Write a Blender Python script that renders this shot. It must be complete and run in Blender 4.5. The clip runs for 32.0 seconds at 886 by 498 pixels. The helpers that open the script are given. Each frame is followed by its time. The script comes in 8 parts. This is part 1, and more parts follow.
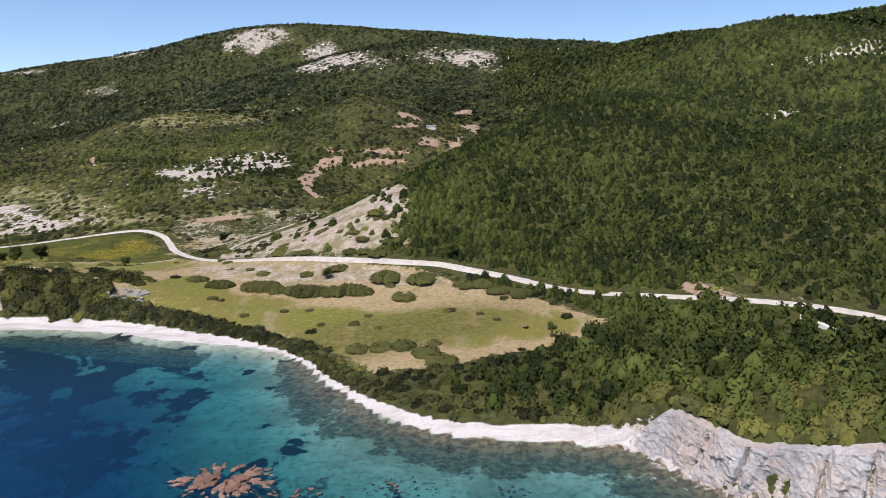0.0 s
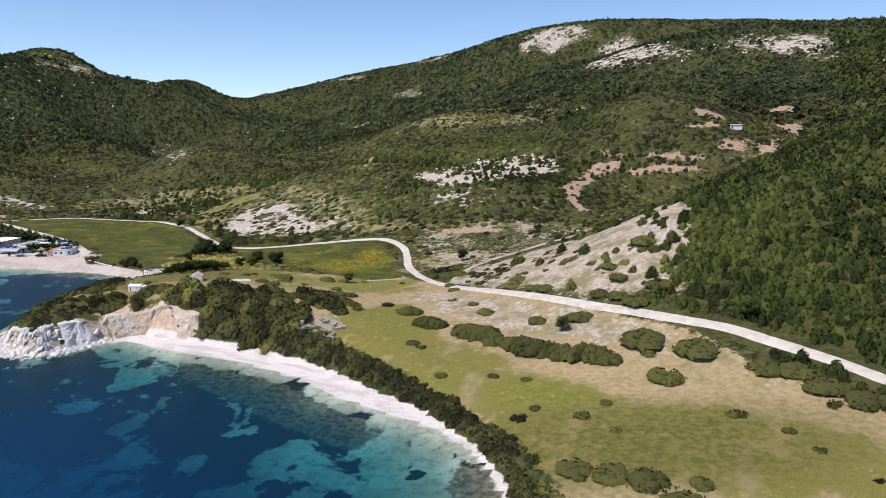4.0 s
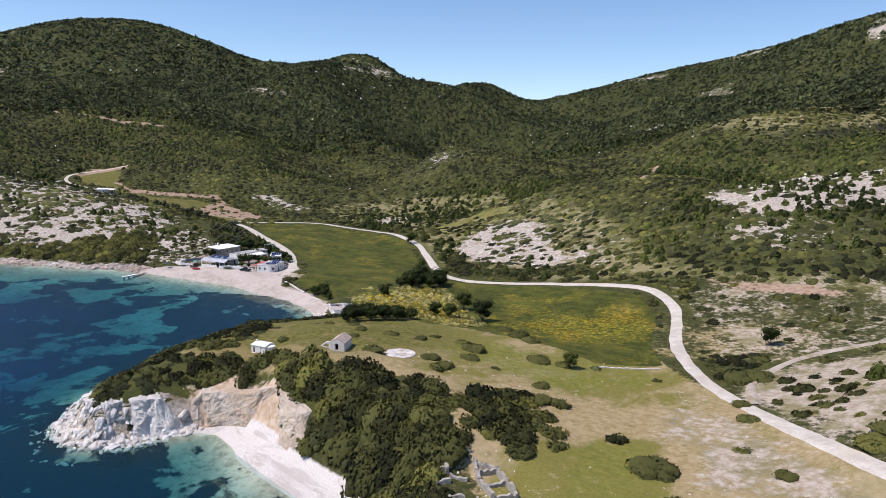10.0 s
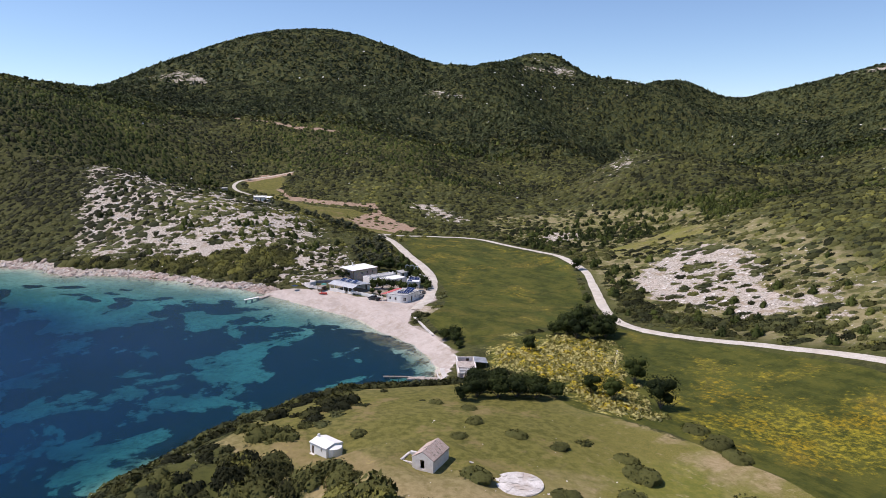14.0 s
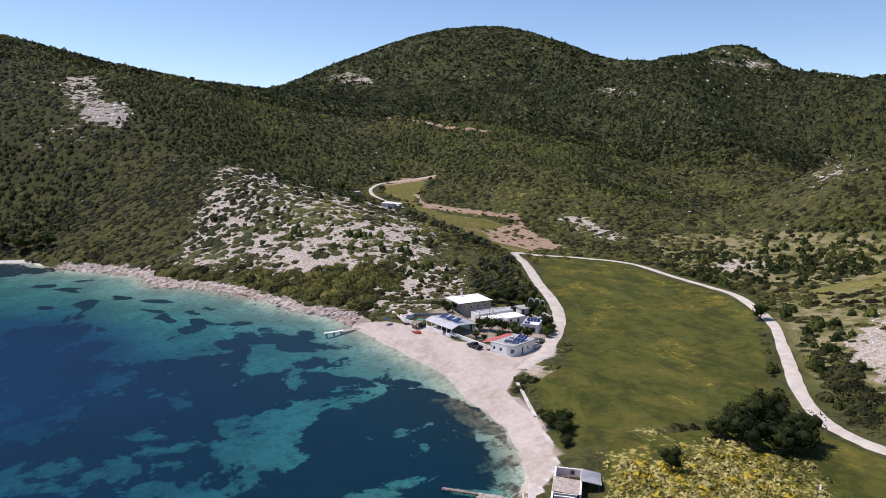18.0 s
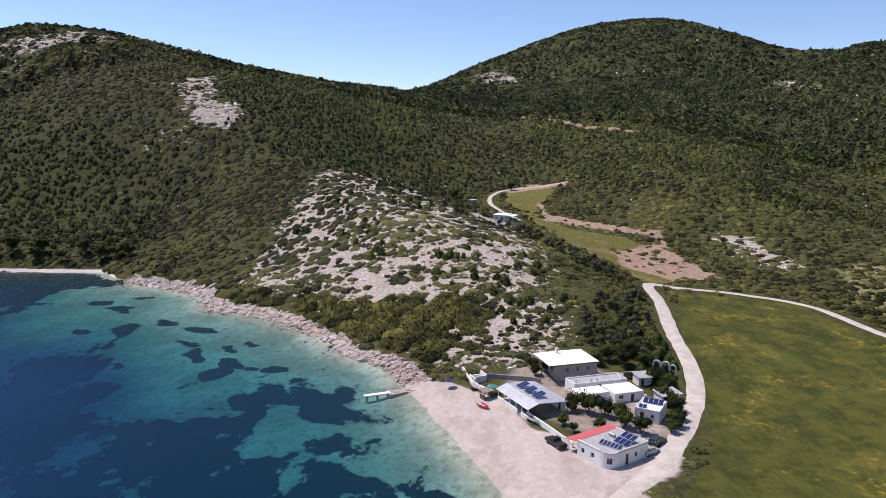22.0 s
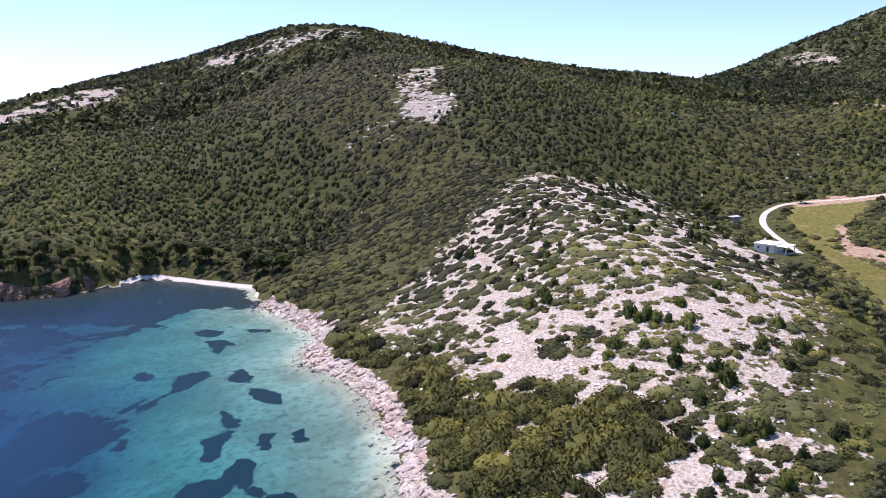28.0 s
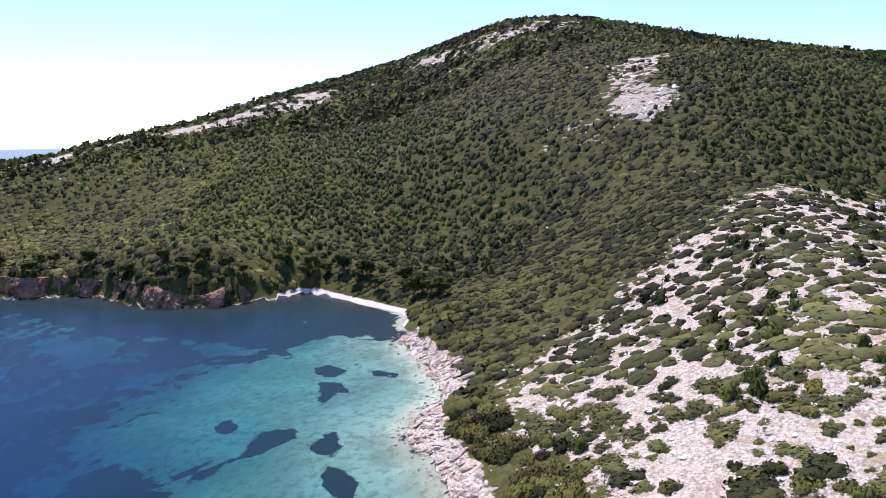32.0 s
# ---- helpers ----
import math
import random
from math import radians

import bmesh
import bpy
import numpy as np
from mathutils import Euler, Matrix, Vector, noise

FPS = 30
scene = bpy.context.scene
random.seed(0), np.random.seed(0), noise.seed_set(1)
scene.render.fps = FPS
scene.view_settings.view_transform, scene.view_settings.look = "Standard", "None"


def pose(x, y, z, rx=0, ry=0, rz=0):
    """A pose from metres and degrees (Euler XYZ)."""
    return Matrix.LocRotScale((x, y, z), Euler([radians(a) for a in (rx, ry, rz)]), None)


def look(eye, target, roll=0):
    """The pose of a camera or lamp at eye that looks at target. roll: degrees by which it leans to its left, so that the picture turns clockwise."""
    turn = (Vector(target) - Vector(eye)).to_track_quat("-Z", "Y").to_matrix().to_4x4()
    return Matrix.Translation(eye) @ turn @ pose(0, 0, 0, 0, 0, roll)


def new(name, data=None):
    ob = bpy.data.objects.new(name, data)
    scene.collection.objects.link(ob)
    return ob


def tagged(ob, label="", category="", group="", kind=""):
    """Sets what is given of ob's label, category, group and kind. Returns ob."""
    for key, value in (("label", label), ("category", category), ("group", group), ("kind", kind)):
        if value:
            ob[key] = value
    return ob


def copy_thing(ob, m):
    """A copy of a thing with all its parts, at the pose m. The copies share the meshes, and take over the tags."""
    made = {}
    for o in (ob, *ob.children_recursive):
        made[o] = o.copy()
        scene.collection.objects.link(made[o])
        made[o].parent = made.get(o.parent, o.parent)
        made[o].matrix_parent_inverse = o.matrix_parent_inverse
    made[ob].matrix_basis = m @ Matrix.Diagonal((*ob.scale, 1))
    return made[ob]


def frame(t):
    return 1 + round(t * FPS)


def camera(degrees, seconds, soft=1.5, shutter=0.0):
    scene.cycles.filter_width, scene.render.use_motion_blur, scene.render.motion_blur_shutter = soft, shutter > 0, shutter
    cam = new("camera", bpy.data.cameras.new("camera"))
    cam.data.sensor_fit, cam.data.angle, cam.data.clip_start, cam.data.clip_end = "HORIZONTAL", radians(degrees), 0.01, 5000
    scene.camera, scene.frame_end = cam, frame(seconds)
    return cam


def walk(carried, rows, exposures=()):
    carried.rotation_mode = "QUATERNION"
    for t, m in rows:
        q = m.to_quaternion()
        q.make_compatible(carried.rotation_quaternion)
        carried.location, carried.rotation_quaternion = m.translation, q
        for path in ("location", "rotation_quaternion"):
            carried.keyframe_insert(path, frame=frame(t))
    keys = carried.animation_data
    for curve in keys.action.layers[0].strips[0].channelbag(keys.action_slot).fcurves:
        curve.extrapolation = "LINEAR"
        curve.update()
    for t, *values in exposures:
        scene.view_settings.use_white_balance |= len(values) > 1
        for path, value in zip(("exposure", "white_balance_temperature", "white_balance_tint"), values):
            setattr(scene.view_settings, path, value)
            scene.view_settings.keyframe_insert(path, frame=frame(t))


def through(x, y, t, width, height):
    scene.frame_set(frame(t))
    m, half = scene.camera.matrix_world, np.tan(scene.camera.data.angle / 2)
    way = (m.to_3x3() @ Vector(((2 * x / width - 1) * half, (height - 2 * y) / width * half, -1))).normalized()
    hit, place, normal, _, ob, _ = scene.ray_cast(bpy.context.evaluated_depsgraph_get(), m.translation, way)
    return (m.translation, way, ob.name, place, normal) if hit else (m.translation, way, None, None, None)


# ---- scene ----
cam = camera(64.46, 32.0, 0.8)
PATH = [
    (0.0, pose(-0.00, 0.00, 61.25, 80.88, -0.03, -0.95)),
    (0.5, pose(1.43, 8.52, 61.23, 80.86, -0.03, 1.02)),
    (1.0, pose(2.68, 17.11, 61.17, 80.81, -0.02, 3.29)),
    (1.5, pose(3.77, 25.80, 61.00, 80.77, -0.02, 6.21)),
    (2.0, pose(4.43, 34.56, 60.86, 80.77, -0.03, 9.28)),
    (2.5, pose(4.73, 43.45, 60.88, 80.83, -0.04, 12.70)),
    (3.0, pose(4.69, 52.45, 61.02, 80.86, -0.09, 16.19)),
    (3.5, pose(4.07, 61.51, 61.26, 80.88, -0.17, 19.64)),
    (5.5, pose(-2.93, 95.00, 61.70, 80.84, -0.61, 30.14)),
    (6.0, pose(-5.56, 103.18, 61.65, 80.86, -0.68, 32.38)),
    (6.5, pose(-8.48, 111.24, 61.60, 80.89, -0.74, 34.47)),
    (7.0, pose(-11.41, 118.92, 61.54, 80.92, -0.78, 36.42)),
    (7.5, pose(-14.50, 126.39, 61.47, 80.94, -0.81, 37.34)),
    (8.0, pose(-17.79, 133.65, 61.47, 80.99, -0.87, 38.80)),
    (8.5, pose(-21.60, 140.89, 61.44, 81.01, -0.99, 40.63)),
    (9.0, pose(-25.58, 148.05, 61.32, 80.93, -1.02, 42.51)),
    (9.5, pose(-29.67, 155.01, 61.19, 80.92, -1.02, 44.54)),
    (10.0, pose(-33.80, 161.57, 61.17, 80.91, -0.95, 46.53)),
    (10.5, pose(-38.00, 167.75, 61.23, 80.91, -0.89, 48.50)),
    (11.0, pose(-42.26, 173.43, 61.27, 80.93, -0.84, 50.47)),
    (11.5, pose(-46.88, 178.75, 61.28, 80.97, -0.84, 52.42)),
    (12.0, pose(-52.09, 184.04, 61.28, 80.94, -0.82, 54.27)),
    (12.5, pose(-57.52, 189.48, 61.30, 80.95, -0.75, 56.08)),
    (13.0, pose(-63.05, 194.96, 61.34, 80.99, -0.58, 57.85)),
    (13.5, pose(-68.67, 200.52, 61.44, 81.00, -0.45, 59.66)),
    (14.0, pose(-74.22, 206.08, 61.54, 80.98, -0.40, 61.45)),
    (14.5, pose(-79.84, 211.63, 61.66, 80.99, -0.39, 63.27)),
    (15.0, pose(-85.63, 216.94, 61.72, 80.97, -0.39, 65.05)),
    (15.5, pose(-91.46, 222.15, 61.72, 80.96, -0.31, 66.83)),
    (17.5, pose(-115.81, 242.43, 61.72, 80.98, -0.55, 73.94)),
    (18.0, pose(-122.64, 246.75, 61.53, 80.93, -0.72, 75.60)),
    (18.5, pose(-129.64, 250.88, 61.28, 80.89, -0.82, 77.16)),
    (19.0, pose(-136.96, 254.91, 60.97, 80.89, -0.86, 78.63)),
    (19.5, pose(-144.12, 258.75, 60.66, 80.89, -0.94, 80.14)),
    (20.0, pose(-151.05, 262.29, 60.42, 80.90, -1.00, 81.65)),
    (20.5, pose(-157.72, 266.11, 60.30, 80.91, -0.97, 83.14)),
    (21.0, pose(-164.87, 270.16, 60.30, 80.93, -0.82, 84.64)),
    (21.5, pose(-172.28, 274.06, 60.31, 80.97, -0.65, 86.40)),
    (22.0, pose(-179.89, 277.66, 60.25, 81.04, -0.52, 88.22)),
    (22.5, pose(-187.72, 280.92, 60.08, 81.09, -0.47, 90.05)),
    (23.0, pose(-195.72, 284.24, 59.80, 81.07, -0.37, 91.95)),
    (23.5, pose(-203.55, 287.32, 59.43, 81.08, -0.32, 93.91)),
    (24.0, pose(-211.36, 290.17, 58.99, 81.09, -0.31, 95.94)),
    (24.5, pose(-219.20, 292.80, 58.61, 81.05, -0.21, 97.92)),
    (26.5, pose(-249.61, 301.45, 58.62, 80.84, -0.16, 105.94)),
    (27.0, pose(-257.15, 302.60, 58.53, 80.82, -0.08, 107.93)),
    (27.5, pose(-264.69, 303.34, 58.42, 80.81, 0.00, 109.90)),
    (28.0, pose(-272.11, 303.78, 58.34, 80.83, 0.06, 111.93)),
    (28.5, pose(-279.17, 303.96, 58.38, 80.93, 0.08, 114.03)),
    (29.0, pose(-285.88, 303.93, 58.43, 80.98, 0.11, 116.39)),
    (29.5, pose(-292.35, 303.59, 58.48, 80.96, 0.16, 118.82)),
    (30.0, pose(-299.12, 302.82, 58.58, 80.94, 0.17, 121.29)),
    (30.5, pose(-306.19, 301.82, 58.65, 80.95, 0.21, 123.72)),
    (31.0, pose(-313.20, 300.63, 58.61, 80.97, 0.24, 126.21)),
    (31.5, pose(-320.19, 299.08, 58.49, 80.97, 0.24, 128.75)),
    (32.0, pose(-327.20, 297.11, 58.28, 80.97, 0.33, 131.29)),
]
walk(cam, PATH, [(0.0, 0.08, 6700, 12), (10.0, 0.04, 6620, 12), (14.0, 0.0, 6750, 14), (21.0, 0.0, 6750, 17), (27.0, 0.55, 6550, 24), (32.0, 0.68, 6500, 20)])

# ---- daylight ----
SUN_TO = Vector((-0.26, -0.42, 0.87)).normalized()
world = bpy.data.worlds.new("sky")
scene.world = world
world.use_nodes = True
wn = world.node_tree
wn.nodes.clear()
sky = wn.nodes.new("ShaderNodeTexSky")
sky.sky_type = "NISHITA"
sky.sun_disc = False
sky.sun_elevation = math.asin(SUN_TO.z)
sky.sun_rotation = math.atan2(SUN_TO.x, SUN_TO.y)
sky.altitude = 60
sky.air_density = 0.8
sky.dust_density = 0.0
sky.ozone_density = 3.5
wbg = wn.nodes.new("ShaderNodeBackground")
wbg.inputs["Strength"].default_value = 0.145
wout = wn.nodes.new("ShaderNodeOutputWorld")
cool = wn.nodes.new("ShaderNodeMix")
cool.data_type, cool.blend_type = "RGBA", "MULTIPLY"
cool.inputs[0].default_value = 1.0
cool.inputs[7].default_value = (0.95, 0.985, 1.035, 1.0)
wn.links.new(sky.outputs[0], cool.inputs[6])
wn.links.new(cool.outputs[2], wbg.inputs[0])
wn.links.new(wbg.outputs[0], wout.inputs[0])
sun = new("sun", bpy.data.lights.new("sun", "SUN"))
sun.data.energy = 4.4
sun.data.angle = radians(0.55)
sun.data.color = (1.0, 0.92, 0.885)
sun.matrix_world = look((0, 0, 900), Vector((0, 0, 900)) - SUN_TO)

# ---- materials ----
class Nodes:
    """Short hand for building a node material."""

    def __init__(self, name):
        self.mat = bpy.data.materials.new(name)
        self.mat.use_nodes = True
        self.t = self.mat.node_tree
        self.bsdf = self.t.nodes["Principled BSDF"]
        self.out = self.t.nodes["Material Output"]
        self.pos = None

    def node(self, kind, **sets):
        n = self.t.nodes.new(kind)
        for k, v in sets.items():
            setattr(n, k, v)
        return n

    def link(self, a, b):
        self.t.links.new(a, b)

    def put(self, socket, value):
        if hasattr(value, "is_linked"):
            self.link(value, socket)
        else:
            socket.default_value = value

    def place(self):
        if self.pos is None:
            self.pos = self.node("ShaderNodeNewGeometry").outputs["Position"]
        return self.pos

    def noise(self, scale, detail=4.0, rough=0.6, stretch=None, warp=0.0):
        n = self.node("ShaderNodeTexNoise")
        n.inputs["Scale"].default_value = scale
        n.inputs["Detail"].default_value = detail
        n.inputs["Roughness"].default_value = rough
        n.inputs["Distortion"].default_value = warp
        v = self.place()
        if stretch:
            m = self.node("ShaderNodeMapping")
            m.inputs["Scale"].default_value = stretch
            m.inputs["Rotation"].default_value = (0, 0, 0.5)
            self.link(v, m.inputs[0])
            v = m.outputs[0]
        self.link(v, n.inputs["Vector"])
        return n.outputs["Fac"]

    def cells(self, scale, feature="F1", out="Distance", rnd=1.0):
        n = self.node("ShaderNodeTexVoronoi", feature=feature)
        n.inputs["Scale"].default_value = scale
        n.inputs["Randomness"].default_value = rnd
        self.link(self.place(), n.inputs["Vector"])
        return n.outputs[out]

    def math(self, op, a, b=0.0, c=0.0):
        n = self.node("ShaderNodeMath", operation=op)
        for i, v in enumerate((a, b, c)):
            self.put(n.inputs[i], v)
        return n.outputs[0]

    def step(self, v, lo, hi, a=0.0, b=1.0):
        n = self.node("ShaderNodeMapRange", interpolation_type="SMOOTHSTEP")
        self.put(n.inputs[0], v)
        for i, q in enumerate((lo, hi, a, b)):
            n.inputs[i + 1].default_value = q
        return n.outputs[0]

    def mix(self, f, a, b):
        n = self.node("ShaderNodeMix", data_type="RGBA")
        self.put(n.inputs[0], f)
        for i, v in ((6, a), (7, b)):
            self.put(n.inputs[i], (*v, 1.0) if isinstance(v, tuple) and len(v) == 3 else v)
        return n.outputs[2]

    def attr(self, name):
        return self.node("ShaderNodeAttribute", attribute_name=name).outputs["Fac"]

    def rand(self):
        return self.node("ShaderNodeObjectInfo").outputs["Random"]

    def bump(self, h, strength=0.4, dist=0.1, normal=None):
        b = self.node("ShaderNodeBump")
        b.inputs["Strength"].default_value = strength
        b.inputs["Distance"].default_value = dist
        self.link(h, b.inputs["Height"])
        if normal is not None:
            self.link(normal, b.inputs["Normal"])
        return b.outputs[0]

    def done(self, color, rough=0.85, normal=None, metal=0.0, spec=0.3):
        self.put(self.bsdf.inputs["Base Color"], (*color, 1.0) if isinstance(color, tuple) and len(color) == 3 else color)
        self.put(self.bsdf.inputs["Roughness"], rough)
        self.bsdf.inputs["Metallic"].default_value = metal
        self.bsdf.inputs["Specular IOR Level"].default_value = spec
        if normal is not None:
            self.link(normal, self.bsdf.inputs["Normal"])
        return self.mat


def surface(name, a, b, scale=1.0, rough=0.85, bump=0.3, metal=0.0, spec=0.3, dist=0.03, stain=None):
    """A plain worn surface: two tones, grain and blotches."""
    n = Nodes(name)
    f = n.noise(scale, 5.0, 0.65)
    g = n.noise(scale * 9.0, 3.0, 0.6)
    k = n.math("ADD", n.math("MULTIPLY", f, 0.65), n.math("MULTIPLY", g, 0.35))
    col = n.mix(n.step(k, 0.36, 0.64), a, b)
    if stain:
        col = n.mix(n.step(n.noise(scale * 0.45, 3.0), 0.55, 0.72, 0.0, 0.75), col, stain)
    return n.done(col, rough, n.bump(g, bump, dist), metal, spec)


def ground_material():
    n = Nodes("ground")
    big = n.noise(0.012, 4.0, 0.6)
    mid = n.noise(0.09, 5.0, 0.65)
    fine = n.noise(0.7, 4.0, 0.65)
    tiny = n.noise(4.0, 3.0, 0.6)
    jit = n.math("ADD", n.math("MULTIPLY", n.math("SUBTRACT", mid, 0.5), 0.9), n.math("MULTIPLY", n.math("SUBTRACT", fine, 0.5), 0.7))

    def mask(name, lo=0.35, hi=0.6, amount=1.0):
        return n.step(n.math("ADD", n.attr(name), n.math("MULTIPLY", jit, amount)), lo, hi)

    wideb = n.noise(0.004, 3.0, 0.55)
    # maquis floor: dry soil, low herbs and litter, darkened to imitate shadow between the bushes
    soil = n.mix(n.step(fine, 0.35, 0.65), (0.034, 0.038, 0.012), (0.085, 0.082, 0.028))
    soil = n.mix(n.step(mid, 0.42, 0.6), soil, (0.072, 0.078, 0.021))
    soil = n.mix(n.step(wideb, 0.46, 0.60, 0.0, 0.4), soil, (0.080, 0.084, 0.022))
    soil = n.mix(n.step(big, 0.56, 0.70, 0.0, 0.45), soil, (0.100, 0.084, 0.042))
    soil = n.mix(n.step(n.noise(0.28, 7.0, 0.78), 0.47, 0.60, 0.0, 0.75), soil, (0.034, 0.040, 0.014))
    soil = n.mix(n.step(n.noise(0.5, 6.0, 0.75), 0.58, 0.68, 0.0, 0.5), soil, (0.17, 0.14, 0.075))
    soil = n.mix(n.step(n.attr("heathy"), 0.2, 0.8, 0.0, 0.85), soil, n.mix(n.step(n.noise(0.35, 6.0, 0.75), 0.40, 0.60), (0.034, 0.039, 0.013), (0.074, 0.076, 0.025)))
    # thin grass and stones between the bushes on the open slopes
    openg = n.mix(n.step(n.noise(0.18, 6.0, 0.7), 0.42, 0.60), (0.150, 0.150, 0.050), (0.250, 0.215, 0.115))
    openg = n.mix(n.step(n.noise(0.6, 6.0, 0.75), 0.58, 0.66, 0.0, 0.8), openg, (0.46, 0.42, 0.36))
    soil = n.mix(n.math("MULTIPLY", n.step(n.attr("open"), 0.3, 0.7), n.step(mid, 0.36, 0.52, 0.35, 1.0)), soil, openg)
    # dry meadow
    streak = n.noise(0.10, 6.0, 0.68, (1.0, 0.5, 1.0), 0.3)
    dry = n.mix(n.step(fine, 0.3, 0.7), (0.270, 0.208, 0.100), (0.390, 0.305, 0.175))
    green = n.mix(n.step(tiny, 0.35, 0.65), (0.140, 0.134, 0.030), (0.220, 0.192, 0.056))
    fresh = n.math("MULTIPLY", n.attr("grassy"), -0.26)
    meadow = n.mix(n.step(n.math("ADD", fresh, n.math("ADD", n.math("MULTIPLY", streak, 0.6), n.math("MULTIPLY", n.noise(0.03, 4.0, 0.6), 0.4))), 0.36, 0.47), green, dry)
    meadow = n.mix(n.math("MULTIPLY", n.step(n.noise(0.045, 5.0, 0.65), 0.46, 0.60, 0.0, 0.8), n.step(n.attr("grassy"), 0.1, 0.6)), meadow, n.mix(n.step(fine, 0.35, 0.65), (0.125, 0.142, 0.026), (0.20, 0.195, 0.040)))
    meadow = n.mix(n.step(n.noise(0.05, 5.0, 0.65, (1.0, 0.4, 1.0), 0.6), 0.54, 0.68, 0.0, 0.45), meadow, (0.36, 0.30, 0.19))
    clumps = n.noise(0.45, 7.0, 0.75)
    meadow = n.mix(n.step(clumps, 0.54, 0.66, 0.0, 0.45), meadow, (0.115, 0.112, 0.032))
    meadow = n.mix(n.step(clumps, 0.34, 0.44, 0.5, 0.0), meadow, (0.42, 0.335, 0.20))
    lushc = n.mix(n.step(fine, 0.32, 0.66), (0.078, 0.080, 0.018), (0.160, 0.148, 0.040))
    lushc = n.mix(n.step(n.noise(0.09, 6.0, 0.7), 0.52, 0.64, 0.0, 0.7), lushc, (0.24, 0.18, 0.085))
    meadow = n.mix(n.step(n.attr("lush"), 0.15, 0.7, 0.0, 0.92), meadow, lushc)
    # green field with tufts of grass
    tuft = n.noise(0.22, 6.0, 0.72)
    swath = n.noise(0.12, 6.0, 0.7, (0.5, 1.2, 1.0), 0.6)
    field = n.mix(n.step(n.math("ADD", n.math("MULTIPLY", tuft, 0.5), n.math("MULTIPLY", swath, 0.5)), 0.42, 0.58), (0.038, 0.048, 0.009), (0.086, 0.090, 0.017))
    field = n.mix(n.step(mid, 0.50, 0.68, 0.0, 0.45), field, (0.150, 0.122, 0.030))
    field = n.mix(n.step(clumps, 0.50, 0.64, 0.0, 0.5), field, (0.050, 0.065, 0.016))
    field = n.mix(n.step(n.noise(0.03, 4.0, 0.6), 0.55, 0.66, 0.0, 0.5), field, (0.075, 0.095, 0.020))
    flower = n.mix(n.step(n.noise(0.06, 4.0, 0.7), 0.46, 0.60), (0.40, 0.33, 0.030), (0.48, 0.32, 0.015))
    palef = n.mix(n.step(n.noise(0.16, 5.0, 0.7), 0.44, 0.60), (0.38, 0.33, 0.07), (0.46, 0.41, 0.17))
    # limestone, bedded along the contours
    bm = n.node("ShaderNodeMapping")
    bm.inputs["Scale"].default_value = (1.0, 1.0, 3.2)
    n.link(n.place(), bm.inputs[0])
    beds = n.node("ShaderNodeTexNoise")
    beds.inputs["Scale"].default_value = 0.17
    beds.inputs["Detail"].default_value = 7.0
    beds.inputs["Roughness"].default_value = 0.68
    n.link(bm.outputs[0], beds.inputs["Vector"])
    beds = beds.outputs["Fac"]
    pit = n.noise(1.5, 7.0, 0.8)
    lime = n.mix(n.step(pit, 0.40, 0.56), (0.24, 0.21, 0.175), (0.58, 0.52, 0.45))
    lime = n.mix(n.step(mid, 0.5, 0.7, 0.0, 0.5), lime, (0.60, 0.50, 0.43))
    lime = n.mix(n.step(n.noise(0.8, 6.0, 0.75), 0.56, 0.66, 0.0, 0.7), lime, (0.15, 0.14, 0.085))
    lime = n.mix(n.step(n.noise(0.21, 6.0, 0.7), 0.53, 0.64, 0.0, 0.7), lime, (0.30, 0.225, 0.14))
    # pebbles and sand
    sand = n.mix(n.step(tiny, 0.3, 0.7), (0.50, 0.465, 0.435), (0.70, 0.67, 0.645))
    sand = n.mix(n.step(mid, 0.5, 0.68, 0.0, 0.5), sand, (0.46, 0.41, 0.36))
    pale = n.mix(n.step(fine, 0.35, 0.65), (0.32, 0.26, 0.195), (0.47, 0.41, 0.34))
    pale = n.mix(n.step(n.noise(0.13, 6.0, 0.7), 0.44, 0.62, 0.0, 0.85), pale, (0.185, 0.165, 0.070))
    red = n.mix(n.step(fine, 0.35, 0.65), (0.28, 0.185, 0.125), (0.40, 0.30, 0.22))
    clay = n.mix(n.step(fine, 0.35, 0.65), (0.42, 0.30, 0.20), (0.56, 0.45, 0.34))
    # sea floor: sand, pebble and dark seagrass meadows, with a painted hill reflection by the woods
    bed = n.mix(n.step(n.noise(0.05, 6.0, 0.65), 0.38, 0.62), (0.54, 0.52, 0.43), (0.36, 0.33, 0.26))
    bed = n.mix(n.step(n.noise(0.5, 6.0, 0.75), 0.48, 0.62, 0.0, 0.6), bed, (0.19, 0.17, 0.12))
    grass = n.math("ADD", n.attr("weed_and_mirror"), n.math("MULTIPLY", n.math("SUBTRACT", n.noise(0.06, 6.0, 0.58, None, 0.5), 0.5), 2.3))
    grass = n.math("ADD", grass, n.math("MULTIPLY", n.math("SUBTRACT", n.noise(0.22, 5.0, 0.6), 0.5), 0.7))
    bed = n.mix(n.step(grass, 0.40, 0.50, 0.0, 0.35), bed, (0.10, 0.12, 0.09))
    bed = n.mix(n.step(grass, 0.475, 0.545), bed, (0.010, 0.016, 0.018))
    shoal = n.mix(n.step(fine, 0.38, 0.62), (0.055, 0.040, 0.028), (0.20, 0.15, 0.09))
    bed = n.mix(n.step(n.math("ADD", n.attr("shoal"), n.math("MULTIPLY", n.math("SUBTRACT", n.noise(0.16, 6.0, 0.7), 0.5), 1.5)), 0.46, 0.60, 0.0, 0.9), bed, shoal)

    col = soil
    col = n.mix(mask("meadow", 0.38, 0.6), col, meadow)
    col = n.mix(mask("pale", 0.35, 0.65, 1.5), col, pale)
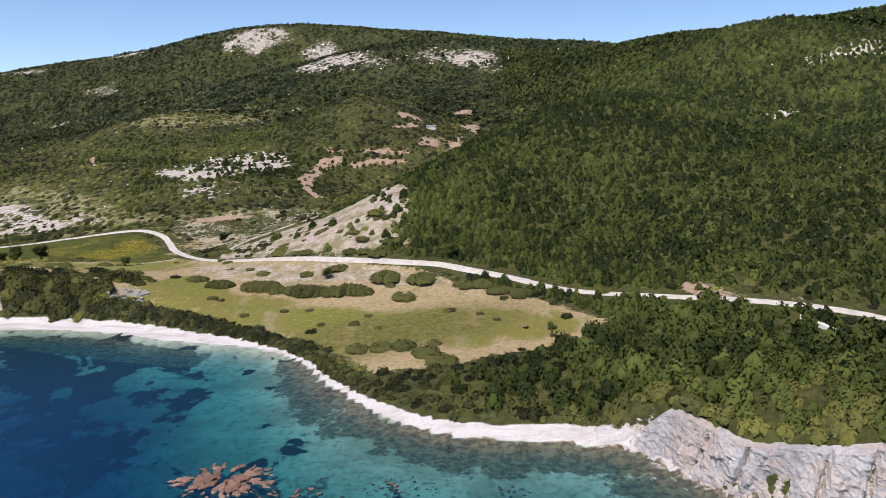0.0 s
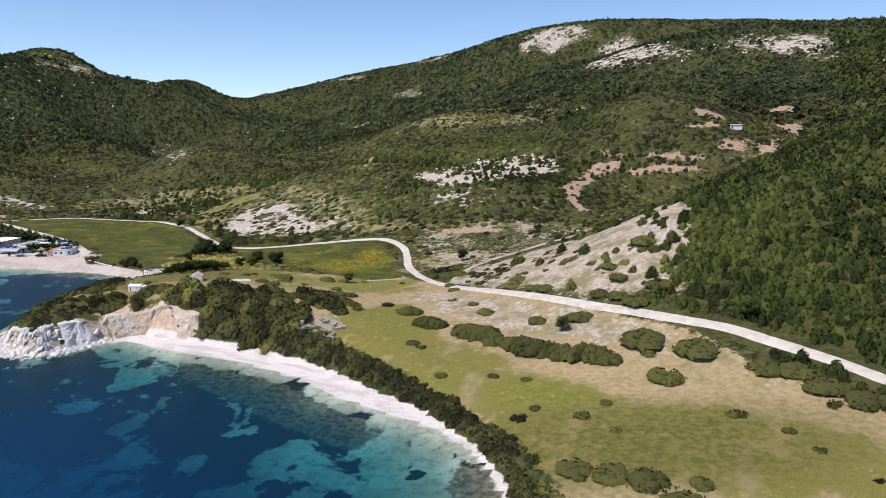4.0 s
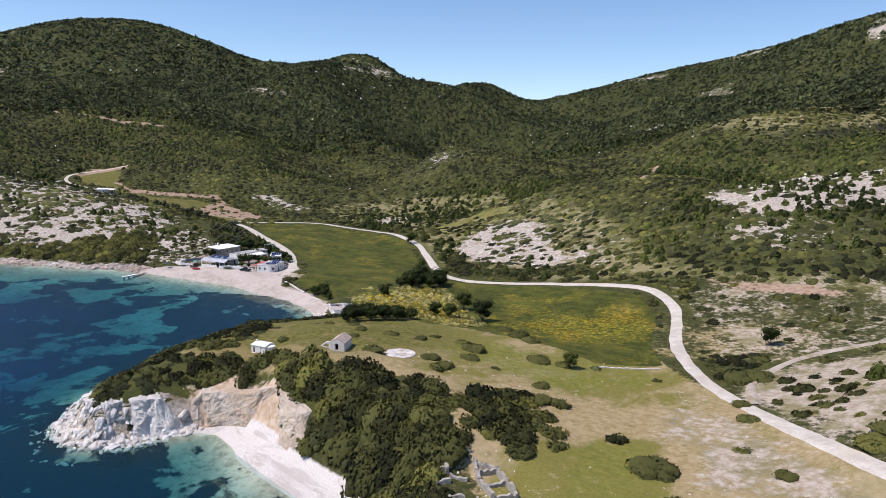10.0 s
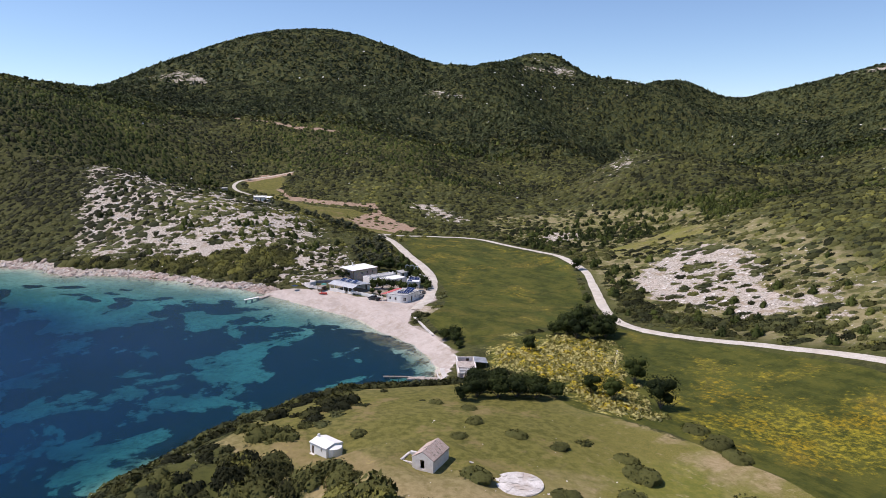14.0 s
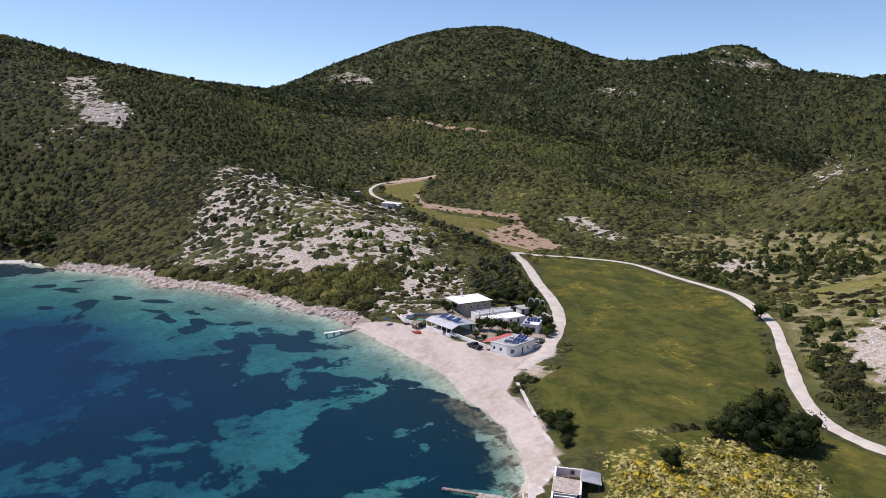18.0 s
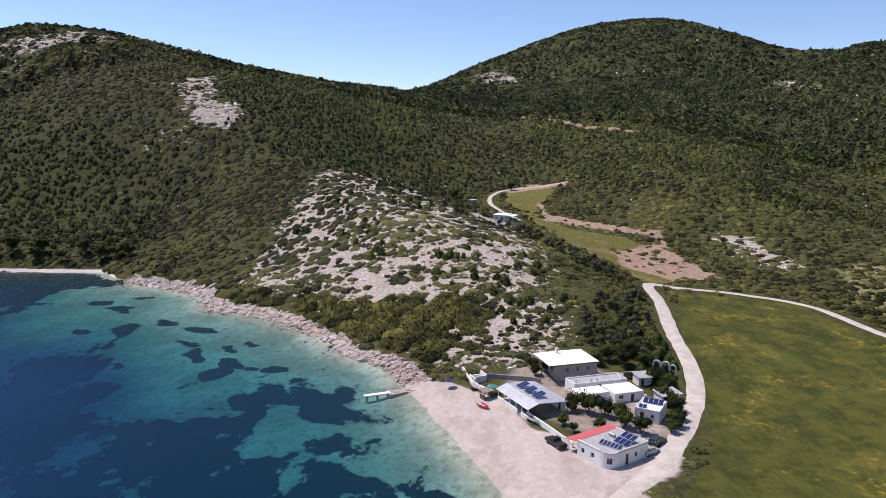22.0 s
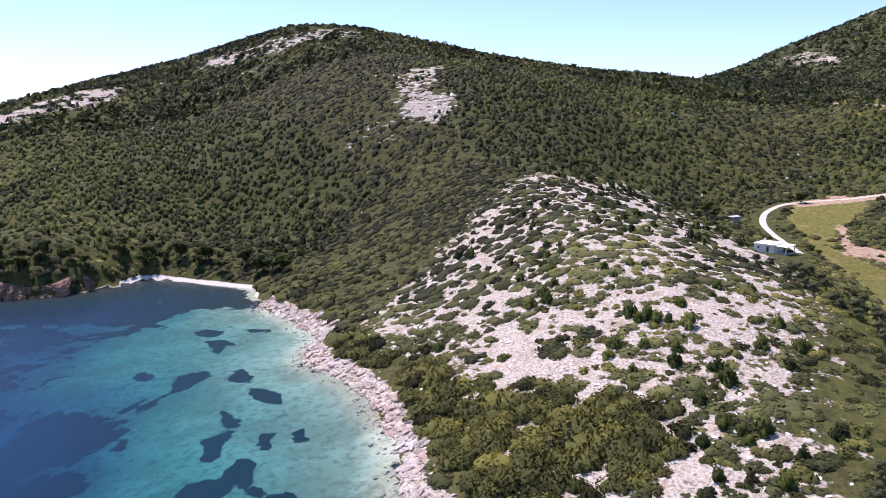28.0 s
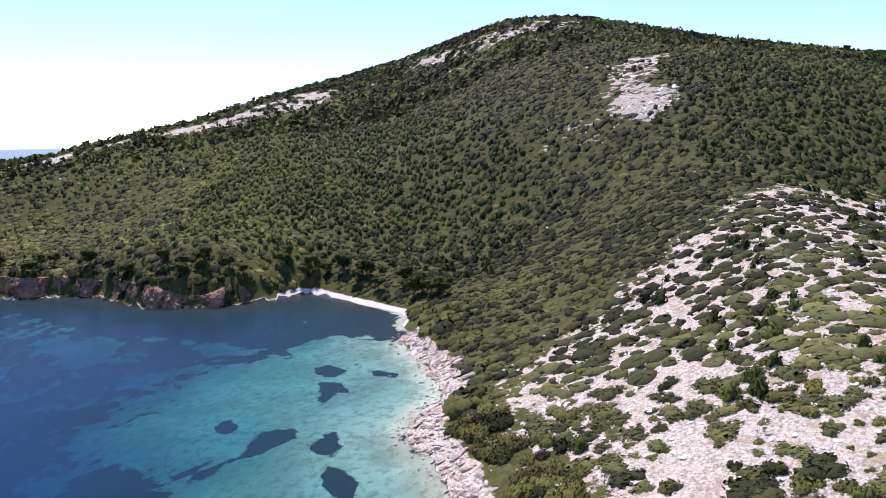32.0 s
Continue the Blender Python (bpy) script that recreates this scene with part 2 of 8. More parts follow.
    col = n.mix(mask("field", 0.42, 0.54, 0.35), col, field)
    bloom = n.step(n.noise(0.7, 7.0, 0.75), 0.46, 0.58)
    col = n.mix(n.math("MULTIPLY", mask("palef", 0.35, 0.75, 1.8), bloom), col, palef)
    col = n.mix(n.math("MULTIPLY", mask("flower", 0.40, 0.95, 2.2), n.step(n.noise(0.8, 7.0, 0.75), 0.40, 0.70, 0.0, 0.85)), col, flower)
    col = n.mix(mask("red", 0.35, 0.6, 1.2), col, red)
    col = n.mix(mask("burnt", 0.35, 0.6, 1.4), col, (0.030, 0.028, 0.026))
    rocky = n.step(n.math("ADD", n.attr("rock"), n.math("MULTIPLY", n.math("SUBTRACT", beds, 0.5), 2.4)), 0.50, 0.60)
    rocky = n.math("MULTIPLY", rocky, n.step(n.attr("rock"), 0.02, 0.2))
    col = n.mix(rocky, col, lime)
    col = n.mix(mask("clay", 0.4, 0.6), col, clay)
    col = n.mix(mask("sand", 0.42, 0.58, 0.4), col, sand)
    col = n.mix(n.math("MULTIPLY", n.step(n.attr("dirt"), 0.3, 0.7), n.step(fine, 0.3, 0.7, 0.6, 1.0)), col, n.mix(n.step(mid, 0.42, 0.6), (0.46, 0.39, 0.345), (0.36, 0.30, 0.25)))
    wrack = n.math("MULTIPLY", n.step(n.noise(0.16, 6.0, 0.72, (0.35, 1.5, 1.0), 0.9), 0.50, 0.62, 0.0, 0.55), n.step(n.attr("sand"), 0.3, 0.8))
    col = n.mix(wrack, col, (0.38, 0.33, 0.30))
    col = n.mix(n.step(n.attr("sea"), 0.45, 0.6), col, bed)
    h = n.math("ADD", n.math("MULTIPLY", fine, 0.7), n.math("MULTIPLY", tiny, 0.3))
    h = n.math("ADD", h, n.math("MULTIPLY", n.math("MULTIPLY", n.math("ADD", beds, n.math("MULTIPLY", pit, 0.9)), rocky), 2.4))
    return n.done(col, 0.95, n.bump(h, 0.55, 0.35), 0.0, 0.15)


def water_material():
    n = Nodes("sea_water")
    d = n.attr("depth")
    wave = n.math("ADD", n.noise(0.35, 4.0, 0.65, (1.0, 0.5, 1.0)), n.math("MULTIPLY", n.noise(2.4, 3.0, 0.6), 0.35))
    nor = n.bump(wave, 0.30, 0.35)
    tint = n.mix(n.step(d, 0.0, 2.6), (0.86, 0.94, 0.93), (0.27, 0.66, 0.70))
    tint = n.mix(n.step(d, 1.8, 6.5), tint, (0.010, 0.26, 0.43))
    clear = n.node("ShaderNodeBsdfTransparent")
    n.link(tint, clear.inputs[0])
    body = n.mix(n.step(d, 0.5, 6.0), (0.003, 0.068, 0.125), (0.003, 0.050, 0.130))
    n.done(body, 0.9, None, 0.0, 0.0)
    m = n.node("ShaderNodeMixShader")
    n.link(n.math("ADD", n.step(d, 0.0, 2.6, 0.03, 0.24), n.step(d, 2.6, 7.0, 0.0, 0.24)), m.inputs[0])
    n.link(clear.outputs[0], m.inputs[1])
    n.link(n.bsdf.outputs[0], m.inputs[2])
    gloss = n.node("ShaderNodeBsdfGlossy")
    gloss.inputs["Roughness"].default_value = 0.22
    n.link(nor, gloss.inputs["Normal"])
    fres = n.node("ShaderNodeFresnel")
    fres.inputs["IOR"].default_value = 1.33
    n.link(nor, fres.inputs["Normal"])
    top = n.node("ShaderNodeMixShader")
    n.link(n.math("MULTIPLY", fres.outputs[0], 0.5), top.inputs[0])
    n.link(m.outputs[0], top.inputs[1])
    n.link(gloss.outputs[0], top.inputs[2])
    n.link(top.outputs[0], n.out.inputs["Surface"])
    return n.mat


def leaf_material(name, dark, light, warm, through=0.2):
    """Leaves: each plant has its own tone from dark to yellowish and every clump of leaves varies round it; some light shines through."""
    n = Nodes(name)
    isl = n.node("ShaderNodeNewGeometry").outputs["Random Per Island"]
    speck = n.noise(1.7, 5.0, 0.75)
    t = n.math("ADD", n.math("MULTIPLY", n.attr("tint"), 0.9), n.math("MULTIPLY", isl, 0.16))
    t = n.math("ADD", t, n.math("MULTIPLY", n.math("SUBTRACT", n.noise(0.022, 4.0), 0.5), 1.0))
    t = n.math("ADD", t, n.math("MULTIPLY", n.math("SUBTRACT", n.noise(0.005, 3.0), 0.5), 0.8))
    t = n.math("ADD", t, n.math("MULTIPLY", n.math("SUBTRACT", speck, 0.5), 0.5))
    col = n.mix(n.step(t, 0.15, 0.75), dark, light)
    col = n.mix(n.step(t, 0.75, 1.25), col, warm)
    n.done(col, 0.75, n.bump(speck, 0.7, 0.4), 0.0, 0.12)
    thin = n.node("ShaderNodeBsdfTranslucent")
    n.link(col, thin.inputs[0])
    m = n.node("ShaderNodeMixShader")
    m.inputs[0].default_value = through
    n.link(n.bsdf.outputs[0], m.inputs[1])
    n.link(thin.outputs[0], m.inputs[2])
    n.link(m.outputs[0], n.out.inputs["Surface"])
    return n.mat


M_GROUND = ground_material()
M_WATER = water_material()
M_SHRUB = leaf_material("shrub_leaves", (0.020, 0.023, 0.009), (0.100, 0.103, 0.032), (0.225, 0.218, 0.055), 0.16)
M_PINE = leaf_material("pine_needles", (0.025, 0.036, 0.010), (0.078, 0.098, 0.023), (0.145, 0.166, 0.040), 0.2)
M_HEATH = leaf_material("heath_leaves", (0.036, 0.042, 0.017), (0.112, 0.120, 0.045), (0.195, 0.198, 0.066), 0.15)
# far scrub: the haze of distance is put into this cooler leaf colour
M_FAR_HAZE = leaf_material("hazy_far_leaves", (0.025, 0.034, 0.015), (0.080, 0.096, 0.041), (0.148, 0.158, 0.060), 0.15)
M_TREE = leaf_material("tree_leaves", (0.016, 0.025, 0.008), (0.066, 0.086, 0.020), (0.135, 0.150, 0.034), 0.25)
M_OLIVE = leaf_material("olive_leaves", (0.050, 0.055, 0.032), (0.125, 0.132, 0.072), (0.18, 0.18, 0.09), 0.25)
M_BARK = surface("bark", (0.09, 0.07, 0.05), (0.17, 0.14, 0.11), 3.0, 0.9, 0.6)
M_ROAD = surface("gravel_road", (0.44, 0.395, 0.34), (0.60, 0.56, 0.50), 0.35, 0.95, 0.3, stain=(0.52, 0.46, 0.38))
M_TRACK = surface("worn_track", (0.33, 0.275, 0.22), (0.48, 0.42, 0.36), 0.35, 0.95, 0.3, stain=(0.22, 0.19, 0.10))
M_LIME = surface("limestone", (0.46, 0.43, 0.40), (0.72, 0.69, 0.66), 0.5, 0.9, 0.6, dist=0.12, stain=(0.40, 0.33, 0.27))

# ---- the lie of the land ----
def lattice(i, j, seed):
    h = (i * 374761393 + j * 668265263 + seed * 974634541) & 0xFFFFFFFF
    h = ((h ^ (h >> 13)) * 1274126177) & 0xFFFFFFFF
    return ((h ^ (h >> 16)) & 0xFFFF) / 65535.0


def vnoise(x, y, size, seed=0, octaves=3):
    """Smooth noise, about -0.5 to 0.5."""
    out, amp, tot = np.zeros(np.shape(x)), 1.0, 0.0
    for o in range(octaves):
        u, v = np.asarray(x) / size, np.asarray(y) / size
        i, j = np.floor(u).astype(np.int64), np.floor(v).astype(np.int64)
        f, g = u - i, v - j
        f, g = f * f * (3 - 2 * f), g * g * (3 - 2 * g)
        a = lattice(i, j, seed + o) * (1 - f) + lattice(i + 1, j, seed + o) * f
        b = lattice(i, j + 1, seed + o) * (1 - f) + lattice(i + 1, j + 1, seed + o) * f
        out += amp * (a * (1 - g) + b * g - 0.5)
        tot += amp
        amp, size = amp * 0.5, size * 0.47
    return out / tot


def curve_line(pts, n=4):
    """A smooth line through the given corners."""
    c = np.array(pts, float)
    out = []
    for i in range(len(c) - 1):
        a, b, d, e = c[max(i - 1, 0)], c[i], c[i + 1], c[min(i + 2, len(c) - 1)]
        for k in range(n):
            t = k / n
            out.append(0.5 * (2 * b + (d - a) * t + (2 * a - 5 * b + 4 * d - e) * t * t + (3 * b - a - 3 * d + e) * t ** 3))
    return np.array(out + [c[-1]])


def line_distance(x, y, c):
    best = np.full(np.shape(x), 1e18)
    for a, b in zip(c[:-1], c[1:]):
        v = b - a
        t = np.clip(((x - a[0]) * v[0] + (y - a[1]) * v[1]) / ((v * v).sum() + 1e-9), 0, 1)
        best = np.minimum(best, (x - a[0] - t * v[0]) ** 2 + (y - a[1] - t * v[1]) ** 2)
    return np.sqrt(best)


def within(x, y, c):
    r = np.zeros(np.shape(x), bool)
    for a, b in zip(c, np.roll(c, -1, 0)):
        m = (a[1] > y) != (b[1] > y)
        r ^= m & (x < (b[0] - a[0]) * (y - a[1]) / (b[1] - a[1] + 1e-12) + a[0])
    return r


def soft_area(x, y, pts, edge=4.0):
    """1 inside a closed outline, 0 outside, with a soft edge."""
    c = np.array(pts, float)
    d = line_distance(x, y, np.vstack([c, c[:1]])) * np.where(within(x, y, c), 1, -1)
    return np.clip(0.5 + d / (2 * edge), 0, 1)


def blob(x, y, cx, cy, rx, ry, turn=0.0):
    c, s = math.cos(turn), math.sin(turn)
    u, v = ((x - cx) * c + (y - cy) * s) / rx, ((y - cy) * c - (x - cx) * s) / ry
    return np.clip(1.25 - 0.75 * np.sqrt(u * u + v * v), 0, 1)


COVE_SHORE = [(3000, -500), (600, -60), (220, 50), (120, 84), (80, 98), (54, 110), (49, 116), (44, 122), (40, 130), (35, 132), (22, 135), (11, 135.5),
              (0, 140), (-10, 148), (-19, 158), (-27, 170), (-33, 181), (-42, 193), (-57, 201), (-68, 204), (-82, 208), (-98, 215), (-111, 218),
              (-127, 221), (-144, 220.5), (-158, 221.5), (-167, 221)]
HEADLAND_SHORE = [(-169, 214), (-172, 206), (-175, 200), (-187, 198), (-196, 203), (-205, 212), (-216, 224), (-224, 243), (-229, 258), (-226, 273), (-224, 286)]
BAY_SHORE = [(-232, 291), (-243, 294), (-256, 296), (-275, 293), (-292, 292), (-305, 288), (-322, 282), (-339, 276), (-358, 269), (-371, 256), (-388, 246),
             (-400, 236), (-412, 224), (-419, 210), (-426, 202), (-438, 197), (-446, 192), (-457, 177), (-468, 157), (-488, 140), (-492, 128), (-491, 106), (-489, 84)]
SOUTH_SHORE = [(-460, 81), (-444, 67), (-437, 52), (-436, 36), (-426, 19), (-410, 3), (-398, -30), (-402, -75), (-388, -130), (-375, -210), (-400, -310),
               (-500, -420), (-700, -480), (-900, -400), (-1150, -150), (-1700, -60), (-4800, -200)]
SHORE = curve_line(COVE_SHORE + HEADLAND_SHORE + BAY_SHORE + SOUTH_SHORE, 3)
MAINLAND = np.vstack([SHORE, [(-4900, 5200), (4900, 5200), (4900, -500)]])

HILLS = []


def hill(height, x, y, rx, ry, turn):
    HILLS.append((height, x, y, rx, ry, turn))


hill(289.7, -443, 1804, 515, 205, 0.02)
hill(210.4, 493, 1880, 376, 462, -1.04)
hill(146.2, 466, 795, 303, 220, -0.14)
hill(74.2, 305, 486, 157, 104, 0.08)
hill(105.4, -1100, 69, 458, 139, -0.68)
hill(205.0, -1489, 722, 166, 250, -0.16)
hill(80.9, -1061, 898, 559, 149, 0.86)
hill(83.2, -1291, 1432, 554, 156, 0.97)
hill(-5.2, -430, 357, 114, 43, -0.74)
hill(63.1, -749, 59, 190, 110, 1.24)
hill(41.0, -838, 494, 253, 84, -0.10)
hill(-7.7, -374, 523, 558, 44, 0.80)
hill(156.7, 13, 1085, 279, 164, 0.18)
hill(83.0, -656, 1017, 268, 60, 0.17)
hill(32.2, -543, 618, 43, 464, 1.20)
hill(43.0, -918, 642, 122, 256, 0.08)
hill(-6.7, -699, 356, 79, 45, 0.13)
hill(-6.4, 143, 387, 45, 275, 0.48)
hill(13.9, -587, -78, 321, 44, 0.80)
hill(56.2, -991, 345, 208, 418, 0.68)
hill(27.7, 76, 76, 44, 44, 0.14)
hill(-8.3, -82, 501, 551, 44, -0.08)
hill(92.1, -1243, 1343, 376, 56, -1.18)
hill(-7.6, 20, 227, 48, 480, 1.18)
hill(-6.2, -703, -176, 554, 47, 1.10)
hill(-6.8, -620, 238, 555, 44, -1.11)
hill(-6.7, -596, 218, 550, 44, -1.06)
hill(96.4, 910, 889, 359, 81, 0.12)
hill(41.8, 95, 494, 71, 148, 0.27)
hill(-7.3, -547, 111, 319, 45, 0.81)
hill(14.2, -146, 237, 43, 56, 0.70)
hill(2.4, -117, 314, 45, 44, 0.20)
hill(15.0, 110, 245, 93, 41, 0.34)
hill(-7.2, -686, 359, 44, 45, -0.64)
hill(18.0, -496, 261, 43, 128, -0.98)
hill(4.1, -288, 309, 45, 89, -0.23)
hill(-6.7, -624, 314, 52, 142, 1.02)
hill(34.2, -1180, 882, 44, 180, -0.76)
hill(20.8, -11, 305, 40, 47, -0.85)
hill(5.2, -422, 432, 53, 45, 0.79)
hill(3.8, -525, -165, 105, 44, 0.35)
hill(19.5, -446, -143, 41, 147, -1.52)
hill(16.3, -361, -220, 45, 86, 0.25)



def knoll(height, x, y, r):
    HILLS.append((height, x, y, r, r, 0.0))


# spurs, hollows and shoulders on the larger hills
knoll(-5.8, -425, -108, 62)
knoll(-7.5, -560, -30, 62)
knoll(14.5, -605, 48, 62)
knoll(2.0, -515, 48, 62)
knoll(1.3, -650, 126, 62)
knoll(-2.6, -560, 126, 62)
knoll(-2.1, 160, 126, 62)
knoll(7.2, -695, 205, 62)
knoll(7.0, -605, 205, 62)
knoll(1.5, -515, 205, 62)
knoll(7.4, 115, 205, 62)
knoll(-6.7, 205, 205, 62)
knoll(-7.6, -740, 283, 62)
knoll(-2.0, -650, 283, 62)
knoll(-10.3, 70, 283, 62)
knoll(-8.7, 160, 283, 62)
knoll(41.2, 250, 283, 62)
knoll(-8.8, 340, 283, 62)
knoll(8.8, -695, 361, 62)
knoll(-4.9, -605, 361, 62)
knoll(-2.2, -65, 361, 62)
knoll(24.9, 25, 361, 62)
knoll(12.7, 115, 361, 62)
knoll(-13.9, 205, 361, 62)
knoll(9.0, 295, 361, 62)
knoll(-11.5, -650, 440, 62)
knoll(1.2, -560, 440, 62)
knoll(-1.7, -470, 440, 62)
knoll(8.6, -110, 440, 62)
knoll(-34.6, -20, 440, 62)
knoll(-1.3, 70, 440, 62)
knoll(-9.7, 160, 440, 62)
knoll(1.9, -605, 518, 62)
knoll(-7.3, -335, 518, 62)
knoll(9.4, -245, 518, 62)
knoll(16.6, -65, 518, 62)
knoll(-4.4, 25, 518, 62)
knoll(-3.3, 115, 518, 62)
knoll(14.8, 205, 518, 62)
knoll(-17.4, -560, 596, 62)
knoll(10.9, -470, 596, 62)
knoll(-5.8, -380, 596, 62)
knoll(1.3, -290, 596, 62)
knoll(-6.7, -200, 596, 62)
knoll(14.4, -110, 596, 62)
knoll(29.0, -20, 596, 62)
knoll(-40.8, 70, 596, 62)
knoll(3.9, -425, 675, 62)
knoll(-3.3, -335, 675, 62)
knoll(26.4, -245, 675, 62)
knoll(-21.3, -155, 675, 62)
knoll(21.6, -65, 675, 62)
knoll(-9.5, -725, -370, 105)
knoll(4.9, -575, -370, 105)
knoll(10.4, -950, -239, 105)
knoll(8.8, -800, -239, 105)
knoll(-11.8, -650, -239, 105)
knoll(-3.8, -1025, -108, 105)
knoll(3.7, -875, -108, 105)
knoll(-6.1, -725, -108, 105)
knoll(7.8, -575, -108, 105)
knoll(8.9, -1100, 22, 105)
knoll(-11.5, -950, 22, 105)
knoll(9.2, -800, 22, 105)
knoll(-9.7, -650, 22, 105)
knoll(-5.4, -1175, 152, 105)
knoll(-6.0, -1025, 152, 105)
knoll(1.4, -875, 152, 105)
knoll(-11.2, -725, 152, 105)
knoll(-5.0, -1100, 283, 105)
knoll(22.8, -950, 283, 105)
knoll(1.5, -800, 283, 105)
knoll(5.2, -1175, 414, 105)
knoll(-10.5, -1025, 414, 105)
knoll(-29.4, -875, 414, 105)
knoll(19.6, -725, 414, 105)
knoll(2.0, 325, 414, 105)
knoll(-7.9, -1100, 544, 105)
knoll(-34.0, -950, 544, 105)
knoll(-2.5, -800, 544, 105)
knoll(1.2, -650, 544, 105)
knoll(7.2, 100, 544, 105)
knoll(23.2, 250, 544, 105)
knoll(1.6, 400, 544, 105)
knoll(15.2, -1025, 674, 105)
knoll(9.0, -875, 674, 105)
knoll(9.7, -725, 674, 105)
knoll(-14.2, -575, 674, 105)
knoll(11.3, -425, 674, 105)
knoll(19.0, -275, 674, 105)
knoll(30.0, -125, 674, 105)
knoll(-12.0, 25, 674, 105)
knoll(-8.6, 175, 674, 105)
knoll(-21.2, 325, 674, 105)
knoll(9.3, 475, 674, 105)
knoll(-3.3, 625, 674, 105)
knoll(11.6, -950, 805, 105)
knoll(15.1, -650, 805, 105)
knoll(15.6, -500, 805, 105)
knoll(13.0, -350, 805, 105)
knoll(10.9, -200, 805, 105)
knoll(-16.9, 100, 805, 105)
knoll(34.0, 250, 805, 105)
knoll(-13.7, 400, 805, 105)
knoll(4.4, 550, 805, 105)
knoll(1.6, -875, 936, 105)
knoll(-52.3, -725, 936, 105)
knoll(13.9, -575, 936, 105)
knoll(18.1, -425, 936, 105)
knoll(5.5, -275, 936, 105)
knoll(-4.4, -125, 936, 105)
knoll(-2.3, 25, 936, 105)
knoll(-19.5, 175, 936, 105)
knoll(-25.9, 325, 936, 105)
knoll(-37.9, -650, 1066, 105)
knoll(-4.3, -350, 1066, 105)
knoll(8.9, -200, 1066, 105)
knoll(-8.0, -50, 1066, 105)
knoll(-28.4, 100, 1066, 105)
knoll(-9.1, -275, 1196, 105)
knoll(-2.8, -2000, 22, 210)
knoll(2.3, -1700, 22, 210)
knoll(-7.9, -1400, 22, 210)
knoll(-2.7, -1100, 22, 210)
knoll(5.5, -1850, 283, 210)
knoll(6.9, -2000, 544, 210)
knoll(-17.5, -1700, 544, 210)
knoll(1.6, -1400, 544, 210)
knoll(15.9, -1100, 544, 210)
knoll(4.2, -1550, 805, 210)
knoll(-6.5, -1250, 805, 210)
knoll(-11.7, -950, 805, 210)
knoll(-3.7, 550, 805, 210)
knoll(-6.4, -2000, 1066, 210)
knoll(11.9, -1700, 1066, 210)
knoll(18.3, -800, 1066, 210)
knoll(-8.4, -500, 1066, 210)
knoll(27.0, 100, 1066, 210)
knoll(11.7, 400, 1066, 210)
knoll(-3.3, 700, 1066, 210)
knoll(8.5, -1850, 1327, 210)
knoll(-21.3, -1550, 1327, 210)
knoll(-16.7, -1250, 1327, 210)
knoll(20.9, -950, 1327, 210)
knoll(6.2, -650, 1327, 210)
knoll(7.4, -350, 1327, 210)
knoll(-13.6, -50, 1327, 210)
knoll(12.6, 250, 1327, 210)
knoll(-7.6, 550, 1327, 210)
knoll(1.9, 850, 1327, 210)
knoll(-10.0, -1700, 1588, 210)
knoll(28.4, -1400, 1588, 210)
knoll(5.4, -1100, 1588, 210)
knoll(-30.2, -800, 1588, 210)
knoll(24.6, -500, 1588, 210)
knoll(5.9, -200, 1588, 210)
knoll(-8.2, 400, 1588, 210)
knoll(4.1, 700, 1588, 210)
knoll(8.5, -1550, 1849, 210)
knoll(-24.2, -1250, 1849, 210)
knoll(17.3, -950, 1849, 210)
knoll(-14.2, -650, 1849, 210)
knoll(-10.4, -350, 1849, 210)
knoll(2.3, -50, 1849, 210)
knoll(-7.6, 250, 1849, 210)
knoll(4.6, 550, 1849, 210)
knoll(-2.2, 850, 1849, 210)
knoll(-12.7, -1100, 2110, 210)
knoll(25.0, -800, 2110, 210)
knoll(-3.2, -500, 2110, 210)
knoll(-7.8, -200, 2110, 210)
knoll(10.2, 100, 2110, 210)
knoll(-3.8, 400, 2110, 210)


def graded(lo, hi, fine, start, end, grow=1.07):
    """Grid lines: a fine step from start to end, growing outside."""
    mid = list(np.arange(start, end + 0.01, fine))
    s, out = fine, []
    v = mid[-1]
    while v < hi:
        s *= grow if v < 2100 else 1.2
        v += s
        out.append(min(v, hi))
    s, v, inn = fine, mid[0], []
    while v > lo:
        s *= grow if v > -1600 else 1.2
        v -= s
        inn.append(max(v, lo))
    return np.array(inn[::-1] + mid + out)


GX = graded(-4700, 4700, 2.2, -560, 130, 1.030)
GY = graded(-4700, 4900, 2.2, 10, 430, 1.027)
VX, VY = np.meshgrid(GX, GY)
SD = line_distance(VX, VY, SHORE) * np.where(within(VX, VY, MAINLAND), 1.0, -1.0)
near_shore = np.exp(-np.abs(SD) / 14.0)
SD = SD + near_shore * vnoise(VX, VY, 9.0, 5, 2) * np.where((VX > -20) & (VX < 40) | (VX > -165) & (VX < -60) | (VX > -372) & (VX < -228) & (VY > 240), 0.8, 4.0)

cape = np.exp(-((VX + 176) ** 2 + (VY - 210) ** 2) / 400.0)
crag = np.exp(-((VX - 85) ** 2 + (VY - 100) ** 2) / 1800.0)
setback = np.interp(VX, [-172, -165, -110, -58, -50], [0, 7, 7, 6, 0]) * (VY < 260)
rise = 16 - 11 * cape - 11 * crag
rise = np.where(setback > 1, 8.0 - 4.0 * np.exp(-((VX + 158) / 12) ** 2), rise)
lift = np.zeros(VX.shape)
for hgt, hx, hy, hrx, hry, turn in HILLS:
    c, s = math.cos(turn), math.sin(turn)
    u, v = ((VX - hx) * c + (VY - hy) * s) / hrx, ((VY - hy) * c - (VX - hx) * s) / hry
    lift += hgt * np.exp(-0.5 * (u * u + v * v))
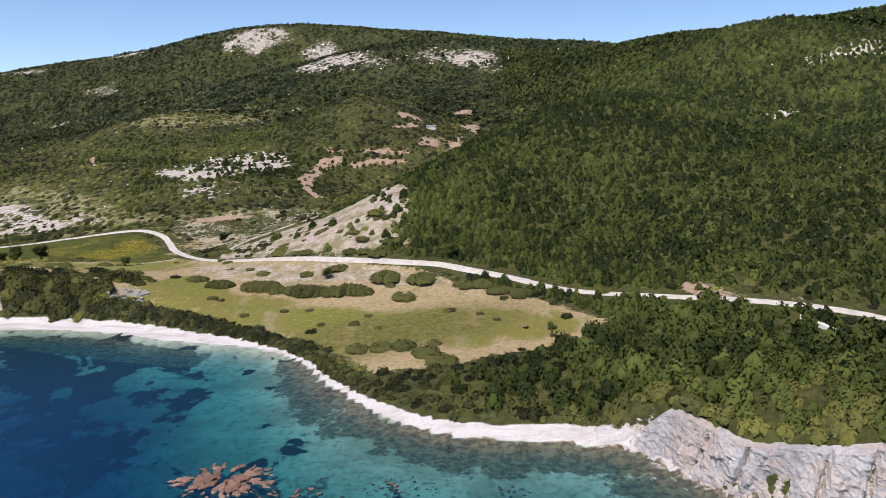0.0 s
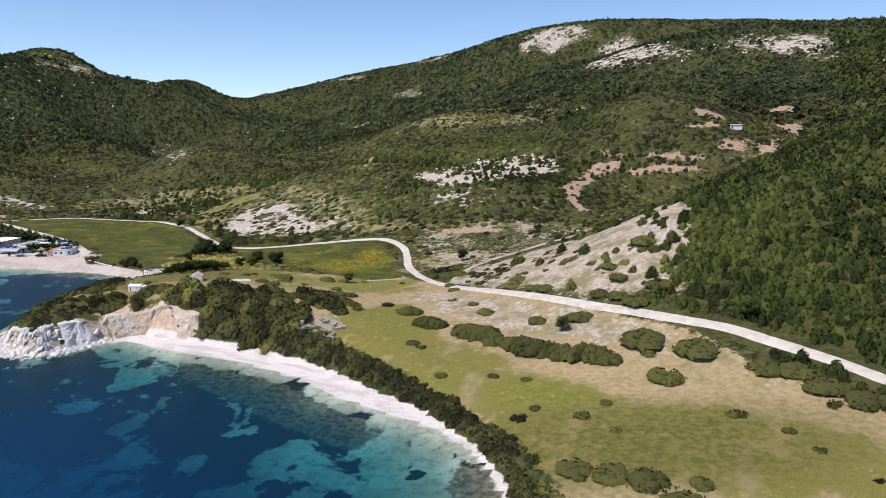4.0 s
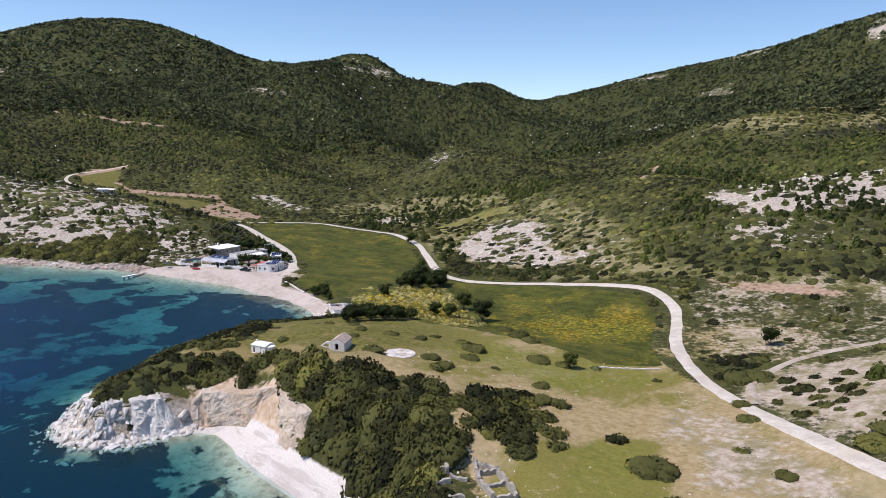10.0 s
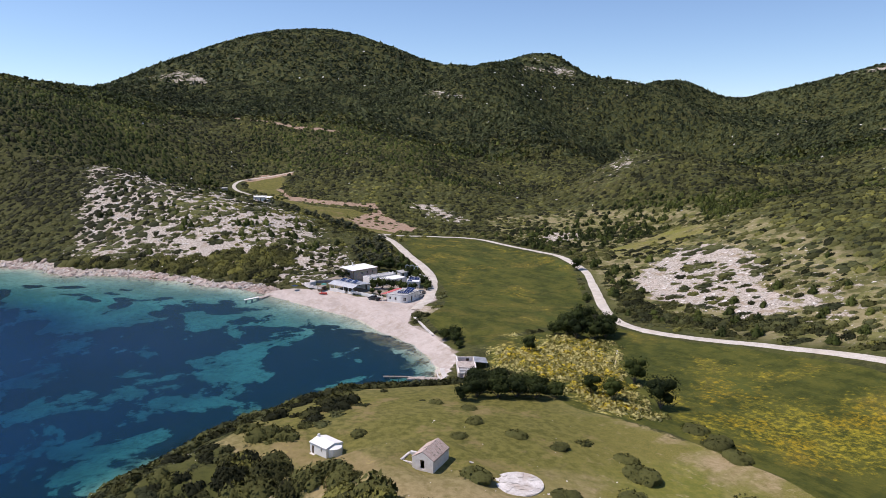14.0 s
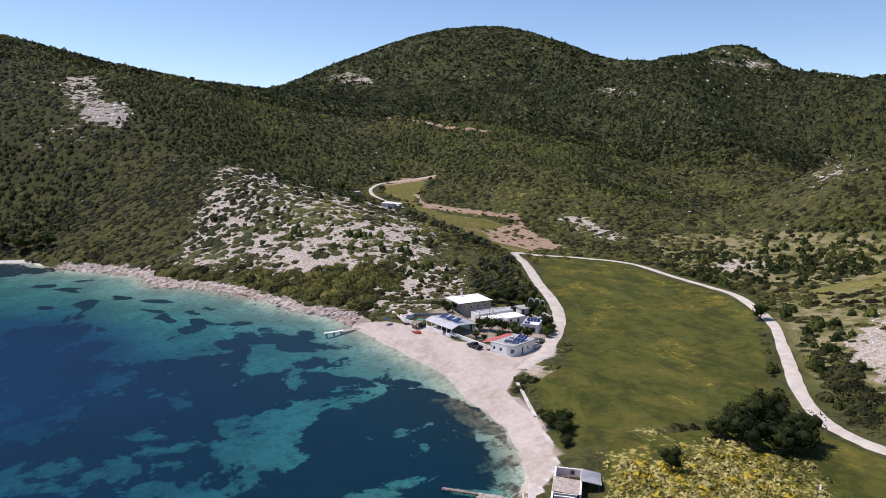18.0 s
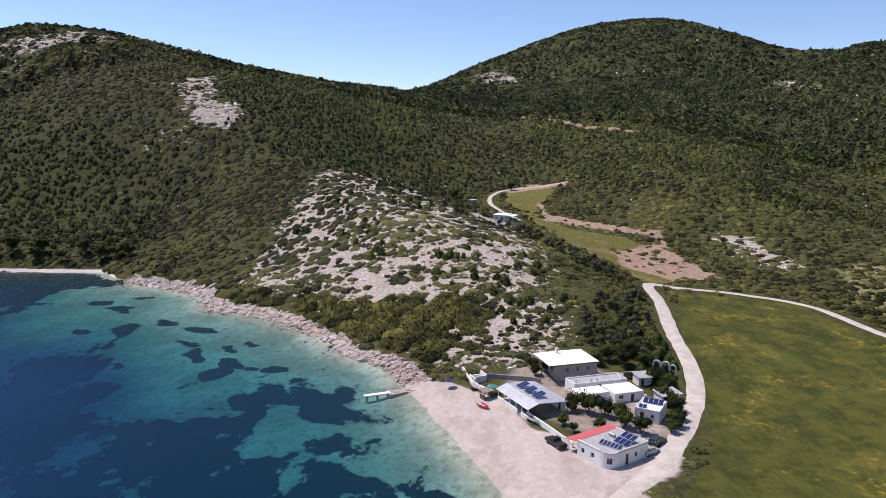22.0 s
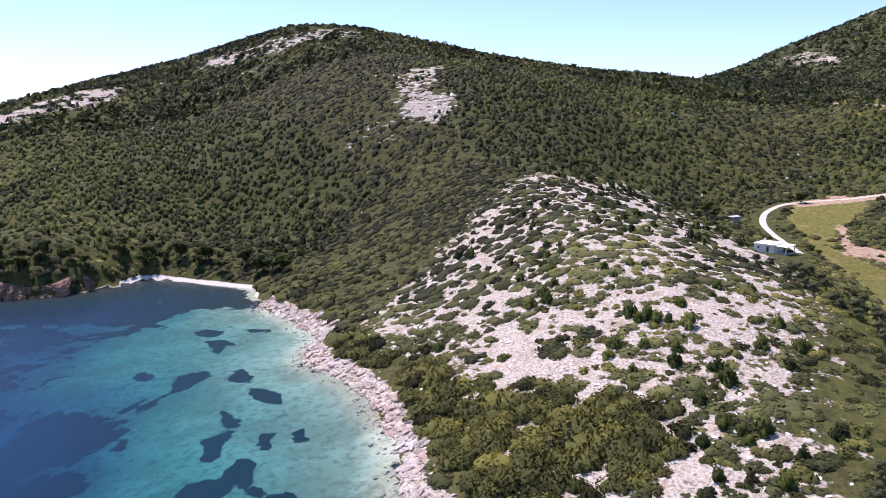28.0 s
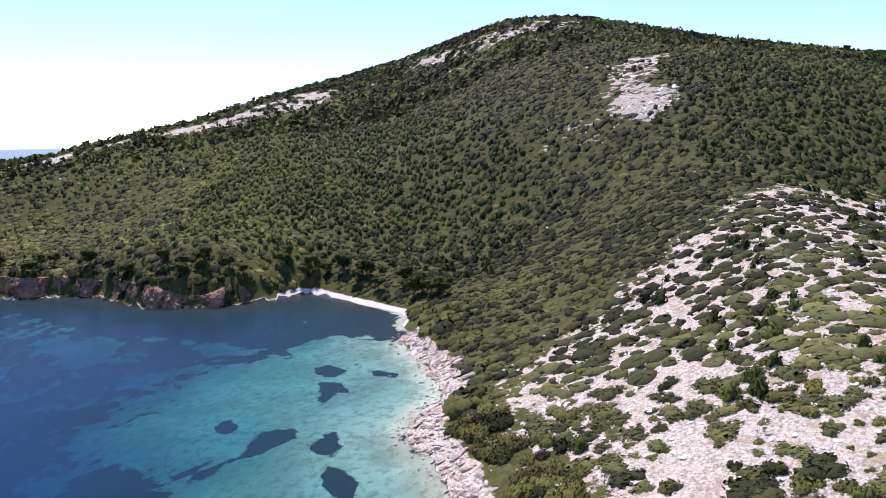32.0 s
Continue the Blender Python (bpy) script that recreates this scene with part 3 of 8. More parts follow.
cape_side = np.clip(1.4 - np.hypot((VX + 205) / 45, (VY - 235) / 60), 0, 1)
inland = np.maximum(SD, 0)
VZ = (1 - np.exp(-np.maximum(inland - setback, 0) / rise)) * lift + np.clip(inland * 0.12, 0, 2.5)
rough = np.clip(lift / 60.0, 0, 1) * np.clip(inland / 60, 0, 1)
VZ += rough * (vnoise(VX, VY, 130.0, 11, 4) * 9.0 + vnoise(VX, VY, 28.0, 17, 3) * 2.6)
VZ += np.clip(inland / 12, 0, 1) * vnoise(VX, VY, 14.0, 23, 3) * 0.5
cliff_top = np.clip((VX - 34) / 8, 0, 1) * np.clip((420 - VX) / 200, 0, 1) * (VY < 150) * (7.0 + 4.0 * np.clip((VX - 38) / 10, 0, 1))
wood_top = np.clip((-VX - 384) / 12, 0, 1) * np.clip((VX + 492) / 10, 0, 1) * np.clip((88 - VY) / 8, 0, 1) * (VY > -200) * 9.0
cliff_top = np.maximum(cliff_top, wood_top)
ramp = np.clip((SD - 2.6) / 2.6, 0, 1)
VZ = np.where(cliff_top > 0, np.maximum(VZ, cliff_top * ramp * ramp * (3 - 2 * ramp)), VZ)
tip_side = np.clip(cape * 2.2, 0, 1) * (SD > 0) * (VX < -168)
VZ = VZ * (1 - tip_side * (1 - ramp * ramp * (3 - 2 * ramp)))
bay_floor = np.clip((-VX - 340) / 40, 0, 1)
east_floor = np.clip((VX + 62) / 40, 0, 1)
sea_side = np.clip(-SD - 7, 0, 200) * (0.092 * (1 + 1.2 * cape_side) * (1 - bay_floor) * (1 - 0.62 * east_floor) * (1 - 0.38 * np.clip((-VX - 232) / 20, 0, 1)) + 0.030 * bay_floor)
VZ = np.where(SD > 0, np.maximum(VZ, 0.02 + np.clip(SD, 0, 5) * 0.05), -np.minimum((0.16 + 0.35 * np.clip(cape_side * 1.5, 0, 1)) * -SD, 1.2 + 1.2 * cape_side) - sea_side - 0.02)
VZ = np.maximum(VZ, -9.0)


def level(cx, cy, r, z):
    """A flat pad for a building."""
    global VZ
    k = np.clip(1.6 - np.hypot(VX - cx, VY - cy) / r, 0, 1)
    k = k * k * (3 - 2 * k)
    VZ = VZ * (1 - k) + z * k

FIELD_WEST = [(-421, 369), (-418, 396), (-406, 404), (-370, 405), (-342, 407), (-314, 401), (-283, 380), (-260, 364), (-246, 354), (-243, 330), (-238, 306),
              (-256, 305), (-272, 308), (-279, 318), (-303, 333), (-340, 346), (-372, 352)]
FIELD_EAST = [(-240, 352), (-213, 355), (-190, 362), (-165, 366), (-152, 364), (-139, 351), (-127, 328), (-116, 315), (-128, 305), (-142, 307), (-163, 303),
              (-180, 294), (-225, 303), (-238, 310)]
MEADOW = [(-222, 290), (-180, 296), (-140, 309), (-118, 318), (-100, 308), (-75, 288), (-40, 265), (-5, 252), (30, 224), (52, 196), (40, 182), (0, 168), (-15, 170),
          (-33, 197), (-60, 214), (-95, 232), (-115, 240), (-125, 256), (-150, 244), (-172, 232), (-195, 226), (-208, 240), (-216, 268)]
SAND_FLAT = [(-262, 294), (-338, 274), (-347, 275), (-343, 285), (-328, 296), (-312, 300), (-303, 312), (-300, 326), (-292, 322), (-280, 307)]
VALLEY = [(-628, 334), (-628, 362), (-604, 358), (-575, 344), (-544, 340), (-520, 352), (-510, 376), (-494, 386), (-462, 394), (-441, 376), (-432, 362), (-461, 357), (-483, 345), (-543, 333), (-600, 328)]
BARE_SLOPE = [(-95, 310), (-70, 290), (-35, 270), (-12, 268), (-10, 300), (-18, 340), (-40, 362), (-70, 352), (-90, 330)]
PEAK_ROCKS = [[(-483, 1633), (-462, 1679), (-403, 1728), (-363, 1726), (-327, 1702), (-294, 1654), (-347, 1632), (-375, 1598), (-458, 1618)],
              [(-202, 1009), (-150, 956), (-109, 936), (-90, 948), (-53, 927), (-52, 947), (-71, 971), (-104, 1033), (-150, 1050)],
              [(-314, 1587), (-266, 1640), (-215, 1650), (-200, 1600)],
              [(-36, 960), (-2, 986), (68, 1003), (96, 965), (85, 891), (48, 920), (13, 943)],
              [(-869, 1795), (-800, 1788), (-701, 1773), (-660, 1708), (-757, 1740)],
              [(-764, 1594), (-716, 1593), (-657, 1531), (-694, 1540)]]
FAR_ROCKS = [[(-1030, 1716), (-973, 1739), (-910, 1738), (-900, 1709), (-985, 1700)], [(-1013, 837), (-1035, 916), (-1002, 937), (-968, 932), (-985, 906), (-1007, 871)],
             [(-1026, 662), (-991, 686), (-938, 697), (-915, 708), (-922, 687), (-953, 662)], [(-804, 865), (-792, 901), (-770, 900), (-780, 860)],
             [(-1337, 346), (-1332, 392), (-1259, 438), (-1228, 416), (-1261, 350)], [(-1086, 907), (-1045, 929), (-1012, 963), (-978, 941), (-1012, 906)],
             [(-523, 944), (-502, 965), (-462, 946), (-470, 920), (-510, 925)], [(-159, 809), (-141, 820), (-115, 810), (-150, 784)]]
CRAGS = [[(-177, 452), (-176, 475), (-192, 520), (-174, 555), (-150, 551), (-129, 545), (-103, 514), (-95, 499), (-106, 467), (-122, 443), (-146, 432)],
         [(-279, 406), (-291, 438), (-279, 445), (-256, 438), (-232, 425), (-226, 412), (-206, 397), (-206, 383), (-225, 384), (-246, 385), (-266, 392)],
         [(-27, 312), (-23, 315), (-18, 310), (-14, 296), (-17, 291), (-23, 300)],
         [(229, 443), (243, 445), (266, 452), (287, 455), (275, 434), (252, 436), (230, 432)], [(183, 384), (193, 391), (197, 383), (191, 376), (182, 377)]]
STONY = [[(-146, 432), (-122, 443), (-96, 430), (-104, 413), (-119, 396), (-149, 412)], [(-253, 440), (-202, 430), (-179, 398), (-183, 380), (-204, 386)],
         [(-440, 575), (-424, 570), (-442, 555), (-469, 545), (-500, 590)], [(-616, 102), (-632, 113), (-623, 136), (-618, 158), (-607, 140), (-609, 113)]]
LEDGES = [[(-518, 415), (-502, 437), (-470, 443), (-457, 427), (-497, 417)], [(-404, 445), (-410, 468), (-385, 471), (-363, 439), (-379, 430)],
          [(-655, 116), (-692, 114), (-706, 126), (-654, 150), (-653, 167), (-619, 161), (-623, 140), (-638, 122)], [(-585, 151), (-587, 159), (-581, 165), (-577, 157)],
          [(-741, -104), (-750, -60), (-765, -39), (-778, -15), (-805, -3), (-790, 31), (-759, 32), (-748, 2), (-728, -6), (-722, -44), (-721, -77)],
          [(-706, -27), (-712, -13), (-710, -1), (-702, -5)]]
WEST_ARM = [(-460, -165), (-506, -155), (-541, -152), (-573, -139), (-608, -127), (-658, -134), (-676, -114), (-655, -97), (-621, -104), (-582, -111), (-552, -129), (-523, -146), (-485, -135)]
TERRACES = [[(-93, 526), (-77, 526), (-61, 521), (-36, 525), (-17, 524), (-16, 520), (-35, 517), (-47, 518), (-72, 518)], [(-62, 505), (-42, 515), (-17, 514), (-18, 509), (-40, 505), (-57, 498)],
            [(-82, 510), (-66, 516), (-62, 505), (-72, 491), (-76, 467), (-74, 440), (-64, 426), (-68, 416), (-79, 432), (-87, 453), (-84, 484)], [(-94, 413), (-89, 430), (-85, 430), (-90, 411)],
            [(-37, 546), (-28, 554), (-11, 564), (-10, 555), (-26, 548)], [(-30, 575), (-10, 586), (-5, 570), (-25, 566)]]
TERRACES_HIGH = [[(-9, 770), (11, 758), (10, 712), (0, 740)], [(-15, 538), (9, 549), (9, 522), (-9, 531)], [(18, 675), (50, 708), (45, 648), (32, 664)],
                 [(12, 733), (37, 773), (52, 749), (35, 729)], [(9, 534), (27, 563), (25, 530), (14, 520)]]
BANKS = [[(-151, 384), (-137, 383), (-110, 388), (-89, 388), (-107, 380), (-130, 378)], [(-631, 328), (-646, 350), (-637, 375), (-614, 368), (-622, 360), (-622, 335)],
         [(-580, 343), (-538, 341), (-524, 361), (-507, 393), (-517, 400), (-535, 367), (-554, 348), (-587, 349)], [(-488, 363), (-511, 398), (-494, 393), (-451, 400), (-442, 375), (-458, 359)],
         [(75, 216), (80, 222), (95, 210), (96, 204), (83, 207)], [(110, 208), (117, 209), (115, 205), (108, 205)], [(-369, 313), (-370, 317), (-355, 314), (-351, 310)]]
FALLOW_HIGH = [(-288, 667), (-320, 760), (-293, 876), (-171, 814), (-163, 770), (-180, 721), (-211, 675), (-228, 644)]
DELL = [(-324, 403), (-327, 422), (-311, 442), (-289, 462), (-307, 480), (-345, 500), (-337, 484), (-336, 451)]
DELL_EAST = [(-328, 422), (-336, 454), (-291, 469), (-270, 461), (-268, 449), (-286, 432), (-299, 410)]
BURNT = [(-232, 640), (-204, 682), (-184, 734), (-163, 770), (-158, 753), (-165, 716), (-184, 678)]
HEATH_HILL = [(-620, 310), (-500, 250), (-470, 190), (-500, 100), (-540, 20), (-620, -60), (-720, -60), (-720, 120), (-660, 240)]
GREEN_STRIP = [(-112, 250), (-95, 268), (-68, 238), (-45, 228), (-10, 217), (25, 209), (42, 196), (30, 186), (10, 185), (-20, 192), (-42, 205), (-87, 226), (-104, 240)]
OPEN_SLOPE = [(-465, 452), (-445, 501), (-366, 530), (-272, 474), (-207, 434), (-172, 402), (-148, 391), (-129, 391), (-90, 396), (-86, 389), (-151, 383), (-192, 370), (-251, 371), (-344, 424), (-409, 422)]
GRAVEL_SCARS = [((-795, 365), (-750, 407), (-731, 444), 3.5), ((-880, 372), (-830, 366), (-795, 365), 3.0), ((-239, 508), (-262, 552), (-289, 610), 2.6), ((-804, 587), (-778, 581), (-755, 568), 3.0)]

masks = {}
masks["sea"] = np.clip(0.5 - SD / 0.8, 0, 1)
masks["field"] = np.maximum(soft_area(VX, VY, FIELD_WEST, 2.0), soft_area(VX, VY, FIELD_EAST, 2.0))
masks["meadow"] = np.maximum.reduce([soft_area(VX, VY, MEADOW, 4.0), soft_area(VX, VY, VALLEY, 5.0), 0.55 * soft_area(VX, VY, DELL, 6.0), 0.42 * soft_area(VX, VY, DELL_EAST, 8.0), 0.42 * soft_area(VX, VY, FALLOW_HIGH, 30.0), 0.5 * blob(VX, VY, -110, 345, 40, 25, 0.6)])
masks["pale"] = np.maximum(soft_area(VX, VY, BARE_SLOPE, 8.0), 0.62 * soft_area(VX, VY, [(-105, 305), (-60, 276), (-20, 258), (22, 238), (20, 230), (-20, 242), (-55, 250), (-80, 262), (-100, 284)], 6.0))
masks["lush"] = np.maximum(blob(VX, VY, -192, 262, 38, 32, 0.3), 0.8 * blob(VX, VY, -10, 200, 40, 18, 0.3))
masks["lush"] = np.maximum(masks["lush"], 0.8 * soft_area(VX, VY, VALLEY, 4.0))
FALLOW = [(-112, 326), (-92, 332), (-62, 362), (-45, 386), (-62, 402), (-92, 404), (-118, 394), (-150, 384), (-142, 366), (-128, 350)]
masks["pale"] = np.maximum.reduce([masks["pale"], 0.44 * soft_area(VX, VY, FALLOW, 8.0), 0.95 * blob(VX, VY, -278, 312, 7, 3, 0.3)])
FLOWERS = [(-239, 321), (-223, 343), (-207, 331), (-186, 317), (-170, 306), (-175, 296), (-193, 301), (-206, 300), (-227, 302), (-233, 308), (-228, 315)]
masks["flower"] = np.clip(masks["field"] * (0.39 - 0.24 * np.clip((-195 - VX) / 30, 0, 1) * np.clip((VX + 290) / 30, 0, 1) + 0.75 * vnoise(VX, VY, 34.0, 31, 3)) + 0.45 * blob(VX, VY, -84, 232, 14, 12, 0.5) + 0.7 * blob(VX, VY, -150, 330, 22, 12, 0.6)
                          + 0.5 * soft_area(VX, VY, FLOWERS, 6.0) * (vnoise(VX, VY, 12.0, 33, 2) > 0.02), 0, 1)
masks["palef"] = np.clip(0.85 * soft_area(VX, VY, FLOWERS, 7.0) * (0.85 + 0.8 * vnoise(VX, VY, 14.0, 35, 2)), 0, 1)
masks["grassy"] = np.maximum.reduce([soft_area(VX, VY, GREEN_STRIP, 7.0), 0.9 * soft_area(VX, VY, VALLEY, 4.0), 0.8 * soft_area(VX, VY, DELL, 6.0), 0.7 * soft_area(VX, VY, DELL_EAST, 6.0),
                             0.85 * blob(VX, VY, -172, 278, 42, 22, 0.2), 0.8 * blob(VX, VY, -125, 295, 16, 16), 0.5 * blob(VX, VY, -200, 250, 18, 26)])
masks["open"] = np.maximum(0.95 * soft_area(VX, VY, OPEN_SLOPE, 12.0), 0.9 * soft_area(VX, VY, FALLOW_HIGH, 30.0))
masks["heathy"] = soft_area(VX, VY, HEATH_HILL, 30.0)
masks["burnt"] = 0.75 * soft_area(VX, VY, BURNT, 10.0)
rk = np.zeros(VX.shape)
for areas, level_r, edge in ((PEAK_ROCKS, 0.76, 18.0), (FAR_ROCKS, 0.58, 14.0), (CRAGS, 0.95, 5.0), (STONY, 0.50, 14.0), (LEDGES, 0.66, 7.0), ([WEST_ARM], 0.84, 8.0)):
    for area in areas:
        rk = np.maximum(rk, level_r * soft_area(VX, VY, area, edge))
PROMONTORY = [(-612, 257), (-585, 284), (-541, 305), (-473, 325), (-426, 323), (-397, 319), (-362, 316), (-353, 300), (-360, 284), (-376, 272), (-402, 258), (-430, 226), (-457, 212), (-507, 216), (-559, 225)]
rk = np.maximum(rk, 0.97 * soft_area(VX, VY, PROMONTORY, 12.0))
rocky_shore = (VX < -354) & (VX > -470) & (VY > 150) | (VX < -166) & (VX > -200) & (VY < 226) | (VX > 34) & (VX < 400) & (VY < 140)
rk = np.clip(rk + 0.6 * vnoise(VX, VY, 30.0, 43, 3), 0, 0.95) * (rk > 0.01)
rk = np.maximum(rk, np.where(rocky_shore & (SD > 0), np.clip(1.7 - SD / np.where(VX > 0, 2.9, 5.0), 0, 1), 0))
rk = np.where(line_distance(VX, VY, np.array([(-249, 364), (-266, 375), (-300, 397), (-345, 411)], float)) < 9, 0, rk)
masks["rock"] = rk * (1 - np.clip(masks["field"] * 3, 0, 1))
masks["clay"] = np.clip(1.5 * blob(VX, VY, -160, 226, 12, 6, 0.1), 0, 1)
so = np.zeros(VX.shape)
for areas, level_r, edge in ((TERRACES, 0.80, 3.5), (TERRACES_HIGH, 0.76, 7.0), (BANKS, 0.66, 2.5)):
    for area in areas:
        so = np.maximum(so, level_r * soft_area(VX, VY, area, edge))
for a, b, c, w in GRAVEL_SCARS:
    so = np.maximum(so, np.clip(1.2 - line_distance(VX, VY, np.array([a, b, c], float)) / w * 0.7, 0, 0.9))
masks["red"] = so
cove_beach = np.interp(VX, [-170, -164, -80, -58, -50, -28, -20, 10, 38, 48], [0, 7.6, 7.4, 5.4, 2.0, 1.6, 2.6, 4.2, 4.0, 0]) * (VY < 240)
bay_beach = np.interp(VX, [-358, -350, -338, -290, -235, -224], [0, 5, 8, 8, 6, 0]) * (VY > 236) + np.interp(VY, [76, 84, 140, 150], [0, 1.7, 1.7, 0]) * (VX < -478) * (VX > -512)
wide = cove_beach + bay_beach
masks["sand"] = np.maximum(np.clip(0.5 + (wide - SD) / 2.0, 0, 1) * (wide > 0) * (SD > -3), soft_area(VX, VY, SAND_FLAT, 1.5))
weed_cove = np.interp(-SD, [4, 8, 16, 50], [0.30, 0.57, 0.58, 0.57])
weed_east = np.interp(-SD, [10, 22, 45, 85], [0.10, 0.22, 0.28, 0.56])
weed_cape = np.interp(-SD, [0, 2, 50], [0.35, 0.56, 0.68])
tip = np.clip(cape_side * 1.8, 0, 1) * (VX < -168)
weed_cove = weed_cove * (1 - tip) + weed_cape * tip
weed_bay = np.interp(-SD, [4, 9, 40, 110], [0.15, 0.38, 0.42, 0.58])
west_bay = np.interp(-SD, [1, 3, 20, 60], [0.35, 0.0, 0.0, 0.0])
east_part, bay_part = np.clip((VX + 75) / 25, 0, 1), np.clip((-VX - 230) / 40, 0, 1)
harbour = blob(VX, VY, -240, 276, 34, 26)
weed_bay = np.maximum(weed_bay, 0.56 * harbour * (SD < -3))
weed_and_mirror = weed_cove * (1 - east_part) * (1 - bay_part) + weed_east * east_part + weed_bay * bay_part
west_part = np.clip((-VX - 345) / 30, 0, 1)
# bed darkened off the wooded cliff: seagrass plus the hill's painted reflection
south_side = np.clip((132 - VY) / 10, 0, 1)
west_bay = np.maximum(west_bay, south_side * np.interp(-SD, [0, 16, 34], [0.8, 0.66, 0.0]))
weed_and_mirror = weed_and_mirror * (1 - west_part) + west_bay * west_part
BAY_PATCHES = [[(-439, 152), (-443, 155), (-441, 162), (-437, 164), (-436, 157)], [(-447, 167), (-449, 175), (-446, 178), (-444, 171)], [(-433, 162), (-436, 168), (-434, 176), (-430, 174), (-430, 167)],
               [(-428, 168), (-429, 173), (-421, 176)], [(-402, 165), (-407, 166), (-404, 175), (-400, 172)], [(-402, 177), (-406, 176), (-412, 182), (-407, 186), (-399, 183)],
               [(-414, 188), (-416, 191), (-409, 197), (-407, 194)], [(-403, 201), (-405, 204), (-402, 212), (-398, 214), (-397, 207)], [(-380, 220), (-385, 218), (-386, 221), (-379, 224), (-378, 222)]]
SHORE_PATCHES = [[(-390, 201), (-394, 202), (-389, 212), (-380, 214), (-371, 218), (-370, 215), (-377, 210), (-384, 208)], [(-386, 223), (-390, 225), (-384, 231), (-382, 231), (-382, 226)],
                 [(-358, 220), (-363, 218), (-367, 223), (-363, 227), (-358, 226), (-356, 222)], [(-368, 222), (-373, 221), (-373, 226), (-367, 229), (-364, 226)], [(-366, 228), (-365, 234), (-362, 234), (-362, 232)],
                 [(-361, 236), (-366, 237), (-366, 240), (-362, 242)], [(-393, 216), (-396, 216), (-392, 221), (-390, 219)], [(-372, 190), (-374, 193), (-371, 195), (-370, 193)],
                 [(-429, 200), (-433, 199), (-431, 206), (-426, 206)]]
BAY_MEADOWS = [[(-375, 160), (-383, 182), (-357, 198), (-343, 204), (-334, 223), (-338, 229), (-353, 236), (-337, 244), (-316, 245), (-310, 262), (-296, 273), (-292, 262), (-284, 251), (-285, 238), (-271, 239), (-270, 233), (-284, 223), (-274, 218), (-268, 212), (-269, 206), (-320, 178)],
               [(-351, 227), (-347, 237), (-351, 244), (-359, 244), (-356, 247), (-344, 244), (-335, 239), (-337, 233)], [(-232, 200), (-241, 207), (-249, 230), (-232, 239), (-222, 244), (-214, 221), (-213, 209), (-227, 198)]]
MURKY = [(-263, 251), (-283, 274), (-288, 290), (-257, 293), (-236, 289), (-228, 275), (-230, 257), (-240, 247)]
COVE_MEADOWS = [[(-70, 144), (-68, 156), (-66, 169), (-61, 176), (-53, 172), (-54, 162), (-53, 152), (-56, 146), (-63, 145)], [(-83, 128), (-85, 138), (-87, 151), (-80, 149), (-76, 142), (-70, 141), (-68, 135), (-71, 132), (-70, 127), (-71, 121), (-75, 114)], [(-67, 134), (-64, 137), (-63, 132), (-65, 129), (-60, 124), (-59, 120), (-64, 119), (-71, 115), (-72, 119), (-65, 121)],
                [(-87, 196), (-80, 202), (-66, 196), (-62, 184), (-75, 184), (-83, 187)], [(-90, 179), (-83, 184), (-78, 179), (-82, 172)], [(-80, 168), (-74, 171), (-70, 168), (-73, 165)], [(-126, 200), (-118, 206), (-103, 203), (-94, 187), (-93, 172), (-93, 158), (-101, 159)]]
COVE_PATCHES = [[(-39, 129), (-35, 132), (-33, 132), (-33, 127), (-37, 127)], [(-43, 171), (-38, 173), (-37, 169), (-41, 168)], [(-53, 187), (-47, 184), (-48, 178), (-51, 181)]]
SAND_STREAK = [(-27, 121), (-21, 128), (-14, 138), (-13, 136), (-20, 126), (-26, 119)]
for area in BAY_PATCHES + SHORE_PATCHES + COVE_PATCHES:
    weed_and_mirror = np.maximum(weed_and_mirror, 0.95 * soft_area(VX, VY, area, 1.6))
for area in BAY_MEADOWS + COVE_MEADOWS:
    weed_and_mirror = np.maximum(weed_and_mirror, 0.70 * soft_area(VX, VY, area, 4.0))
weed_and_mirror = np.maximum(weed_and_mirror, 0.60 * soft_area(VX, VY, MURKY, 8.0))
DEEP = [(-405, 21), (-430, 70), (-458, 113), (-450, 129), (-414, 135), (-404, 145), (-385, 147), (-386, 165), (-396, 175), (-392, 181), (-378, 185), (-367, 192), (-358, 200), (-335, 196), (-320, 178), (-290, 190), (-240, 180), (-200, 120), (-260, 0), (-380, -60)]
weed_and_mirror = weed_and_mirror + 0.16 * blob(VX, VY, -148, 203, 26, 13) * (SD < -6)
weed_and_mirror = np.maximum(weed_and_mirror, np.interp(VX, [-440, -400, -360], [0.52, 0.58, 0.78]) * soft_area(VX, VY, DEEP, 9.0))
masks["dirt"] = np.clip(1.2 * soft_area(VX, VY, SAND_FLAT, 1.5) * np.clip((SD - 3) / 6, 0, 1) + 0.62 * (bay_beach > 0) * (SD < bay_beach + 1) * (VY > 200), 0, 1)
masks["dirt"] = np.maximum(masks["dirt"], 0.62 * soft_area(VX, VY, [(-352, 300), (-350, 322), (-330, 330), (-306, 330), (-300, 316), (-318, 300), (-338, 296)], 4.0))
weed_and_mirror = weed_and_mirror * (1 - 0.8 * soft_area(VX, VY, SAND_STREAK, 2.0))
# seagrass and the wooded hill's dark reflection, both put into the bed colour
WOODED_WEED_MIRROR = [(-449, 52), (-464, 82), (-486, 87), (-494, 110), (-488, 137), (-470, 156), (-463, 154), (-466, 146), (-462, 132), (-448, 131), (-442, 117), (-426, 85), (-410, 20), (-430, 20)]
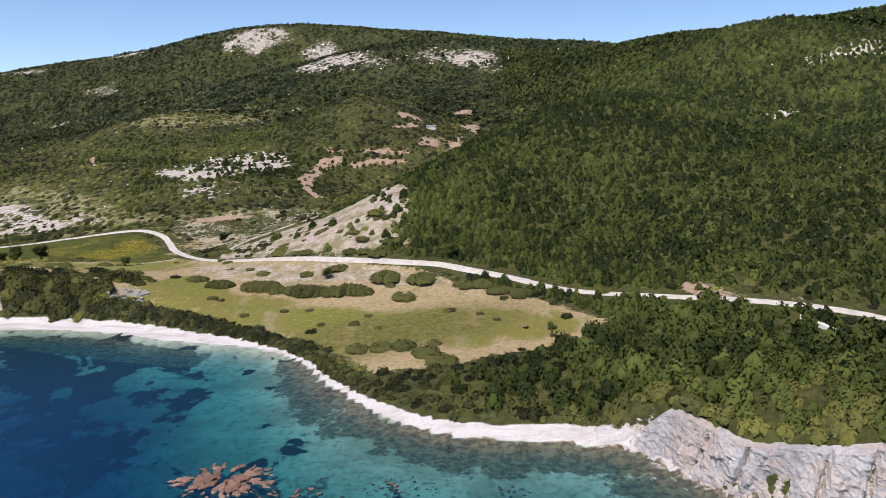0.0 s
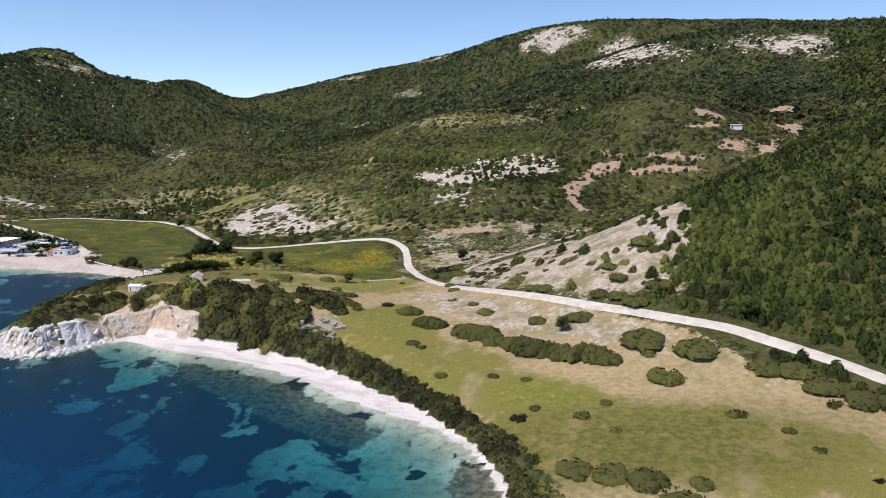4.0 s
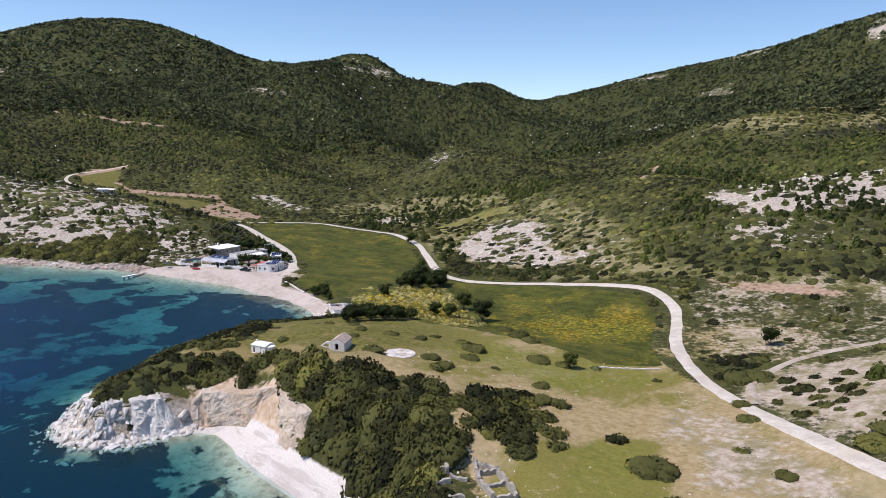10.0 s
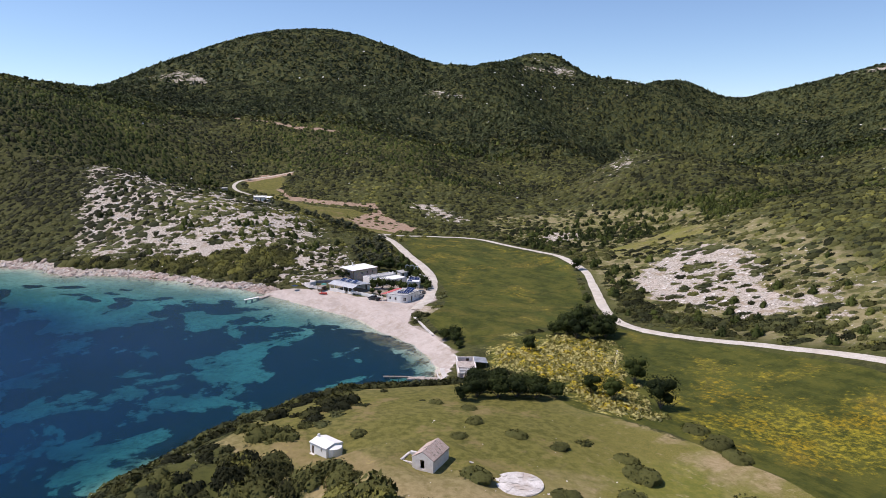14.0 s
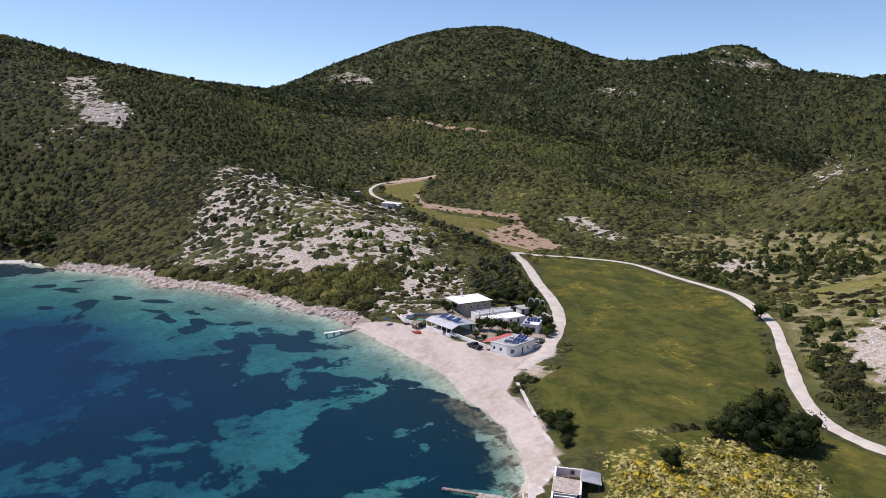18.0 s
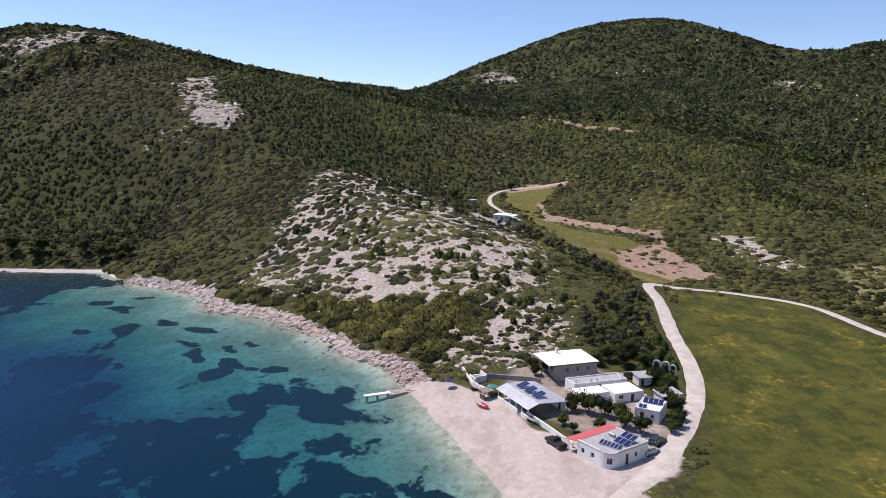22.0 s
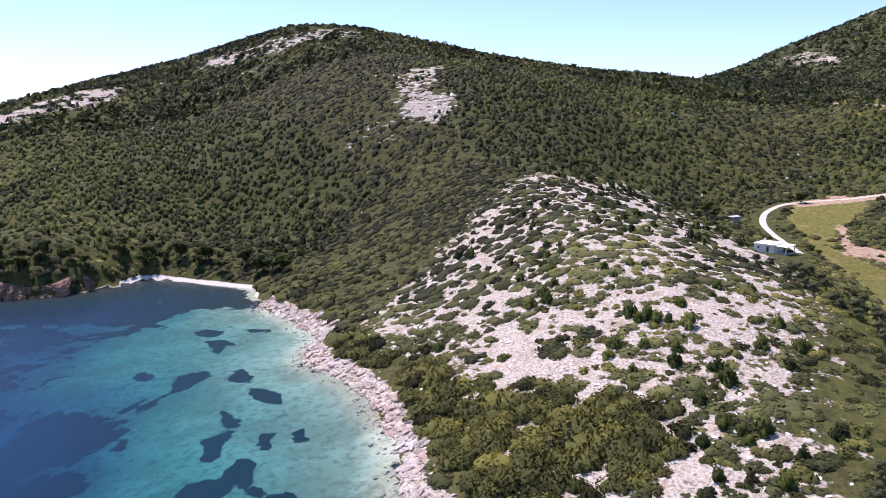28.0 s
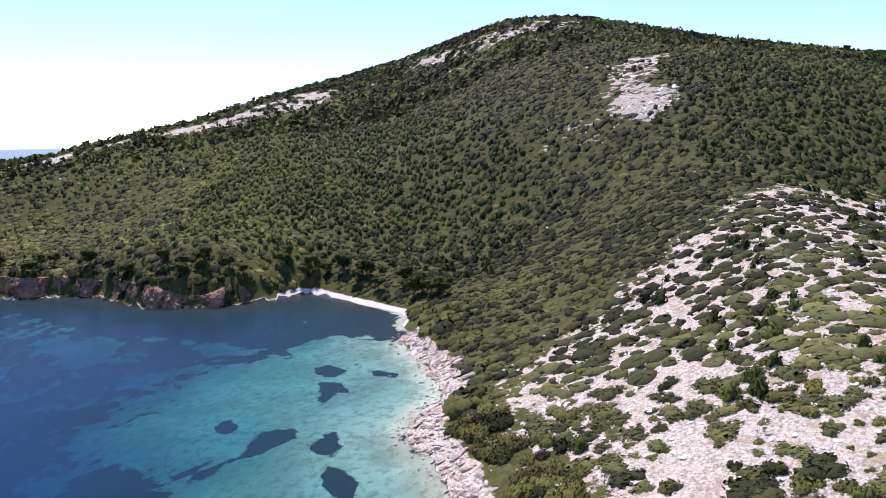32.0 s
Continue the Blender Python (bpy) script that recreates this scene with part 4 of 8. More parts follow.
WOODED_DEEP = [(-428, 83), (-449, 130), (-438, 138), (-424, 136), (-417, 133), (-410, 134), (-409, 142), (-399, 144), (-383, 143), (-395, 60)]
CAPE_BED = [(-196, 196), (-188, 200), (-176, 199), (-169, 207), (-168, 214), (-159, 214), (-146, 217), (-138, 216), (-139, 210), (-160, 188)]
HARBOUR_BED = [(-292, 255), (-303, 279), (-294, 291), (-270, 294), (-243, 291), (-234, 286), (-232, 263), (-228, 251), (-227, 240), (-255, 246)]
weed_and_mirror = np.maximum.reduce([weed_and_mirror, 0.98 * soft_area(VX, VY, WOODED_WEED_MIRROR, 5.0), 0.58 * soft_area(VX, VY, WOODED_DEEP, 8.0), 0.72 * soft_area(VX, VY, CAPE_BED, 4.0), 0.74 * soft_area(VX, VY, HARBOUR_BED, 7.0)])
masks["weed_and_mirror"] = weed_and_mirror * (SD < 0)
VZ = np.where(SD < 0, VZ - 2.5 * soft_area(VX, VY, DEEP, 14.0), VZ)
margin = np.interp(VX, [-52, -36, 60, 80], [0, 1, 1, 0]) * np.interp(-SD, [0, 1.0, 9, 21], [0.7, 0.85, 0.66, 0.1])
shoal_free = 1 - 0.85 * soft_area(VX, VY, SAND_STREAK, 2.0)
masks["shoal"] = shoal_free * np.clip(0.62 * (harbour > 0.3) * np.interp(-SD, [0, 2, 7, 12], [0.6, 1, 0.8, 0]) + margin + np.interp(VX, [-156, -148, -70, -56], [0, 1, 1, 0]) * (VY > 180) * np.interp(-SD, [3, 5.5, 13, 20], [0, 0.95, 0.85, 0]) * (np.interp(VX, [-140, -112], [0.7, 1.05]) + 0.8 * vnoise(VX, VY, 24.0, 51, 2)) + 0.62 * blob(VX, VY, -34, 119, 16, 7, 0.2), 0, 1) * (SD < 0.4)
level(-342, 313, 9, 4.5)
level(-326, 312, 12, 3.4)
level(-303, 312, 11, 3.3)
level(-317, 325, 6, 3.5)
level(-161.5, 253, 4.5, 12.7)
level(-178.6, 241.5, 4, 10.5)
level(-152.4, 261.5, 4.5, 12.0)
level(-521, 318, 8, 20.6)
level(-225, 296, 7, 1.6)
level(-102.5, 237, 7, 7.2)

def grid_object(name, gx, gy, z, material, attrs):
    ny, nx = z.shape
    me = bpy.data.meshes.new(name)
    x, y = np.meshgrid(gx, gy)
    co = np.stack([x, y, z], 2).reshape(-1, 3).astype(np.float32)
    i = np.arange(ny * nx).reshape(ny, nx)
    quads = np.stack([i[:-1, :-1], i[:-1, 1:], i[1:, 1:], i[1:, :-1]], 2).reshape(-1, 4)
    me.vertices.add(len(co))
    me.vertices.foreach_set("co", co.ravel())
    me.loops.add(quads.size)
    me.loops.foreach_set("vertex_index", quads.ravel().astype(np.int32))
    me.polygons.add(len(quads))
    me.polygons.foreach_set("loop_start", (np.arange(len(quads)) * 4).astype(np.int32))
    me.polygons.foreach_set("use_smooth", np.ones(len(quads), bool))
    for k, v in attrs.items():
        me.attributes.new(k, "FLOAT", "POINT").data.foreach_set("value", v.reshape(-1).astype(np.float32))
    me.materials.append(material)
    me.update()
    return new(name, me)


def sample(grid, x, y):
    """A grid's value between its lines."""
    x, y = np.asarray(x, float), np.asarray(y, float)
    i = np.clip(np.searchsorted(GX, x) - 1, 0, len(GX) - 2)
    j = np.clip(np.searchsorted(GY, y) - 1, 0, len(GY) - 2)
    u, v = np.clip((x - GX[i]) / (GX[i + 1] - GX[i]), 0, 1), np.clip((y - GY[j]) / (GY[j + 1] - GY[j]), 0, 1)
    return (grid[j, i] * (1 - u) + grid[j, i + 1] * u) * (1 - v) + (grid[j + 1, i] * (1 - u) + grid[j + 1, i + 1] * u) * v


def gz(x, y):
    return float(sample(VZ, x, y))


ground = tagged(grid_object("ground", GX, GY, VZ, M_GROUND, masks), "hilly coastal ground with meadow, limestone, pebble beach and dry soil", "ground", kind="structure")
water = tagged(grid_object("water", GX[::2], GY[::2], np.zeros(VZ[::2, ::2].shape), M_WATER, {"depth": np.maximum(-VZ[::2, ::2], 0)}),
               "clear turquoise sea turning dark blue over seagrass", "sea", kind="structure")


def strip(name, pts, width, material, label, lift=0.1, n=5, across=4, kind="structure", category="road", ragged=0.0):
    """A road laid over the ground along a line."""
    c = curve_line(pts, n)
    d = np.gradient(c, axis=0)
    d /= np.linalg.norm(d, axis=1)[:, None] + 1e-9
    nor = np.stack([-d[:, 1], d[:, 0]], 1)
    rows = np.linspace(-0.5, 0.5, across + 1)
    w = width * (1 + ragged * vnoise(np.arange(len(c)) * 3.0, np.zeros(len(c)), 9.0, len(name), 2))
    v = c[:, None, :] + nor[:, None, :] * (rows[None, :] * w[:, None])[:, :, None]
    z = sample(VZ, v[:, :, 0], v[:, :, 1]) + lift
    top = np.where((np.abs(rows) > 0.49)[None, :], z - lift - 0.08, np.maximum(z, z.mean(1)[:, None] - 0.1))
    co = np.dstack([v, top]).reshape(-1, 3)
    m = across + 1
    faces = [(i * m + j, i * m + j + 1, (i + 1) * m + j + 1, (i + 1) * m + j) for i in range(len(c) - 1) for j in range(across)]
    me = bpy.data.meshes.new(name)
    me.from_pydata([tuple(p) for p in co], [], [f[::-1] for f in faces])
    me.materials.append(material)
    me.update()
    for p in me.polygons:
        p.use_smooth = True
    return tagged(new(name, me), label, category, kind=kind)


COAST_ROAD = [(260, 150), (190, 176), (150, 190), (115, 201), (84, 207), (60, 215), (44, 225), (27, 241), (8, 252), (-5, 256), (-20, 260), (-37, 266), (-60, 279), (-84, 296),
              (-104, 312), (-121, 331), (-132, 351), (-139, 361), (-152, 370), (-167, 371), (-191, 366), (-213, 359), (-232, 357), (-249, 364), (-266, 375),
              (-281, 385), (-300, 397), (-328, 408), (-345, 411), (-370, 409), (-402, 408), (-421, 396), (-428, 382), (-430, 364)]
BEACH_ROAD = [(-428, 372), (-429, 361), (-407, 357), (-393, 354), (-370, 349), (-346, 345), (-325, 338), (-304, 326), (-291, 317), (-282, 309)]
VALLEY_TRACK = [(-528, 328), (-567, 320), (-600, 319), (-619, 323), (-632, 333), (-636, 350), (-634, 376)]
HILL_TRACK = [(-88, 301), (-94, 314), (-94, 328), (-90, 340), (-82, 350), (-72, 362), (-60, 373), (-49, 394), (-42, 436)]
strip("coast_road", COAST_ROAD, 4.1, M_ROAD, "pale unpaved gravel road winding along the bay", ragged=0.25)
strip("beach_road", BEACH_ROAD, 4.9, M_ROAD, "pale dirt road running down to the beach", 0.16, ragged=0.25)
strip("valley_track", VALLEY_TRACK, 3.2, M_ROAD, "pale dirt track into the valley", ragged=0.2)
strip("hill_track", HILL_TRACK, 2.2, M_TRACK, "worn pale track climbing a bare slope", 0.35, ragged=0.5)

# ---- kit for built things ----
M_WHITE = surface("white_plaster", (0.74, 0.73, 0.70), (0.84, 0.83, 0.80), 0.8, 0.85, 0.15, stain=(0.62, 0.59, 0.54))
M_OLDWALL = surface("old_pale_plaster", (0.74, 0.685, 0.64), (0.86, 0.815, 0.775), 1.2, 0.9, 0.4, stain=(0.40, 0.34, 0.29))
M_ROOFWHITE = surface("white_roof_coating", (0.80, 0.80, 0.79), (0.88, 0.88, 0.87), 0.5, 0.7, 0.1, stain=(0.68, 0.67, 0.65))
M_ROOFGREY = surface("grey_roof_screed", (0.34, 0.34, 0.34), (0.47, 0.46, 0.46), 0.9, 0.9, 0.2, stain=(0.26, 0.26, 0.26))
M_CONCRETE = surface("weathered_concrete", (0.44, 0.42, 0.40), (0.60, 0.58, 0.55), 0.9, 0.9, 0.35, stain=(0.36, 0.33, 0.30))
M_RED = surface("red_sheet_roof", (0.50, 0.10, 0.10), (0.58, 0.15, 0.14), 1.5, 0.6, 0.15, stain=(0.42, 0.13, 0.12))
M_TILE = surface("old_clay_tile", (0.46, 0.34, 0.29), (0.62, 0.52, 0.46), 2.2, 0.85, 0.4, stain=(0.60, 0.48, 0.42))
M_WOOD = surface("grey_weathered_wood", (0.20, 0.17, 0.14), (0.33, 0.29, 0.25), 2.0, 0.85, 0.4)
M_DARKWOOD = surface("dark_brown_wood", (0.07, 0.05, 0.035), (0.13, 0.09, 0.06), 2.5, 0.7, 0.3)
M_SHEET = surface("zinc_sheet", (0.55, 0.56, 0.58), (0.68, 0.69, 0.70), 0.7, 0.45, 0.1, metal=0.3, stain=(0.48, 0.48, 0.49))
M_PLASTIC = surface("black_plastic", (0.02, 0.02, 0.022), (0.035, 0.035, 0.038), 2.0, 0.5, 0.1)
M_TYRE = surface("tyre_rubber", (0.018, 0.018, 0.018), (0.03, 0.03, 0.03), 6.0, 0.85, 0.2)
M_STEEL = surface("grey_steel", (0.35, 0.35, 0.36), (0.48, 0.48, 0.49), 4.0, 0.4, 0.1, metal=0.8)
M_TEAL = surface("turquoise_canvas", (0.10, 0.42, 0.40), (0.18, 0.52, 0.48), 2.0, 0.8, 0.2)
M_BLUE = surface("blue_canvas", (0.05, 0.10, 0.22), (0.09, 0.16, 0.30), 2.0, 0.8, 0.2)


def paint(name, a, rough=0.3):
    return surface(name, a, tuple(min(1, c * 1.15 + 0.004) for c in a), 3.0, rough, 0.03, 0.0, 0.5)


def stone_material():
    n = Nodes("grey_masonry")
    edge = n.cells(2.4, "DISTANCE_TO_EDGE")
    tone = n.cells(2.4, "F1", "Color")
    col = n.mix(n.step(n.noise(3.0), 0.3, 0.7), (0.20, 0.18, 0.17), (0.36, 0.33, 0.30))
    col = n.mix(0.25, col, tone)
    col = n.mix(0.55, col, (0.27, 0.245, 0.225))
    col = n.mix(n.step(edge, 0.0, 0.09, 0.7, 0.0), col, (0.42, 0.40, 0.37))
    return n.done(col, 0.9, n.bump(n.step(edge, 0.0, 0.16), 0.6, 0.05))


def glass_material():
    n = Nodes("window_glass")
    n.done((0.015, 0.018, 0.022), 0.06, None, 0.0, 0.8)
    return n.mat


def panel_material():
    n = Nodes("solar_cells")
    col = n.mix(n.step(n.noise(2.0), 0.3, 0.7), (0.010, 0.020, 0.075), (0.018, 0.034, 0.11))
    return n.done(col, 0.18, None, 0.0, 0.6)


M_STONE, M_GLASS, M_SOLAR = stone_material(), glass_material(), panel_material()


def as_object(name, bm, material, parent=None, label=""):
    me = bpy.data.meshes.new(name)
    bm.normal_update()
    bm.to_mesh(me)
    bm.free()
    me.materials.append(material)
    ob = new(name, me)
    if parent is not None:
        ob.parent = parent
    if label:
        ob["label"] = label
    return ob


def part(name, bm, material, parent, label=""):
    return as_object(name, bm, material, parent, label)


def thing(name, x, y, turn, label, category, z=None, group="", size=1.0):
    ob = new(name)
    ob.empty_display_size = 0.3
    ob.matrix_world = pose(x, y, gz(x, y) if z is None else z, 0, 0, turn) @ Matrix.Diagonal((size, size, size, 1))
    return tagged(ob, label, category, group)


def box(bm, x0, y0, z0, x1, y1, z1, bevel=0.0):
    r = bmesh.ops.create_cube(bm, size=1.0)
    vs = r["verts"]
    bmesh.ops.scale(bm, vec=(x1 - x0, y1 - y0, z1 - z0), verts=vs)
    bmesh.ops.translate(bm, vec=((x0 + x1) / 2, (y0 + y1) / 2, (z0 + z1) / 2), verts=vs)
    if bevel:
        es = list({e for v in vs for e in v.link_edges})
        bmesh.ops.bevel(bm, geom=es, offset=bevel, segments=1, affect="EDGES")
    return bm


def boxes(*rows, bevel=0.0):
    bm = bmesh.new()
    for r in rows:
        box(bm, *r, bevel=bevel)
    return bm


def sheet(corners, thick):
    """A flat slab through corners given in order, of a thickness downwards."""
    bm = bmesh.new()
    top = [bm.verts.new(c) for c in corners]
    low = [bm.verts.new((c[0], c[1], c[2] - thick)) for c in corners]
    bm.faces.new(top)
    bm.faces.new(low[::-1])
    n = len(top)
    for i in range(n):
        bm.faces.new((top[i], low[i], low[(i + 1) % n], top[(i + 1) % n]))
    bmesh.ops.recalc_face_normals(bm, faces=bm.faces)
    return bm


def tube(pts, r0, r1, sides=8):
    """A tapered round bar along points."""
    bm = bmesh.new()
    rings = []
    for i, p in enumerate(pts):
        p = Vector(p)
        d = (Vector(pts[min(i + 1, len(pts) - 1)]) - Vector(pts[max(i - 1, 0)])).normalized()
        a = d.cross(Vector((0.3, 1, 0.2))).normalized()
        b = d.cross(a)
        r = r0 + (r1 - r0) * i / max(len(pts) - 1, 1)
        rings.append([bm.verts.new(p + a * (r * math.cos(k * 2 * math.pi / sides)) + b * (r * math.sin(k * 2 * math.pi / sides))) for k in range(sides)])
    for a, b in zip(rings, rings[1:]):
        for k in range(sides):
            bm.faces.new((a[k], a[(k + 1) % sides], b[(k + 1) % sides], b[k]))
    bm.faces.new(rings[0][::-1])
    bm.faces.new(rings[-1])
    bmesh.ops.recalc_face_normals(bm, faces=bm.faces)
    return bm


def wall_bm(length, height, thick, holes):
    """A wall along x with real openings: holes are (x0, x1, z0, z1)."""
    bm = bmesh.new()
    xs = sorted({0.0, length, *[h[0] for h in holes], *[h[1] for h in holes]})
    for a, b in zip(xs, xs[1:]):
        m = (a + b) / 2
        cuts = sorted([(h[2], h[3]) for h in holes if h[0] < m < h[1]])
        z = 0.0
        for lo, hi in cuts:
            if lo > z + 1e-4:
                box(bm, a, 0, z, b, thick, lo)
            z = hi
        if z < height - 1e-4:
            box(bm, a, 0, z, b, thick, height)
    bmesh.ops.remove_doubles(bm, verts=bm.verts, dist=1e-4)
    return bm


def add_wall(parent, x, y, turn, length, height, holes, material, glass=True, thick=0.3, z=0.0, frame_material=None, depth=-0.6):
    """A wall of a building with its windows and doors set into the openings."""
    w = part("wall", wall_bm(length, height, thick, holes), material, parent)
    w.matrix_local = pose(x, y, z, 0, 0, turn)
    for x0, x1, z0, z1 in holes:
        is_door = z0 < 0.1
        p = part("door" if is_door else "window", boxes((x0 + 0.06, thick * 0.55, z0 + 0.06, x1 - 0.06, thick * 0.6, z1 - 0.06)), M_DARKWOOD if is_door else M_GLASS, w)
        f = 0.07
        part("frame", boxes((x0, thick * 0.4, z0, x0 + f, thick * 0.75, z1), (x1 - f, thick * 0.4, z0, x1, thick * 0.75, z1), (x0 + f, thick * 0.4, z1 - f, x1 - f, thick * 0.75, z1),
                            (x0 + f, thick * 0.4, z0, x1 - f, thick * 0.75, z0 + f)), frame_material or M_WHITE, p)
    if depth < 0:
        part("footing", boxes((0, 0.02, depth, length, thick - 0.02, 0.0)), material, w)
    return w


def add_four_walls(parent, lx, ly, h, material, front=(), right=(), back=(), left=(), thick=0.3):
    add_wall(parent, 0, 0, 0, lx, h, list(front), material, thick=thick)
    add_wall(parent, lx, thick, 90, ly - 2 * thick, h, list(right), material, thick=thick)
    add_wall(parent, lx, ly, 180, lx, h, list(back), material, thick=thick)
    add_wall(parent, 0, ly - thick, 270, ly - 2 * thick, h, list(left), material, thick=thick)


def add_panel(parent, x, y, z, turn, tilt, w=1.0, h=1.65, legs=True):
    """One framed solar panel with its cell grid and two props."""
    f = part("solar_panel", boxes((-w / 2, 0, -0.02, w / 2, h, 0.02), bevel=0.008), M_STEEL, parent, "dark blue glass solar panel")
    f.matrix_local = pose(x, y, z, tilt, 0, turn)
    bm = boxes((-w / 2 + 0.04, 0.04, 0.021, w / 2 - 0.04, h - 0.04, 0.026))
    part("cell_grid", bm, M_SOLAR, f)
    if legs and tilt > 5:
        for px in (-w / 2 + 0.05, w / 2 - 0.09):
            part("prop", boxes((px, h - 0.1, -h * math.sin(radians(tilt)) * 1.05, px + 0.04, h - 0.06, -0.02)), M_STEEL, f)


def add_chimney(parent, x, y, z, h=1.0, w=0.5, material=None):
    c = part("chimney", boxes((x - w / 2, y - w / 2, z, x + w / 2, y + w / 2, z + h), bevel=0.03), material or M_WHITE, parent)
    part("cap", boxes((x - w / 2 - 0.06, y - w / 2 - 0.06, z + h, x + w / 2 + 0.06, y + w / 2 + 0.06, z + h + 0.1)), M_CONCRETE, c)

# ---- the hamlet on the beach ----
def stone_house():
    h = thing("stone_house", -337.5, 310.0, 105.7, "grey stone house with a flat white roof and three small windows", "house", 4.5)
    win = [(2.2, 3.1, 1.35, 2.45), (4.9, 5.8, 1.35, 2.45), (7.7, 8.6, 1.35, 2.45)]
    add_four_walls(h, 10.4, 8.4, 3.35, M_STONE, win, [(3.0, 3.9, 1.3, 2.4)], [(4.0, 4.9, 1.3, 2.4)], [(2.0, 2.9, 0.0, 2.1), (4.6, 5.5, 1.3, 2.4)], 0.4)
    r = part("roof", sheet([(-2.3, -0.5, 3.55), (10.7, -0.5, 3.55), (10.7, 8.9, 3.9), (-2.3, 8.9, 3.9)], 0.2), M_ROOFWHITE, h, "flat white coated roof slab")
    part("fascia", boxes((-2.3, -0.56, 3.3, 10.7, -0.5, 3.56)), M_DARKWOOD, r)
    add_chimney(h, 3.4, 7.6, 3.85, 1.3, 0.5)
    for x, y in ((-2.1, -0.3), (-2.1, 4.2), (-2.1, 8.6)):
        part("post", boxes((x - 0.07, y - 0.07, -0.3, x + 0.07, y + 0.07, 3.35)), M_DARKWOOD, h)


def dining_hall():
    h = thing("dining_hall", -328.3, 295.0, 22.6, "open dining hall with a pale corrugated metal roof carrying solar panels", "restaurant", 3.2)
    lx, ly = 12.8, 9.2
    for nm, c in (("roof_front", [(-0.4, -0.4, 2.35), (lx + 0.4, -0.4, 2.35), (lx + 0.4, 2.3, 3.3), (-0.4, 2.3, 3.3)]), ("roof_main", [(-0.4, 2.33, 3.3), (lx + 0.4, 2.33, 3.3), (lx + 0.4, ly + 0.3, 2.75), (-0.4, ly + 0.3, 2.75)])):
        r = part(nm, sheet(c, 0.06), M_SHEET, h, "ribbed pale metal roof sheet")
        bm = bmesh.new()
        k = 0
        x = c[0][0] + 0.15
        while x < c[1][0]:
            a, b = c[0], c[3]
            y0, z0, y1, z1 = a[1] + 0.01, a[2], b[1] - 0.01, b[2]
            vs = [bm.verts.new(p) for p in ((x, y0, z0 + 0.004), (x + 0.05, y0, z0 + 0.05), (x + 0.1, y0, z0 + 0.004), (x, y1, z1 + 0.004), (x + 0.05, y1, z1 + 0.05), (x + 0.1, y1, z1 + 0.004))]
            bm.faces.new((vs[0], vs[1], vs[4], vs[3]))
            bm.faces.new((vs[1], vs[2], vs[5], vs[4]))
            x += 0.45
        part("rib", bm, M_SHEET, r)
    for x in np.linspace(0.1, lx - 0.1, 6):
        part("post", boxes((x - 0.08, 0.0, -0.5, x + 0.08, 0.16, 2.4)), M_WHITE, h)
        part("post", boxes((x - 0.08, ly - 0.2, -0.5, x + 0.08, ly - 0.04, 2.7)), M_WHITE, h)
    part("beam", boxes((0, 0.02, 2.2, lx, 0.14, 2.36)), M_DARKWOOD, h)
    part("low_wall", boxes((0, -0.12, -0.8, 8.6, 0.12, 0.75), (10.0, -0.12, -0.8, lx, 0.12, 0.75), bevel=0.03), M_WHITE, h)
    part("floor_slab", boxes((0, 0.13, -0.6, lx, ly, 0.05)), M_CONCRETE, h)
    add_wall(h, lx, ly, 180, lx, 2.6, [(1.5, 2.5, 0, 2.1), (5.0, 6.2, 0.9, 2.1)], M_WHITE)
    for i in range(3):
        for j in range(2):
            add_panel(h, 9.2 - 3.3 * i + 1.02 * j, 3.2, 3.4, 0, 16, 1.0, 2.6)


def flat_block(name, x, y, turn, lx, ly, hgt, label, roof_material, parapet=0.25, front=(), chim=(), z=3.4, walls=None):
    b = thing(name, x, y, turn, label, "building", z)
    add_four_walls(b, lx, ly, hgt, walls or M_WHITE, front, [(1.0, 1.8, 0.9, 1.9)] if ly > 3.5 else (), (), ())
    part("roof", boxes((0.02, 0.02, hgt - 0.02, lx - 0.02, ly - 0.02, hgt + 0.16)), roof_material, b)
    if parapet:
        p = 0.22
        part("parapet", boxes((0, 0, hgt, lx, p, hgt + 0.16 + parapet), (0, ly - p, hgt, lx, ly, hgt + 0.16 + parapet), (0, p, hgt, p, ly - p, hgt + 0.16 + parapet), (lx - p, p, hgt, lx, ly - p, hgt + 0.16 + parapet), bevel=0.03), walls or M_WHITE, b)
    for cx, cy, ch in chim:
        add_chimney(b, cx, cy, hgt + 0.16, ch, 0.45)
    return b


